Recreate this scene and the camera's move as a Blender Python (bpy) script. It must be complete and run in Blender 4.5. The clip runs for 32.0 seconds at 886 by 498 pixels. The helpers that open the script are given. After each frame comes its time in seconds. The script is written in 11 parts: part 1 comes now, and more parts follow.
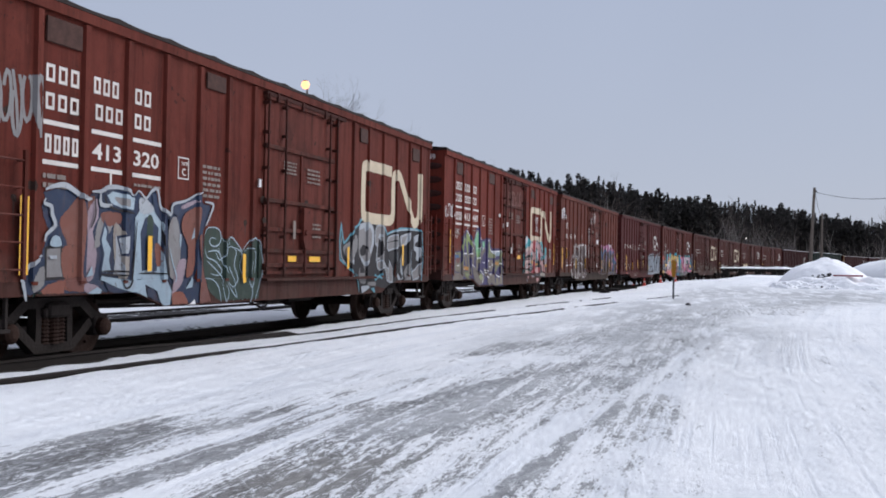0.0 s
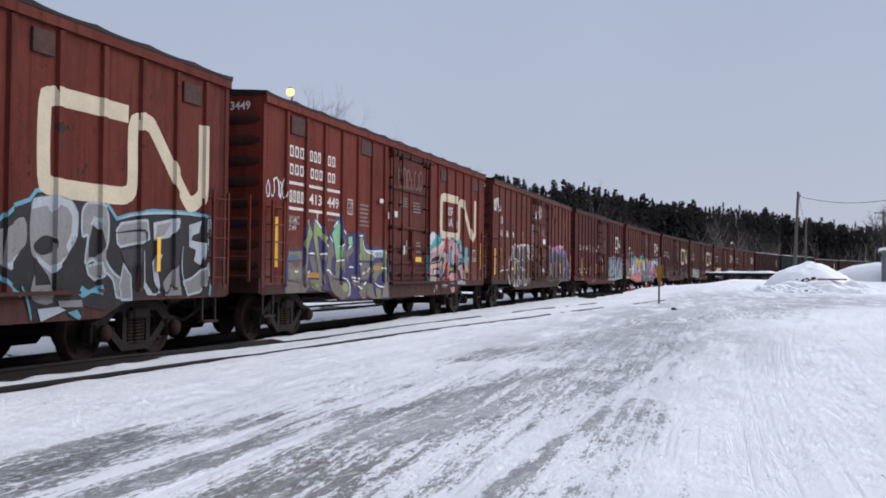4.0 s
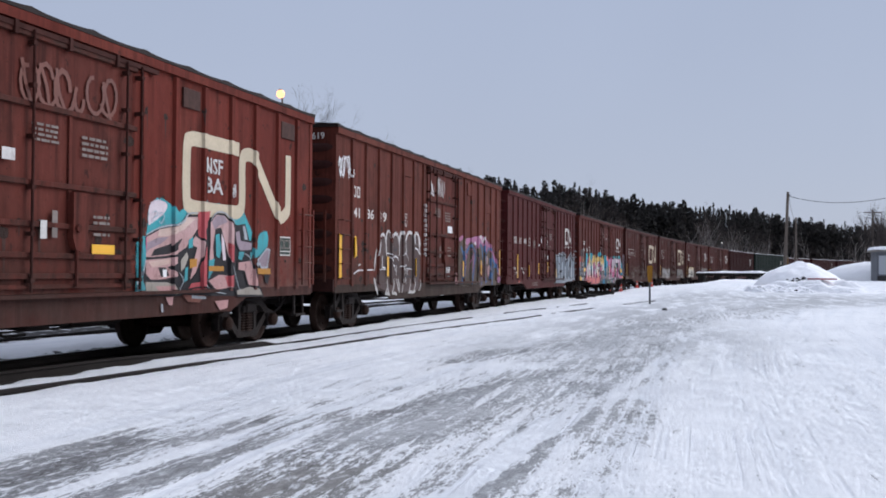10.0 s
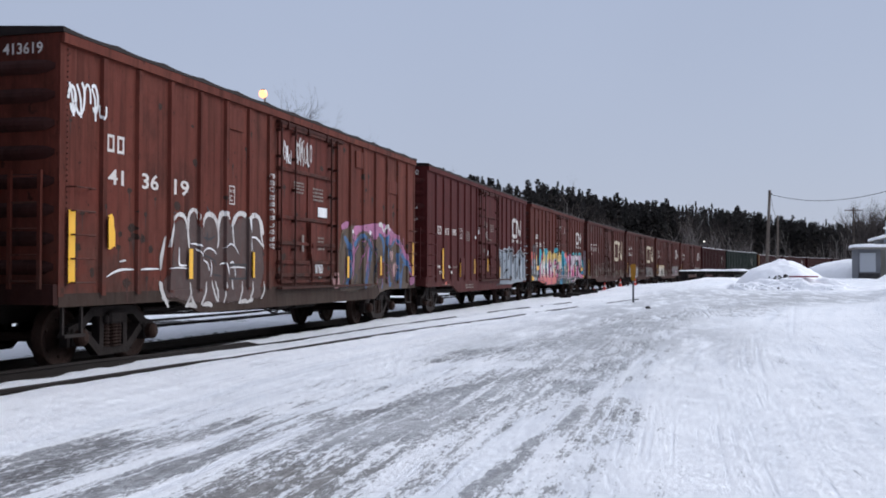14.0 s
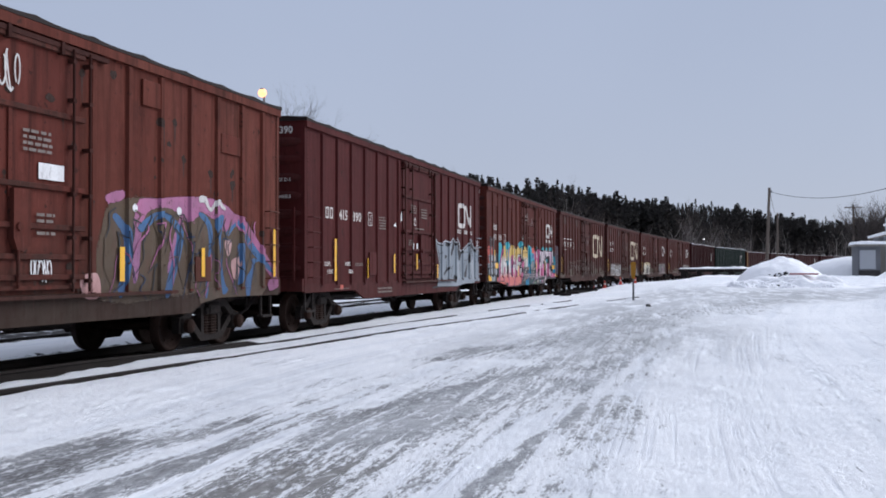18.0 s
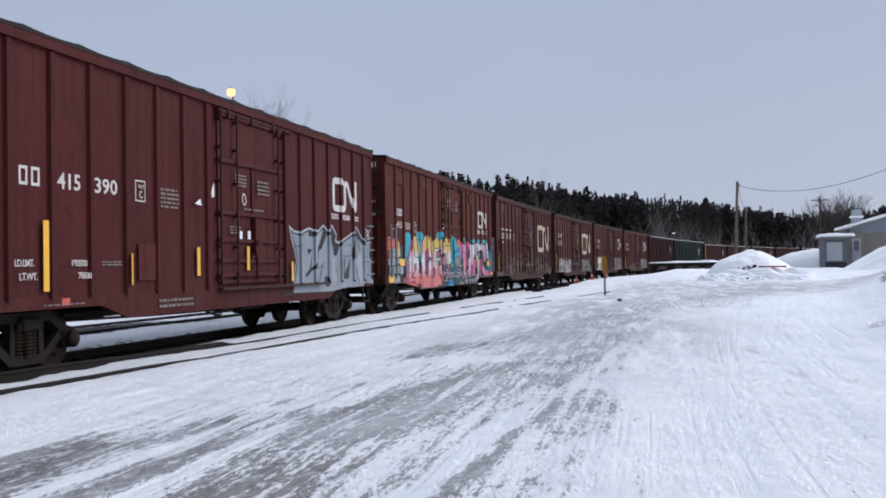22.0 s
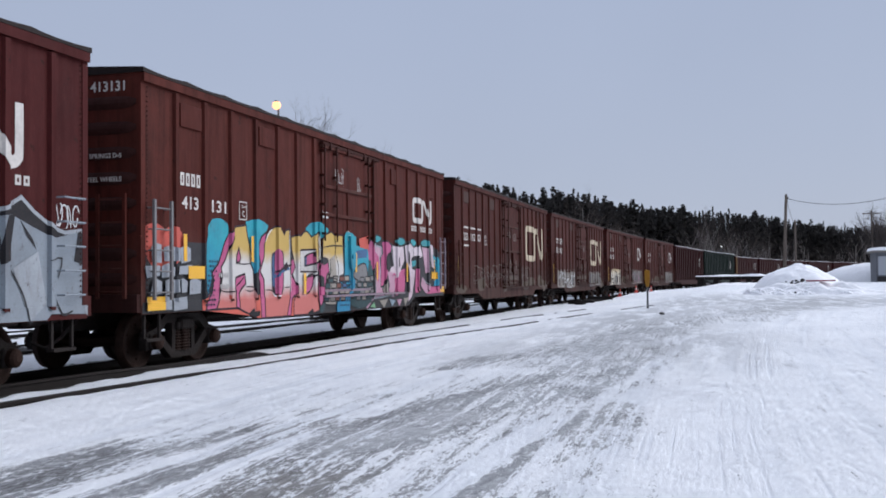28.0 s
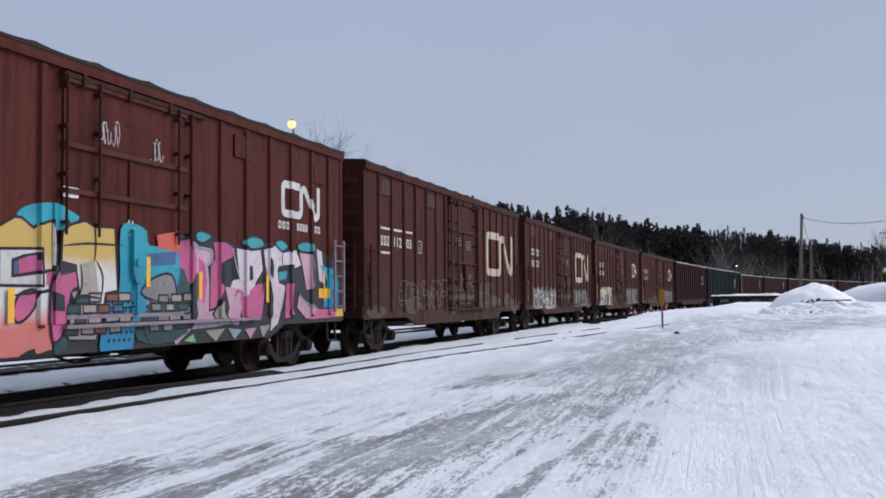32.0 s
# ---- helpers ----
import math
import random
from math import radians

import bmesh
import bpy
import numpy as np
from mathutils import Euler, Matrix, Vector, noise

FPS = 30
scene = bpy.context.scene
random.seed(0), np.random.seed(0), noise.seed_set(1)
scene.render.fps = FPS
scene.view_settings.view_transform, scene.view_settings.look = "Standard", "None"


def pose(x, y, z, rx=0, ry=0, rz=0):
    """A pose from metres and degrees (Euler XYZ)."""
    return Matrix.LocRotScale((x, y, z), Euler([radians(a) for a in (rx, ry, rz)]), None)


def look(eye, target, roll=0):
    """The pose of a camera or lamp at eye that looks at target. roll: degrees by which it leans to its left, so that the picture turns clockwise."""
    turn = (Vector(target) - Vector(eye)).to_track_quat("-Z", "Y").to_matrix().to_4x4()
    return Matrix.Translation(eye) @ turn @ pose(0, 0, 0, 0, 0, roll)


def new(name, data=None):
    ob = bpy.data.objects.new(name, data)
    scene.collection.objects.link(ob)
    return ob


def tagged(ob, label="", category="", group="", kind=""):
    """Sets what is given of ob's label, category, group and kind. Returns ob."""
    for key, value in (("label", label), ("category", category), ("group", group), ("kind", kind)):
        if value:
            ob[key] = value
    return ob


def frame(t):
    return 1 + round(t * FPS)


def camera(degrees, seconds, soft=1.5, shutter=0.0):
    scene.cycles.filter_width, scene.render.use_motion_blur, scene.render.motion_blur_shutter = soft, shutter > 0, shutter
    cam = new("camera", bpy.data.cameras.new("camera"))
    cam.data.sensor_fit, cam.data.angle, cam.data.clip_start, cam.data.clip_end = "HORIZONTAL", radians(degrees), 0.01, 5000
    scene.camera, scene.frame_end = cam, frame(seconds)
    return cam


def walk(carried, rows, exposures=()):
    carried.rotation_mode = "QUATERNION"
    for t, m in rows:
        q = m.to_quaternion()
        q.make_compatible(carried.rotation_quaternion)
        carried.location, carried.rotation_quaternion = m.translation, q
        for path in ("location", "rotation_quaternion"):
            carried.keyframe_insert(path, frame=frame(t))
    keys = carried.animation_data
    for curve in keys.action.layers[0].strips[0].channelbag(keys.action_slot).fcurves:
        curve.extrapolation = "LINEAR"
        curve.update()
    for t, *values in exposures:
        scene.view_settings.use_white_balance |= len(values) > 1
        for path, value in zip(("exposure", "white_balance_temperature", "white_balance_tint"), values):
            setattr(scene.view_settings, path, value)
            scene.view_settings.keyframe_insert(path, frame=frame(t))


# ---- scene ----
# Camera: held by hand, it stands beside the yard and sways a little. Rows: seconds, x, y, z, yaw, pitch, roll.
PATH = [
    (0, -0.004, 0.004, 1.176, 17.27, 0.80, 1.03), (0.5, -0.006, 0.002, 1.173, 17.28, 0.83, 0.95), (1, -0.005, 0.004, 1.174, 17.14, 0.93, 0.87),
    (1.5, -0.005, 0.007, 1.172, 17.08, 1.00, 0.85), (2, -0.004, 0.012, 1.170, 16.97, 1.12, 0.83), (2.5, -0.000, -0.004, 1.173, 16.72, 1.25, 0.79),
    (3, 0.005, -0.000, 1.172, 16.65, 1.27, 0.66), (3.5, 0.003, 0.001, 1.171, 16.53, 1.23, 0.66), (5.5, 0.003, 0.010, 1.173, 16.45, 1.03, 0.57),
    (6, 0.006, -0.007, 1.176, 16.34, 0.96, 0.64), (6.5, 0.006, -0.006, 1.178, 16.27, 0.92, 0.62), (7, 0.006, -0.003, 1.175, 16.25, 0.94, 0.60),
    (7.5, 0.001, 0.002, 1.177, 16.21, 0.99, 0.61), (8, 0.001, 0.002, 1.175, 16.12, 1.05, 0.62), (8.5, 0.005, -0.002, 1.178, 15.99, 1.09, 0.54),
    (9, 0.008, -0.002, 1.177, 16.08, 1.24, 0.42), (9.5, 0.008, 0.005, 1.173, 16.08, 1.30, 0.38), (10, 0.009, -0.003, 1.179, 15.99, 1.25, 0.39),
    (10.5, 0.011, -0.005, 1.172, 16.00, 1.19, 0.36), (11, 0.013, -0.010, 1.173, 16.02, 1.14, 0.36), (11.5, 0.008, 0.004, 1.174, 15.99, 1.20, 0.39),
    (12, 0.006, -0.002, 1.176, 15.92, 1.19, 0.43), (12.5, 0.005, 0.009, 1.173, 15.82, 1.25, 0.31), (13, 0.002, 0.004, 1.173, 15.65, 1.37, 0.25),
    (13.5, 0.002, 0.006, 1.173, 15.35, 1.33, 0.20), (14, 0.004, -0.001, 1.176, 15.07, 1.23, 0.10), (14.5, 0.008, -0.008, 1.175, 14.91, 1.43, -0.04),
    (16.5, 0.002, -0.001, 1.177, 14.77, 1.43, -0.22), (17, 0.003, 0.005, 1.172, 14.85, 1.28, -0.30), (17.5, -0.000, 0.003, 1.173, 15.05, 1.18, -0.19),
    (18, -0.005, 0.012, 1.171, 15.06, 1.16, -0.11), (18.5, -0.007, 0.009, 1.170, 15.06, 0.99, -0.01), (19, -0.003, 0.011, 1.174, 15.03, 0.80, 0.08),
    (19.5, -0.008, 0.008, 1.171, 14.82, 0.90, 0.06), (20, -0.001, 0.004, 1.171, 14.79, 1.14, -0.05), (20.5, 0.002, -0.002, 1.172, 14.78, 1.14, 0.00),
    (21, -0.004, 0.010, 1.169, 14.75, 1.11, 0.11), (21.5, -0.001, -0.010, 1.173, 14.60, 1.18, -0.17), (22, -0.021, -0.037, 1.172, 13.44, 1.00, -0.91),
    (22.5, -0.025, -0.019, 1.162, 12.08, 0.32, -1.04), (23, 0.041, -0.028, 1.163, 13.53, 0.28, -0.25), (23.5, 0.115, 0.026, 1.152, 15.65, 0.50, 0.17),
    (24, 0.160, 0.023, 1.154, 17.09, 1.01, -0.30), (24.5, 0.172, 0.026, 1.153, 17.10, 0.84, -1.08), (25, 0.143, 0.024, 1.146, 16.14, 0.94, -1.61),
    (25.5, 0.146, 0.019, 1.151, 15.87, 0.92, -1.23), (27.5, 0.152, 0.009, 1.156, 16.02, 1.38, -0.72), (28, 0.148, 0.014, 1.157, 16.03, 1.74, -0.61),
    (28.5, 0.148, 0.014, 1.158, 16.05, 1.83, -0.56), (29, 0.148, 0.030, 1.153, 16.28, 1.98, -0.55), (29.5, 0.149, 0.019, 1.158, 16.37, 2.15, -0.49),
    (30, 0.150, 0.020, 1.161, 16.39, 2.27, -0.40), (30.5, 0.145, 0.023, 1.156, 16.53, 2.42, -0.41), (31, 0.159, 0.011, 1.156, 16.74, 2.59, -0.50),
    (31.5, 0.145, 0.022, 1.160, 16.73, 2.81, -0.41), (32, 0.153, 0.016, 1.154, 16.82, 2.80, -0.47),
]

cam = camera(47.17, 32.0, soft=1.8)
walk(cam, [(t, pose(x, y, z, 90 + pitch, 0, yaw) @ pose(0, 0, 0, 0, 0, roll)) for t, x, y, z, yaw, pitch, roll in PATH],
     exposures=[(0, 0.0, 6600, 10), (5, 0.0, 6520, 10), (12, 0.0, 6430, 10), (21.95, 0.0, 6420, 10), (22.4, -0.19, 6370, 10), (22.8, -0.19, 6300, 9), (24.0, -0.08, 6270, 9), (25.0, -0.03, 6320, 9),
                (27.5, -0.04, 6380, 10), (30, -0.08, 6400, 10), (32, -0.09, 6400, 10)])

# ---- light: an overcast winter evening ----
world = bpy.data.worlds.new("overcast_evening")
scene.world = world
world.use_nodes = True
wn, wl = world.node_tree.nodes, world.node_tree.links
wn.clear()
w_out = wn.new("ShaderNodeOutputWorld")
w_bg = wn.new("ShaderNodeBackground")
w_sky = wn.new("ShaderNodeTexSky")
w_sky.sky_type = "NISHITA"
w_sky.sun_disc = False
w_sky.sun_elevation, w_sky.sun_rotation = radians(34), radians(48)
w_coord = wn.new("ShaderNodeTexCoord")
w_sep = wn.new("ShaderNodeSeparateXYZ")
w_ramp = wn.new("ShaderNodeValToRGB")
w_ramp.color_ramp.elements[0].position, w_ramp.color_ramp.elements[0].color = 0.0, (4.75, 5.25, 6.55, 1)
w_ramp.color_ramp.elements[1].position, w_ramp.color_ramp.elements[1].color = 0.30, (4.2, 4.85, 6.4, 1)
w_top = w_ramp.color_ramp.elements.new(0.95)
w_top.color = (9.3, 10.2, 12.7, 1)
w_cloud = wn.new("ShaderNodeTexNoise")
w_cloud.inputs["Scale"].default_value, w_cloud.inputs["Detail"].default_value = 2.2, 4
w_var = wn.new("ShaderNodeMapRange")
w_var.inputs["To Min"].default_value, w_var.inputs["To Max"].default_value = 0.92, 1.08
w_mul = wn.new("ShaderNodeMix")
w_mul.data_type, w_mul.blend_type = "RGBA", "MULTIPLY"
w_mul.inputs[0].default_value = 1.0
w_side = wn.new("ShaderNodeMapRange")     # the cloud is thicker away from the light
w_side.inputs["From Min"].default_value, w_side.inputs["From Max"].default_value = -0.75, 0.45
w_side.inputs["To Min"].default_value, w_side.inputs["To Max"].default_value = 0.66, 1.0
w_dim = wn.new("ShaderNodeMix")
w_dim.data_type, w_dim.blend_type = "RGBA", "MULTIPLY"
w_dim.inputs[0].default_value = 1.0
w_mix = wn.new("ShaderNodeMix")
w_mix.data_type = "RGBA"
w_mix.inputs[0].default_value = 0.93
wl.new(w_coord.outputs["Generated"], w_sep.inputs[0])
wl.new(w_coord.outputs["Generated"], w_cloud.inputs["Vector"])
wl.new(w_sep.outputs["Z"], w_ramp.inputs[0])
wl.new(w_cloud.outputs[0], w_var.inputs[0])
wl.new(w_ramp.outputs[0], w_mul.inputs[6])
wl.new(w_var.outputs[0], w_mul.inputs[7])
wl.new(w_sep.outputs["Y"], w_side.inputs[0])
wl.new(w_mul.outputs[2], w_dim.inputs[6])
wl.new(w_side.outputs[0], w_dim.inputs[7])
wl.new(w_sky.outputs[0], w_mix.inputs[6])
wl.new(w_dim.outputs[2], w_mix.inputs[7])
wl.new(w_mix.outputs[2], w_bg.inputs[0])
w_bg.inputs[1].default_value = 0.1
wl.new(w_bg.outputs[0], w_out.inputs[0])
sun_data = bpy.data.lights.new("sun", "SUN")
sun_data.energy, sun_data.angle, sun_data.color = 2.6, radians(50), (0.975, 0.97, 0.99)
sun = new("sun", sun_data)
sun.matrix_world = look((34, 30, 30), (0, 0, 0))


# ---- materials ----
def rgba(c):
    return (c[0], c[1], c[2], 1.0)


class Mat:
    """A small builder for node materials."""

    def __init__(self, name, rough=0.6, metal=0.0, spec=0.5):
        self.m = bpy.data.materials.new(name)
        self.m.use_nodes = True
        self.n, self.l = self.m.node_tree.nodes, self.m.node_tree.links
        self.b = self.n["Principled BSDF"]
        self.b.inputs["Roughness"].default_value = rough
        self.b.inputs["Metallic"].default_value = metal
        self.b.inputs["Specular IOR Level"].default_value = spec
        self.coord = self.n.new("ShaderNodeTexCoord")
        self.info = self.n.new("ShaderNodeObjectInfo")

    def space(self, scale=(1, 1, 1), turn=(0, 0, 0), shift=True):
        mp = self.n.new("ShaderNodeMapping")
        mp.inputs["Scale"].default_value = scale
        if any(turn):
            first = self.n.new("ShaderNodeMapping")
            first.inputs["Rotation"].default_value = turn
            self.l.new(self.coord.outputs["Object"], first.inputs["Vector"])
            self.l.new(first.outputs[0], mp.inputs["Vector"])
        else:
            self.l.new(self.coord.outputs["Object"], mp.inputs["Vector"])
        if shift:
            mul = self.n.new("ShaderNodeMath")
            mul.operation, mul.inputs[1].default_value = "MULTIPLY", 37.0
            self.l.new(self.info.outputs["Random"], mul.inputs[0])
            self.l.new(mul.outputs[0], mp.inputs["Location"])
        return mp.outputs[0]

    def noise(self, scale, detail=4, rough=0.55, stretch=(1, 1, 1), turn=(0, 0, 0), lo=0.35, hi=0.65, shift=True):
        t = self.n.new("ShaderNodeTexNoise")
        t.inputs["Scale"].default_value, t.inputs["Detail"].default_value, t.inputs["Roughness"].default_value = scale, detail, rough
        self.l.new(self.space(stretch, turn, shift), t.inputs["Vector"])
        r = self.n.new("ShaderNodeMapRange")
        r.inputs["From Min"].default_value, r.inputs["From Max"].default_value = lo, hi
        self.l.new(t.outputs[0], r.inputs[0])
        return r.outputs[0]

    def mix(self, f, a, b, kind="MIX"):
        x = self.n.new("ShaderNodeMix")
        x.data_type, x.blend_type = "RGBA", kind
        for i, v in ((0, f), (6, a), (7, b)):
            if isinstance(v, (int, float)):
                x.inputs[i].default_value = v
            elif isinstance(v, tuple):
                x.inputs[i].default_value = rgba(v)
            else:
                self.l.new(v, x.inputs[i])
        return x.outputs[2]

    def math(self, op, a, b=0.0):
        x = self.n.new("ShaderNodeMath")
        x.operation = op
        for i, v in ((0, a), (1, b)):
            if isinstance(v, (int, float)):
                x.inputs[i].default_value = v
            else:
                self.l.new(v, x.inputs[i])
        return x.outputs[0]

    def attr(self, name):
        a = self.n.new("ShaderNodeAttribute")
        a.attribute_name = name
        return a.outputs["Fac"]

    def color(self, v):
        if isinstance(v, tuple):
            self.b.inputs["Base Color"].default_value = rgba(v)
        else:
            self.l.new(v, self.b.inputs["Base Color"])
        return self

    def rough(self, v):
        self.l.new(v, self.b.inputs["Roughness"])
        return self

    def bump(self, h, strength=0.3, dist=0.02):
        x = self.n.new("ShaderNodeBump")
        x.inputs["Strength"].default_value, x.inputs["Distance"].default_value = strength, dist
        self.l.new(h, x.inputs["Height"])
        self.l.new(x.outputs[0], self.b.inputs["Normal"])
        return self


def car_paint(name, base, faded, dirt, grime=0.5, mud=0.3, cake_col=(0.100, 0.073, 0.062)):
    """Old freight-car paint: chalky fading, run-down streaks, rust specks."""
    m = Mat(name, rough=0.75, spec=0.07)
    fade = m.noise(0.7, 5, 0.6, lo=0.3, hi=0.7)
    c = m.mix(m.math("MULTIPLY", fade, 0.8), base, faded)
    streak = m.noise(1.0, 5, 0.6, (6.0, 6.0, 0.35), lo=0.48, hi=0.72)
    c = m.mix(m.math("MULTIPLY", streak, grime), c, dirt)
    panel = m.noise(1.0, 1, 0.3, (0.0, 1.15, 0.0), lo=0.42, hi=0.58)
    c = m.mix(m.math("MULTIPLY", panel, 0.30), c, tuple(0.55 * v for v in base))
    soot = m.noise(0.75, 6, 0.68, (1.0, 1.0, 0.7), lo=0.55, hi=0.74)
    c = m.mix(m.math("MULTIPLY", soot, grime), c, tuple(0.6 * v for v in dirt))
    runs = m.noise(1.0, 4, 0.6, (14.0, 14.0, 0.5), lo=0.60, hi=0.72)
    c = m.mix(m.math("MULTIPLY", runs, grime * 0.6), c, tuple(1.25 * v + 0.01 for v in faded))
    spot = m.noise(5.0, 4, 0.55, lo=0.665, hi=0.70)
    c = m.mix(m.math("MULTIPLY", spot, 0.75), c, (0.022, 0.010, 0.008))
    # dried road spray and scuffs on the lower side
    sep = m.n.new("ShaderNodeSeparateXYZ")
    m.l.new(m.coord.outputs["Object"], sep.inputs[0])
    low = m.n.new("ShaderNodeMapRange")
    low.inputs["From Min"].default_value, low.inputs["From Max"].default_value = 2.3, 0.9
    m.l.new(sep.outputs["Z"], low.inputs[0])
    cake = m.math("MULTIPLY", m.math("MULTIPLY", low.outputs[0], m.noise(1.1, 6, 0.7, (1.0, 1.0, 1.3), lo=0.36, hi=0.60)), mud)
    c = m.mix(cake, c, cake_col)
    scuff = m.math("MULTIPLY", m.math("MULTIPLY", low.outputs[0], m.noise(1.0, 6, 0.75, (5.0, 5.0, 2.0), lo=0.56, hi=0.64)), mud)
    c = m.mix(scuff, c, (0.030, 0.014, 0.011))
    mottle = m.noise(7.0, 6, 0.8, (1.0, 1.0, 0.55), lo=0.42, hi=0.62)
    c = m.mix(m.math("MULTIPLY", mottle, 0.26), c, tuple(0.45 * v for v in base))
    chalk = m.noise(1.0, 5, 0.75, (16.0, 16.0, 3.0), lo=0.58, hi=0.70)
    c = m.mix(m.math("MULTIPLY", chalk, 0.22), c, tuple(1.5 * v + 0.018 for v in faded))
    nick = m.noise(22.0, 3, 0.6, (1.0, 1.0, 0.7), lo=0.665, hi=0.70)
    c = m.mix(m.math("MULTIPLY", nick, 0.7), c, (0.018, 0.009, 0.008))
    fine = m.noise(60.0, 2, 0.5, lo=0.3, hi=0.7)
    c = m.mix(m.math("MULTIPLY", fine, 0.16), c, (0.05, 0.022, 0.018))
    m.color(c).rough(m.math("ADD", m.math("MULTIPLY", streak, 0.15), 0.66)).bump(m.noise(2.0, 4, lo=0.2, hi=0.8), 0.22, 0.03)
    return m.m


def plain(name, col, rough=0.6, metal=0.0, vary=0.25, scale=6.0, dark=0.5, bump=0.0):
    """One colour with two scales of wear."""
    m = Mat(name, rough, metal, 0.5 if rough < 0.6 else 0.2)
    d = tuple(v * dark for v in col)
    c = m.mix(m.math("MULTIPLY", m.noise(scale, 4), vary), col, d)
    c = m.mix(m.math("MULTIPLY", m.noise(scale * 9, 2), vary * 0.6), c, d)
    m.color(c)
    if bump:
        m.bump(m.noise(scale * 5, 3), bump, 0.02)
    return m.m


def spray(name, low, high, z0, z1, wear=0.35, rust=(0.10, 0.035, 0.028), dust=0.10):
    """Spray paint that fades from one colour to another up the car side, worn through in places."""
    m = Mat(name, 0.55, spec=0.16)
    sep = m.n.new("ShaderNodeSeparateXYZ")
    m.l.new(m.coord.outputs["Object"], sep.inputs[0])
    r = m.n.new("ShaderNodeMapRange")
    r.inputs["From Min"].default_value, r.inputs["From Max"].default_value = z0, z1
    m.l.new(sep.outputs["Z"], r.inputs[0])
    f = m.math("ADD", r.outputs[0], m.math("MULTIPLY", m.math("SUBTRACT", m.noise(2.2, 3, lo=0.2, hi=0.8, shift=False), 0.5), 0.5))
    f2 = m.n.new("ShaderNodeClamp")
    m.l.new(f, f2.inputs[0])
    c = m.mix(f2.outputs[0], low, high)
    thin = m.noise(1.6, 5, 0.6, lo=0.40, hi=0.68, shift=False)
    c = m.mix(m.math("MULTIPLY", thin, 0.38), c, tuple(0.5 * v + 0.02 for v in low))
    c = m.mix(m.math("MULTIPLY", m.noise(5.0, 4, 0.6, lo=0.5, hi=0.75, shift=False), dust), c, (0.25, 0.23, 0.22))
    w = m.noise(3.0, 6, 0.7, (2.0, 2.0, 0.6), lo=0.52, hi=0.75)
    c = m.mix(m.math("MULTIPLY", w, wear), c, rust)
    c = m.mix(m.math("MULTIPLY", m.noise(40.0, 2), 0.12), c, (0.08, 0.05, 0.04))
    chip = m.noise(9.0, 6, 0.8, (1.0, 1.0, 0.6), lo=0.585, hi=0.635)
    c = m.mix(m.math("MULTIPLY", chip, min(0.75, 0.25 + wear)), c, (0.052, 0.026, 0.021))
    m.color(c)
    speck = m.math("SUBTRACT", m.noise(34.0, 3, 0.7, lo=0.30, hi=0.70, shift=False), m.math("SUBTRACT", m.math("MULTIPLY", m.attr("fade"), 1.25), 0.12))
    cover = m.n.new("ShaderNodeMapRange")
    cover.inputs["From Min"].default_value, cover.inputs["From Max"].default_value = -0.08, 0.10
    m.l.new(speck, cover.inputs[0])
    m.l.new(cover.outputs[0], m.b.inputs["Alpha"])
    return m.m


BROWN = car_paint("brown_car_paint", (0.112, 0.0205, 0.0138), (0.142, 0.034, 0.0225), (0.023, 0.009, 0.0075), 0.65, 0.45)
BROWN_OLD = car_paint("weathered_brown_car_paint", (0.120, 0.0275, 0.0185), (0.144, 0.043, 0.029), (0.026, 0.011, 0.008), 0.75, 0.75, (0.066, 0.042, 0.034))
MUDDY = car_paint("muddy_brown_car_paint", (0.068, 0.0145, 0.0110), (0.079, 0.0225, 0.0168), (0.020, 0.011, 0.009), 0.75, 0.75, (0.072, 0.050, 0.042))
DULL_RED = car_paint("dull_red_brown_car_paint", (0.066, 0.0125, 0.0095), (0.080, 0.021, 0.015), (0.020, 0.009, 0.008), 0.6, 0.50)
MAROON = car_paint("maroon_car_paint", (0.071, 0.0120, 0.0120), (0.084, 0.018, 0.017), (0.027, 0.009, 0.009), 0.45, 0.15)
RED_BROWN = car_paint("red_brown_car_paint", (0.140, 0.0225, 0.0150), (0.172, 0.038, 0.025), (0.025, 0.010, 0.0085), 0.6, 0.60, (0.165, 0.125, 0.108))
DARK_RED = car_paint("dark_red_car_paint", (0.030, 0.0036, 0.0044), (0.036, 0.0056, 0.006), (0.016, 0.006, 0.006), 0.4, 0.10)
DUSTY_SILL = car_paint("dusty_grey_sill_paint", (0.040, 0.023, 0.018), (0.052, 0.034, 0.027), (0.016, 0.011, 0.009), 0.8, 0.6, (0.056, 0.044, 0.035))
PLAIN_BROWN = car_paint("dark_brown_car_paint", (0.086, 0.0170, 0.0125), (0.106, 0.027, 0.0190), (0.023, 0.010, 0.0085), 0.6, 0.4)
GREEN = car_paint("dark_green_car_paint", (0.006, 0.017, 0.015), (0.008, 0.021, 0.017), (0.006, 0.012, 0.011), 0.4, 0.05)
DOOR_PAINT = car_paint("sooty_door_paint", (0.112, 0.0240, 0.0172), (0.138, 0.039, 0.028), (0.028, 0.012, 0.010), 0.85, 0.9, (0.044, 0.024, 0.019))
# Car ends lie in the gaps' shade, which is put into this darker paint.
SHADED_END_PAINT = car_paint("shaded_end_paint", (0.042, 0.0135, 0.0118), (0.052, 0.018, 0.016), (0.018, 0.009, 0.008), 0.7, 0.10)
SILL_PAINT = car_paint("grimy_sill_paint", (0.066, 0.0215, 0.0165), (0.076, 0.030, 0.024), (0.018, 0.009, 0.008), 0.8, 0.5, (0.060, 0.042, 0.035))
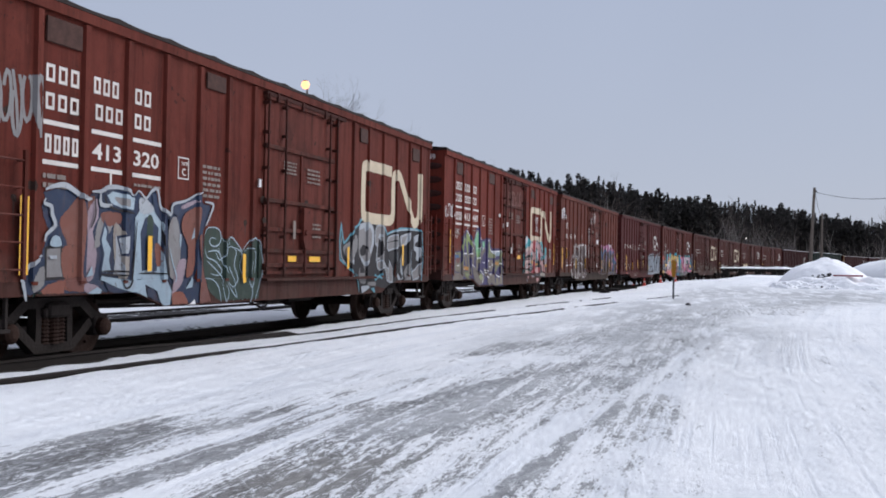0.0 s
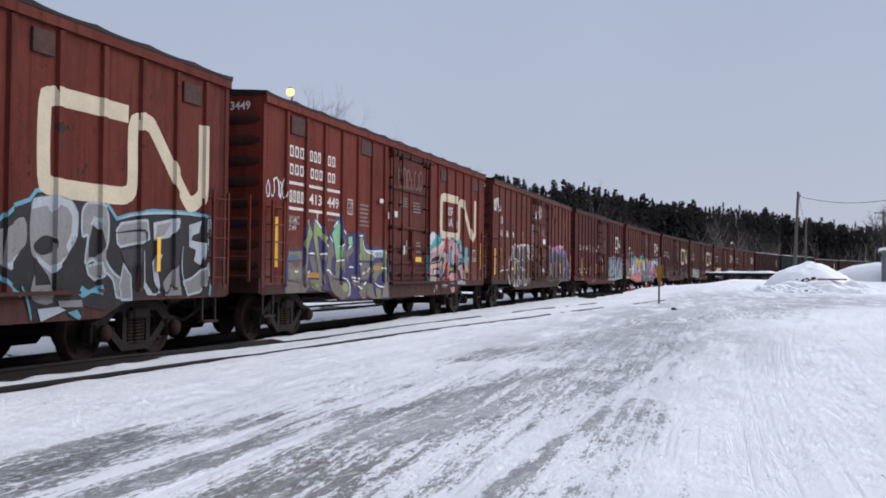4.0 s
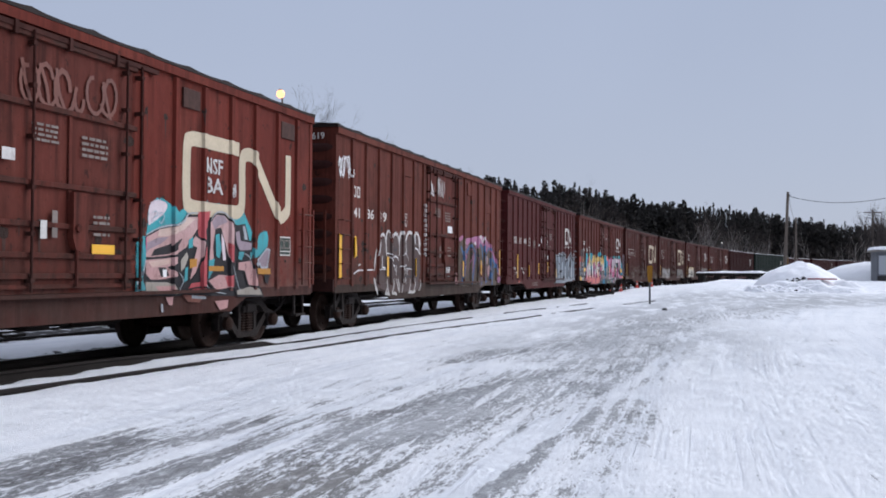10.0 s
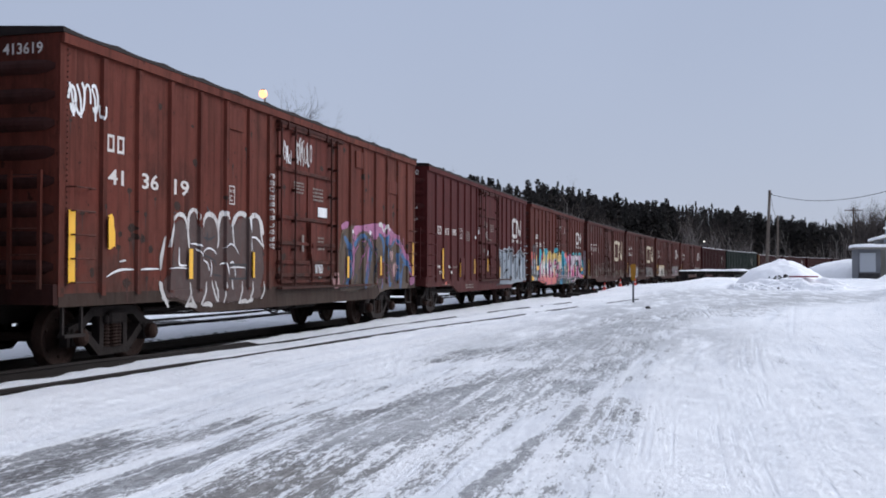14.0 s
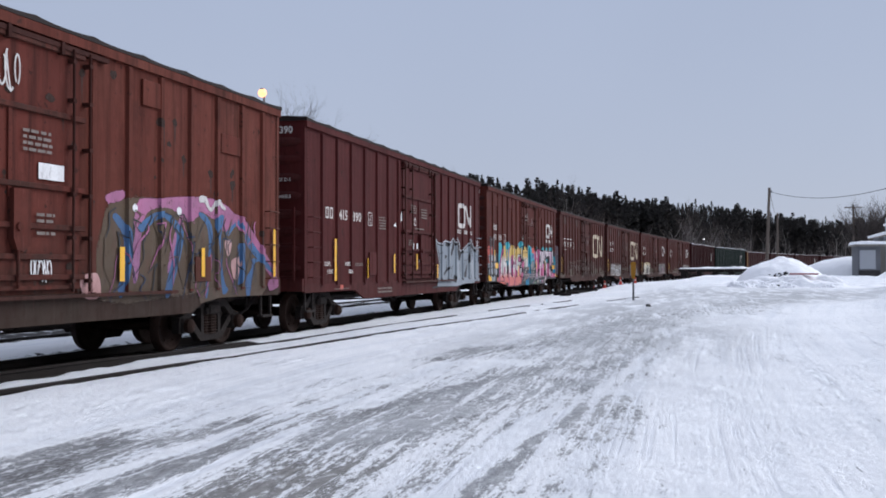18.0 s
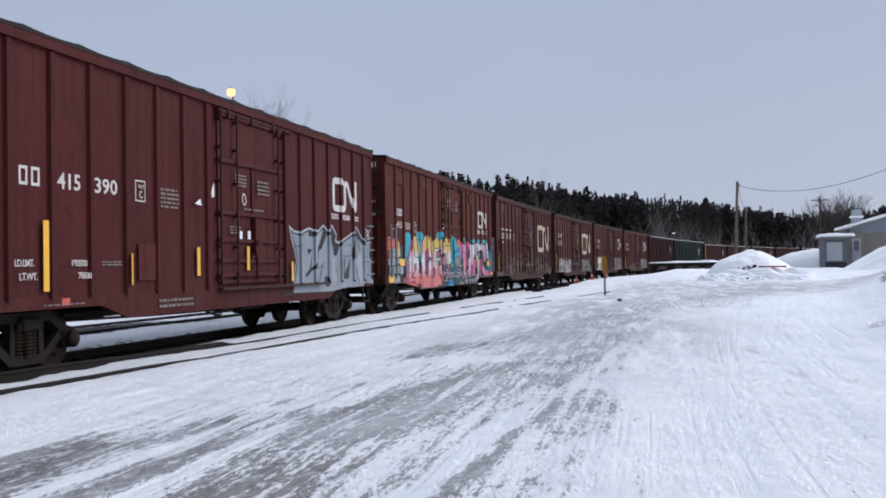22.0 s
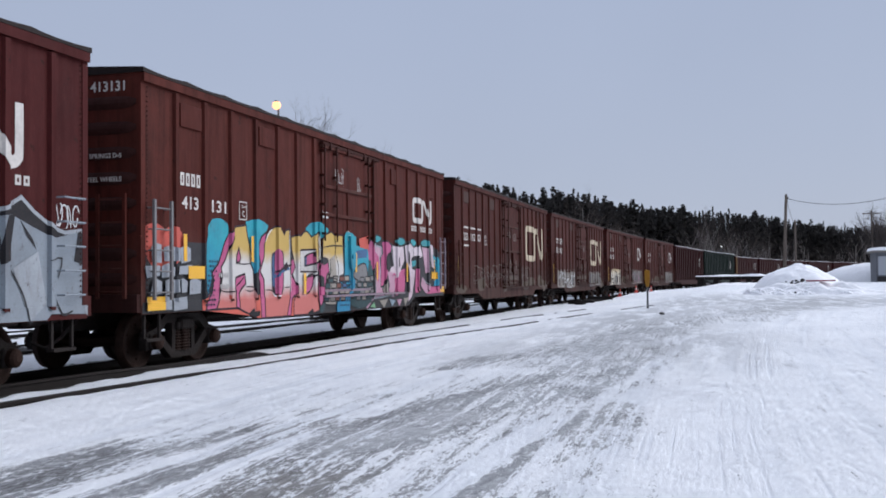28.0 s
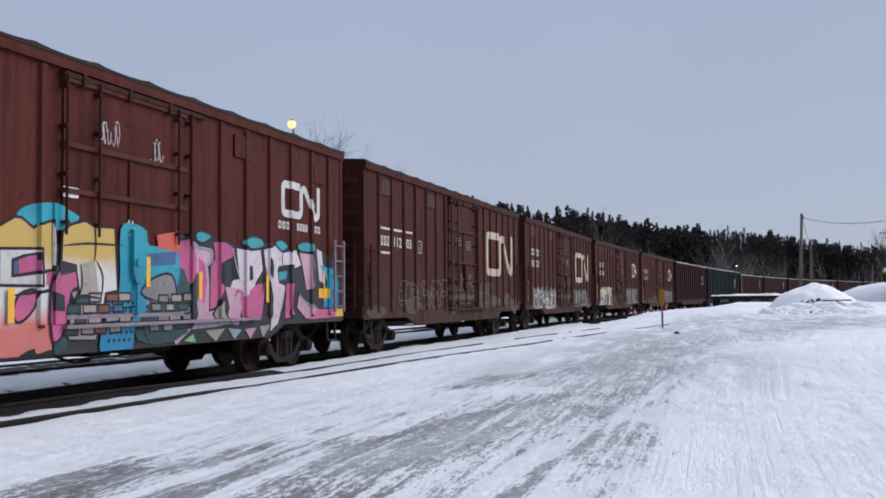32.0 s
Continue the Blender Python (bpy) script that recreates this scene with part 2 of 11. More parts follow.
ROOF = plain("galvanised_roof", (0.022, 0.014, 0.013), 0.7, 0.2, 0.6, 1.5, 0.4, 0.2)
STEEL_DARK = plain("grimy_cast_steel", (0.030, 0.023, 0.021), 0.85, 0.1, 0.5, 5.0, 0.4, 0.3)
STEEL_RUST = plain("rusty_steel", (0.040, 0.021, 0.016), 0.8, 0.1, 0.5, 5.0, 0.4, 0.3)
RAIL = plain("worn_rail_steel", (0.024, 0.019, 0.017), 0.6, 0.5, 0.5, 3.0)
RAIL_TOP = plain("polished_rail_head", (0.28, 0.26, 0.26), 0.35, 0.9, 0.4, 2.0)
WHITE = plain("white_stencil_paint", (0.66, 0.62, 0.58), 0.7, 0, 0.45, 3.0, 0.55)
CREAM = plain("cream_logo_paint", (0.57, 0.48, 0.35), 0.7, 0, 0.4, 2.0, 0.6)
PRINT = plain("worn_stencil_paint", (0.24, 0.20, 0.18), 0.8, 0, 0.6, 5.0, 0.5)
YELLOW = plain("yellow_reflective_tape", (0.80, 0.42, 0.015), 0.4, 0, 0.2, 4.0, 0.7)
PATCH = plain("rusted_plate", (0.075, 0.035, 0.028), 0.8, 0, 0.8, 9.0, 0.5)
OCHRE = plain("dull_ochre_paint", (0.22, 0.12, 0.035), 0.7, 0, 0.5, 3.0, 0.5)
TIE = plain("creosoted_timber", (0.025, 0.02, 0.018), 0.9, 0, 0.6, 6.0, 0.4, 0.5)
WOOD_POLE = plain("weathered_pole_wood", (0.16, 0.13, 0.11), 0.9, 0, 0.5, 4.0, 0.6, 0.4)
WIRE = plain("wire", (0.02, 0.02, 0.022), 0.6)
BARK = plain("grey_bark", (0.105, 0.088, 0.082), 0.95, 0, 0.5, 3.0, 0.5)
BIRCH = plain("pale_birch_bark", (0.36, 0.33, 0.315), 0.95, 0, 0.6, 3.0, 0.5)
ORANGE = plain("orange_plastic", (0.62, 0.06, 0.04), 0.5, 0, 0.2, 5)


def snow_material():
    """Snow with trodden ice, tyre streaks and bare dark ballast, by the sheet's own attributes."""
    m = Mat("snow_ice_and_ballast", 0.85, spec=0.3)
    turn = (0, 0, radians(-2.6))
    big = m.noise(0.12, 5, 0.6, lo=0.3, hi=0.7, shift=False)
    fine = m.noise(2.5, 6, 0.65, lo=0.3, hi=0.7, shift=False)
    snow = m.mix(m.math("MULTIPLY", big, 0.6), (0.84, 0.85, 0.862), (0.77, 0.785, 0.805))
    snow = m.mix(m.math("MULTIPLY", fine, 0.25), snow, (0.70, 0.72, 0.75))
    # tyre arcs: x bent along y
    sp = m.n.new("ShaderNodeSeparateXYZ")
    m.l.new(m.coord.outputs["Object"], sp.inputs[0])
    bent = m.math("SUBTRACT", m.math("ADD", sp.outputs["X"], m.math("MULTIPLY", sp.outputs["Y"], 0.075)), m.math("MULTIPLY", m.math("MULTIPLY", sp.outputs["Y"], sp.outputs["Y"]), 0.0032))
    arcs = []
    for across, along, lo, hi in ((2.2, 0.05, 0.48, 0.64), (13.0, 0.10, 0.54, 0.66)):
        cb = m.n.new("ShaderNodeCombineXYZ")
        m.l.new(m.math("MULTIPLY", bent, across), cb.inputs[0])
        m.l.new(m.math("MULTIPLY", sp.outputs["Y"], along), cb.inputs[1])
        tn = m.n.new("ShaderNodeTexNoise")
        tn.inputs["Scale"].default_value, tn.inputs["Detail"].default_value = 1.0, 3
        m.l.new(cb.outputs[0], tn.inputs["Vector"])
        tr = m.n.new("ShaderNodeMapRange")
        tr.inputs["From Min"].default_value, tr.inputs["From Max"].default_value = lo, hi
        m.l.new(tn.outputs[0], tr.inputs[0])
        arcs.append(tr.outputs[0])
    tread = arcs[0]
    rut = m.math("MULTIPLY", arcs[1], m.noise(0.5, 2, lo=0.42, hi=0.58, shift=False))
    snow = m.mix(m.math("MULTIPLY", tread, 0.45), snow, (0.66, 0.69, 0.73))
    snow = m.mix(m.math("MULTIPLY", rut, 0.42), snow, (0.60, 0.63, 0.68))
    ice = m.attr("ice")
    s0 = m.noise(1.0, 4, 0.6, (0.8, 0.32, 1), turn, 0.36, 0.64, False)
    s1 = m.noise(1.0, 4, 0.6, (2.2, 0.30, 1), turn, 0.36, 0.64, False)
    s2 = m.noise(1.0, 5, 0.7, (7.0, 1.2, 1), turn, 0.36, 0.64, False)
    s3 = m.noise(1.0, 6, 0.8, (26.0, 6.0, 1), turn, 0.38, 0.62, False)
    s4 = m.noise(1.0, 4, 0.6, (13.0, 0.45, 1), (0, 0, radians(-2.0)), 0.38, 0.62, False)
    f = m.math("ADD", m.math("MULTIPLY", s1, 0.18), m.math("MULTIPLY", s2, 0.34))
    f = m.math("ADD", f, m.math("ADD", m.math("MULTIPLY", s3, 0.36), m.math("MULTIPLY", s0, 0.10)))
    f = m.math("ADD", m.math("ADD", f, m.math("MULTIPLY", m.math("SUBTRACT", s4, 0.15), 0.30)), m.math("MULTIPLY", m.math("SUBTRACT", ice, 0.5), 0.70))
    s5 = m.noise(1.0, 5, 0.75, (62.0, 17.0, 1), turn, 0.36, 0.64, False)
    f = m.math("ADD", f, m.math("MULTIPLY", m.math("SUBTRACT", s5, 0.5), 0.34))
    fc = m.n.new("ShaderNodeMapRange")
    fc.inputs["From Min"].default_value, fc.inputs["From Max"].default_value = 0.60, 0.66
    m.l.new(f, fc.inputs[0])
    rim = m.n.new("ShaderNodeMapRange")
    rim.inputs["From Min"].default_value, rim.inputs["From Max"].default_value = 0.86, 0.62
    m.l.new(f, rim.inputs[0])
    grit = m.noise(16.0, 6, 0.9, (1.0, 0.45, 1), turn, 0.42, 0.58, False)
    tone = m.noise(1.0, 5, 0.65, (2.2, 0.7, 1), turn, 0.38, 0.62, False)
    dark = m.math("MULTIPLY", m.attr("dark"), m.math("ADD", 0.55, m.math("MULTIPLY", tone, 0.45)))
    veil = m.noise(1.0, 6, 0.7, (3.2, 0.55, 1), turn, 0.42, 0.64, False)
    icec = m.mix(dark, (0.42, 0.437, 0.457), (0.125, 0.134, 0.149))
    icec = m.mix(m.math("MULTIPLY", veil, 0.42), icec, (0.64, 0.66, 0.685))
    icec = m.mix(m.math("MULTIPLY", m.attr("dirt"), 0.55), icec, (0.24, 0.215, 0.18))
    icec = m.mix(m.math("MULTIPLY", m.math("MULTIPLY", grit, m.math("ADD", 0.30, m.math("MULTIPLY", m.attr("dark"), 0.70))), 0.80), icec, (0.115, 0.112, 0.110))
    icec = m.mix(m.math("MULTIPLY", m.noise(13.0, 5, 0.8, (1.0, 0.4, 1), turn, 0.55, 0.62, False), 0.75), icec, (0.72, 0.735, 0.75))
    fleck = m.noise(5.0, 6, 0.85, (2.6, 0.6, 1), turn, 0.46, 0.54, False)
    icec = m.mix(m.math("MULTIPLY", m.math("MULTIPLY", fleck, rim.outputs[0]), m.math("ADD", 0.38, m.math("MULTIPLY", m.attr("dark"), 0.62))), icec, (0.040, 0.036, 0.034))
    clump = m.math("MULTIPLY", m.noise(1.0, 4, 0.6, (1.8, 0.8, 1), turn, 0.50, 0.62, False), m.noise(1.0, 5, 0.75, (24.0, 11.0, 1), turn, 0.45, 0.56, False))
    icec = m.mix(m.math("MULTIPLY", clump, 0.80), icec, (0.050, 0.047, 0.047))
    chip = m.noise(1.0, 4, 0.7, (22.0, 9.0, 1), turn, 0.60, 0.65, False)
    icec = m.mix(m.math("MULTIPLY", m.math("MULTIPLY", chip, m.attr("dark")), 0.8), icec, (0.10, 0.092, 0.083))
    snow = m.mix(m.math("MULTIPLY", m.math("MULTIPLY", s3, ice), 0.40), snow, (0.54, 0.55, 0.57))
    snow = m.mix(m.math("MULTIPLY", m.math("MULTIPLY", s4, m.noise(0.35, 3, lo=0.45, hi=0.6, shift=False)), 0.30), snow, (0.50, 0.525, 0.57))
    snow = m.mix(m.math("MULTIPLY", m.noise(1.0, 6, 0.8, (20.0, 3.2, 1), (0, 0, radians(-4)), 0.52, 0.68, False), 0.16), snow, (0.54, 0.565, 0.61))
    smear = m.noise(1.0, 6, 0.72, (1.4, 0.22, 1), turn, 0.37, 0.53, False)
    snow = m.mix(m.math("MULTIPLY", m.math("MULTIPLY", smear, m.attr("road")), 0.80), snow, (0.31, 0.32, 0.335))
    c = m.mix(fc.outputs[0], snow, icec)
    edge = m.math("ADD", m.attr("ballast"), m.math("MULTIPLY", m.math("SUBTRACT", m.noise(3.0, 5, 0.7, lo=0.2, hi=0.8, shift=False), 0.5), 0.9))
    bc = m.n.new("ShaderNodeMapRange")
    bc.inputs["From Min"].default_value, bc.inputs["From Max"].default_value = 0.46, 0.58
    m.l.new(edge, bc.inputs[0])
    stone = m.mix(m.noise(22.0, 3, 0.6, lo=0.3, hi=0.7, shift=False), (0.013, 0.012, 0.013), (0.042, 0.038, 0.037))
    c = m.mix(bc.outputs[0], c, stone)
    m.color(c)
    m.rough(m.math("SUBTRACT", 0.85, m.math("MULTIPLY", fc.outputs[0], 0.30)))
    h = m.math("ADD", m.math("MULTIPLY", fine, 0.45), m.math("SUBTRACT", m.math("MULTIPLY", tread, -0.25), m.math("MULTIPLY", rut, 0.35)))
    h = m.math("ADD", h, m.math("MULTIPLY", m.noise(9.0, 4, 0.6, lo=0.25, hi=0.75, shift=False), 0.08))
    crust = m.noise(1.0, 5, 0.65, (3.4, 1.1, 1), (0, 0, radians(-6)), 0.35, 0.65, False)
    h = m.math("ADD", h, m.math("MULTIPLY", crust, 0.8))
    h = m.math("SUBTRACT", h, m.math("MULTIPLY", fc.outputs[0], 0.5))
    h = m.math("ADD", h, m.math("MULTIPLY", grit, 0.2))
    m.bump(h, 0.55, 0.06)
    return m.m


SNOW = snow_material()
CLEAN_SNOW = plain("clean_snow", (0.90, 0.905, 0.92), 0.85, 0, 0.10, 1.5, 0.8, 0.3)


# ---- shape helpers ----
def part(name, data, material, parent=None, label="", at=None):
    """Links a bmesh or mesh as one object under a thing or a part."""
    if isinstance(data, bmesh.types.BMesh):
        me = bpy.data.meshes.new(name)
        data.to_mesh(me)
        data.free()
    else:
        me = data
    if not me.materials:
        me.materials.append(material)
    ob = new(name, me)
    if me.materials[0] != material:
        ob.material_slots[0].link = "OBJECT"
        ob.material_slots[0].material = material
    ob.parent = parent
    if at is not None:
        ob.matrix_basis = at
    if label:
        ob["label"] = label
    return ob


def keep(bm, name):
    """Turns a bmesh into a mesh to be shared."""
    me = bpy.data.meshes.new(name)
    bm.to_mesh(me)
    bm.free()
    return me


def empty(name):
    ob = new(name)
    ob.empty_display_size = 0.3
    return ob


def box(bm, x0, x1, y0, y1, z0, z1, bevel=0.0):
    v = [bm.verts.new((x, y, z)) for x in (x0, x1) for y in (y0, y1) for z in (z0, z1)]
    fs = [bm.faces.new([v[i] for i in q]) for q in ((0, 1, 3, 2), (4, 6, 7, 5), (0, 4, 5, 1), (2, 3, 7, 6), (0, 2, 6, 4), (1, 5, 7, 3))]
    if bevel:
        es = list({e for q in fs for e in q.edges})
        bmesh.ops.bevel(bm, geom=es, offset=bevel, segments=1, affect="EDGES", profile=0.5)
    return bm


def prism(bm, poly, x0, x1):
    """A (y, z) outline made solid between x0 and x1."""
    a = [bm.verts.new((x0, y, z)) for y, z in poly]
    b = [bm.verts.new((x1, y, z)) for y, z in poly]
    n = len(poly)
    bm.faces.new(a)
    bm.faces.new(b[::-1])
    for i in range(n):
        bm.faces.new((a[i], b[i], b[(i + 1) % n], a[(i + 1) % n]))
    return bm


def tube(bm, pts, r, n=6, r1=None):
    """A round bar along points, tapering to r1."""
    pts = [Vector(p) for p in pts]
    rings = []
    for i, p in enumerate(pts):
        d = (pts[min(i + 1, len(pts) - 1)] - pts[max(i - 1, 0)]).normalized()
        a = d.cross(Vector((0, 0, 1)) if abs(d.z) < 0.9 else Vector((1, 0, 0))).normalized()
        b = d.cross(a)
        q = r if r1 is None else r + (r1 - r) * i / (len(pts) - 1)
        rings.append([bm.verts.new(p + q * (math.cos(k * math.tau / n) * a + math.sin(k * math.tau / n) * b)) for k in range(n)])
    for s, e in zip(rings, rings[1:]):
        for k in range(n):
            bm.faces.new((s[k], s[(k + 1) % n], e[(k + 1) % n], e[k]))
    bm.faces.new(rings[0][::-1])
    bm.faces.new(rings[-1])
    return bm


def lathe(bm, profile, axis="x", n=24, centre=(0, 0, 0)):
    """Turns a profile of (along, radius) round an axis."""
    rings = []
    for a, r in profile:
        ring = []
        for k in range(n):
            c, s = r * math.cos(k * math.tau / n), r * math.sin(k * math.tau / n)
            p = {"x": (a, c, s), "y": (c, a, s), "z": (c, s, a)}[axis]
            ring.append(bm.verts.new(Vector(p) + Vector(centre)))
        rings.append(ring)
    for s, e in zip(rings, rings[1:]):
        for k in range(n):
            bm.faces.new((s[k], s[(k + 1) % n], e[(k + 1) % n], e[k]))
    bm.faces.new(rings[0][::-1])
    bm.faces.new(rings[-1])
    return bm


def smooth(ob):
    for p in ob.data.polygons:
        p.use_smooth = True
    return ob


def value_noise(x, y, seed=0):
    """Smooth random heights on a plane, from -1 to 1."""
    xi, yi = np.floor(x).astype(np.int64), np.floor(y).astype(np.int64)
    fx, fy = x - xi, y - yi
    fx, fy = fx * fx * (3 - 2 * fx), fy * fy * (3 - 2 * fy)

    def h(a, b):
        n = (a * 374761393 + b * 668265263 + seed * 974634777) & 0xFFFFFFFF
        n = ((n ^ (n >> 13)) * 1274126177) & 0xFFFFFFFF
        return ((n ^ (n >> 16)) & 0xFFFF) / 32767.5 - 1

    a, b = h(xi, yi) * (1 - fx) + h(xi + 1, yi) * fx, h(xi, yi + 1) * (1 - fx) + h(xi + 1, yi + 1) * fx
    return a * (1 - fy) + b * fy


def step(a, b, v):
    q = np.clip((v - a) / (b - a), 0, 1)
    return q * q * (3 - 2 * q)


# ---- the plan ----
TRACK_X = -9.47                                # centre line of the train's track beside the camera
RAIL_Z = -0.165                                # top of rail; the packed snow beside the camera is at 0
BENDS = ((-1000.0, 0.0), (41.0, 0.00218), (59.5, 0.00130), (132.5, 0.00240), (330.0, 0.0))   # arc length and the curvature from there on
LINE_A = np.arange(-100.0, 420.0, 0.25)
LINE_K = np.array([[k for a0, k in BENDS if a0 <= a][-1] for a in LINE_A])
LINE_H = np.cumsum(LINE_K) * 0.25
LINE_X = TRACK_X + np.cumsum(np.sin(LINE_H)) * 0.25
LINE_Y = -100.0 + (np.cumsum(np.cos(LINE_H)) - 1.0) * 0.25


def path_x(y):
    return np.interp(np.asarray(y, float), LINE_Y, LINE_X)


def on_track(a, side=0.0):
    """The point a metres along the track, and its heading (clockwise, radians)."""
    x, y, g = (float(np.interp(a, LINE_A, q)) for q in (LINE_X, LINE_Y, LINE_H))
    return x + side * math.cos(g), y - side * math.sin(g), g


def siding_x(y):
    """The near rail of the turnout's snowed-in leg."""
    return -7.75 + 0.104 * np.asarray(y, float)


def ground_z(x, y):
    x, y = np.asarray(x, float), np.asarray(y, float)
    dx = x - path_x(y)
    z = 0.018 * value_noise(x * 1.3, y * 0.6, 1) + 0.02 * value_noise(x * 0.45, y * 0.3, 2) + 0.008 * value_noise(x * 4, y * 3, 3)
    edge = 0.12 * value_noise(x * 0.8, y * 1.7, 5) + 0.08 * value_noise(x * 2, y * 5.0, 6)
    z = z + 0.010 * np.exp(-((x - siding_x(y) - 0.1) / 0.45) ** 2) * (value_noise(x * 4, y * 3.2, 41) + 0.5 * value_noise(x * 2, y * 0.8, 42)) * (y < 40)
    lip = 1.62 - 0.55 * step(12.0, 17.0, y)
    right = step(-0.25, 0.06, dx - lip + edge)
    left = step(1.75, 2.2, -dx + edge)
    z = z - 0.10 * step(3.6, 1.7, dx) * (dx > 0)
    bed = -0.335 + 0.012 * value_noise(x * 9, y * 9, 8)
    z = np.where(dx > 0, z * right + bed * (1 - right), (z - 0.24) * left + bed * (1 - left))
    z = z + 0.55 * step(42, 95, y) * step(2.5, 9, dx) + 0.25 * step(50, 62, y) * step(2.0, 3.5, dx) * step(14, 5, dx) * (1 - step(70, 95, y))
    z = z + 7.0 * step(60, 260, -dx) + 5.0 * step(190, 420, y)
    roll = step(60, 200, np.abs(x) + np.abs(y - 20) * 0.6)
    z = z + 0.6 * roll * value_noise(x * 0.03, y * 0.03, 9)
    bank = step(0.0, 5.0, x - 0.125 * y) * step(8, 17, y) * (1 - step(52, 66, y))
    z = z + bank * (1.0 + 0.16 * value_noise(x * 1.1, y * 0.7, 10) + 0.12 * value_noise(x * 2.7, y * 1.9, 11) + 0.06 * value_noise(x * 6, y * 5, 13))
    z = z + 0.05 * step(50, 70, y) * value_noise(x * 0.9, y * 0.35, 12) * step(3, 8, dx)
    return z


def lines(*spans):
    out = []
    for a, b, s in spans:
        out += list(np.arange(a, b, s))
    return np.array(out)


def growing(a, b, first, rate=1.22):
    out, s, q = [], first, a
    while q < b:
        out.append(q)
        q, s = q + s, s * rate
    return out + [b]


# Where wheels have worn the snow down to ice: x, first and last y, half width, lean, how bare, how dark, how brown; later ones lie over earlier ones.
LANES = ((-2.6, 3.0, 12.0, 1.50, 0.03, 0.33, 0.45, 0.3), (-2.3, 13.0, 30.0, 1.0, 0.06, 0.46, 0.15, 0.0), (-0.3, 27.0, 40.0, 1.6, 0.14, 0.40, 0.1, 0.0),
         (-3.90, 3.2, 6.3, 0.36, -0.05, 0.80, 0.75, 0.2), (-3.72, 6.2, 7.7, 0.16, 0.05, 0.80, 0.6, 0.2), (-3.62, 7.5, 8.6, 0.13, 0.1, 0.55, 0.8, 0.4),
         (-3.44, 3.2, 6.6, 0.07, 0.02, 0.05, 0.3, 0.0), (-3.15, 3.2, 6.2, 0.13, 0.01, 0.80, 0.55, 0.3), (-3.18, 6.1, 8.0, 0.20, 0.02, 0.58, 0.5, 0.5),
         (-2.88, 3.2, 7.0, 0.10, 0.02, 0.04, 0.3, 0.0), (-2.30, 3.0, 6.0, 0.46, 0.02, 0.70, 0.70, 1.0), (-1.62, 3.2, 6.4, 0.24, 0.02, 0.42, 0.40, 0.4),
         (-2.72, 6.5, 7.4, 0.07, 0.12, 0.85, 0.80, 0.5), (-2.35, 6.4, 9.4, 0.42, 0.05, 0.76, 0.08, 0.25), (-2.85, 7.4, 9.2, 0.09, 0.12, 0.86, 0.60, 0.3),
         (-1.95, 9.0, 13.8, 0.50, 0.07, 0.62, 0.14, 0.1), (-2.70, 8.8, 12.2, 0.10, 0.22, 0.95, 0.60, 0.2), (-3.55, 12.4, 15.4, 0.45, 0.15, 0.60, 0.45, 0.1),
         (-2.55, 15.0, 24.0, 0.62, 0.10, 0.62, 0.22, 0.0), (-1.40, 9.8, 18.5, 0.30, 0.05, 0.62, 0.30, 0.0), (-0.98, 10.5, 17.5, 0.15, 0.04, 0.55, 0.25, 0.0),
         (-1.10, 9.6, 18.0, 0.05, 0.05, 0.05, 0.2, 0.0), (-0.88, 6.9, 9.5, 0.30, 0.0, 0.46, 0.0, 0.4), (-0.92, 4.2, 6.7, 0.34, -0.02, 0.38, 0.25, 0.3),
         (-1.38, 4.6, 8.3, 0.10, 0.03, 0.0, 0.2, 0.0), (-1.25, 4.6, 8.3, 0.025, 0.03, 0.80, 0.45, 0.2))


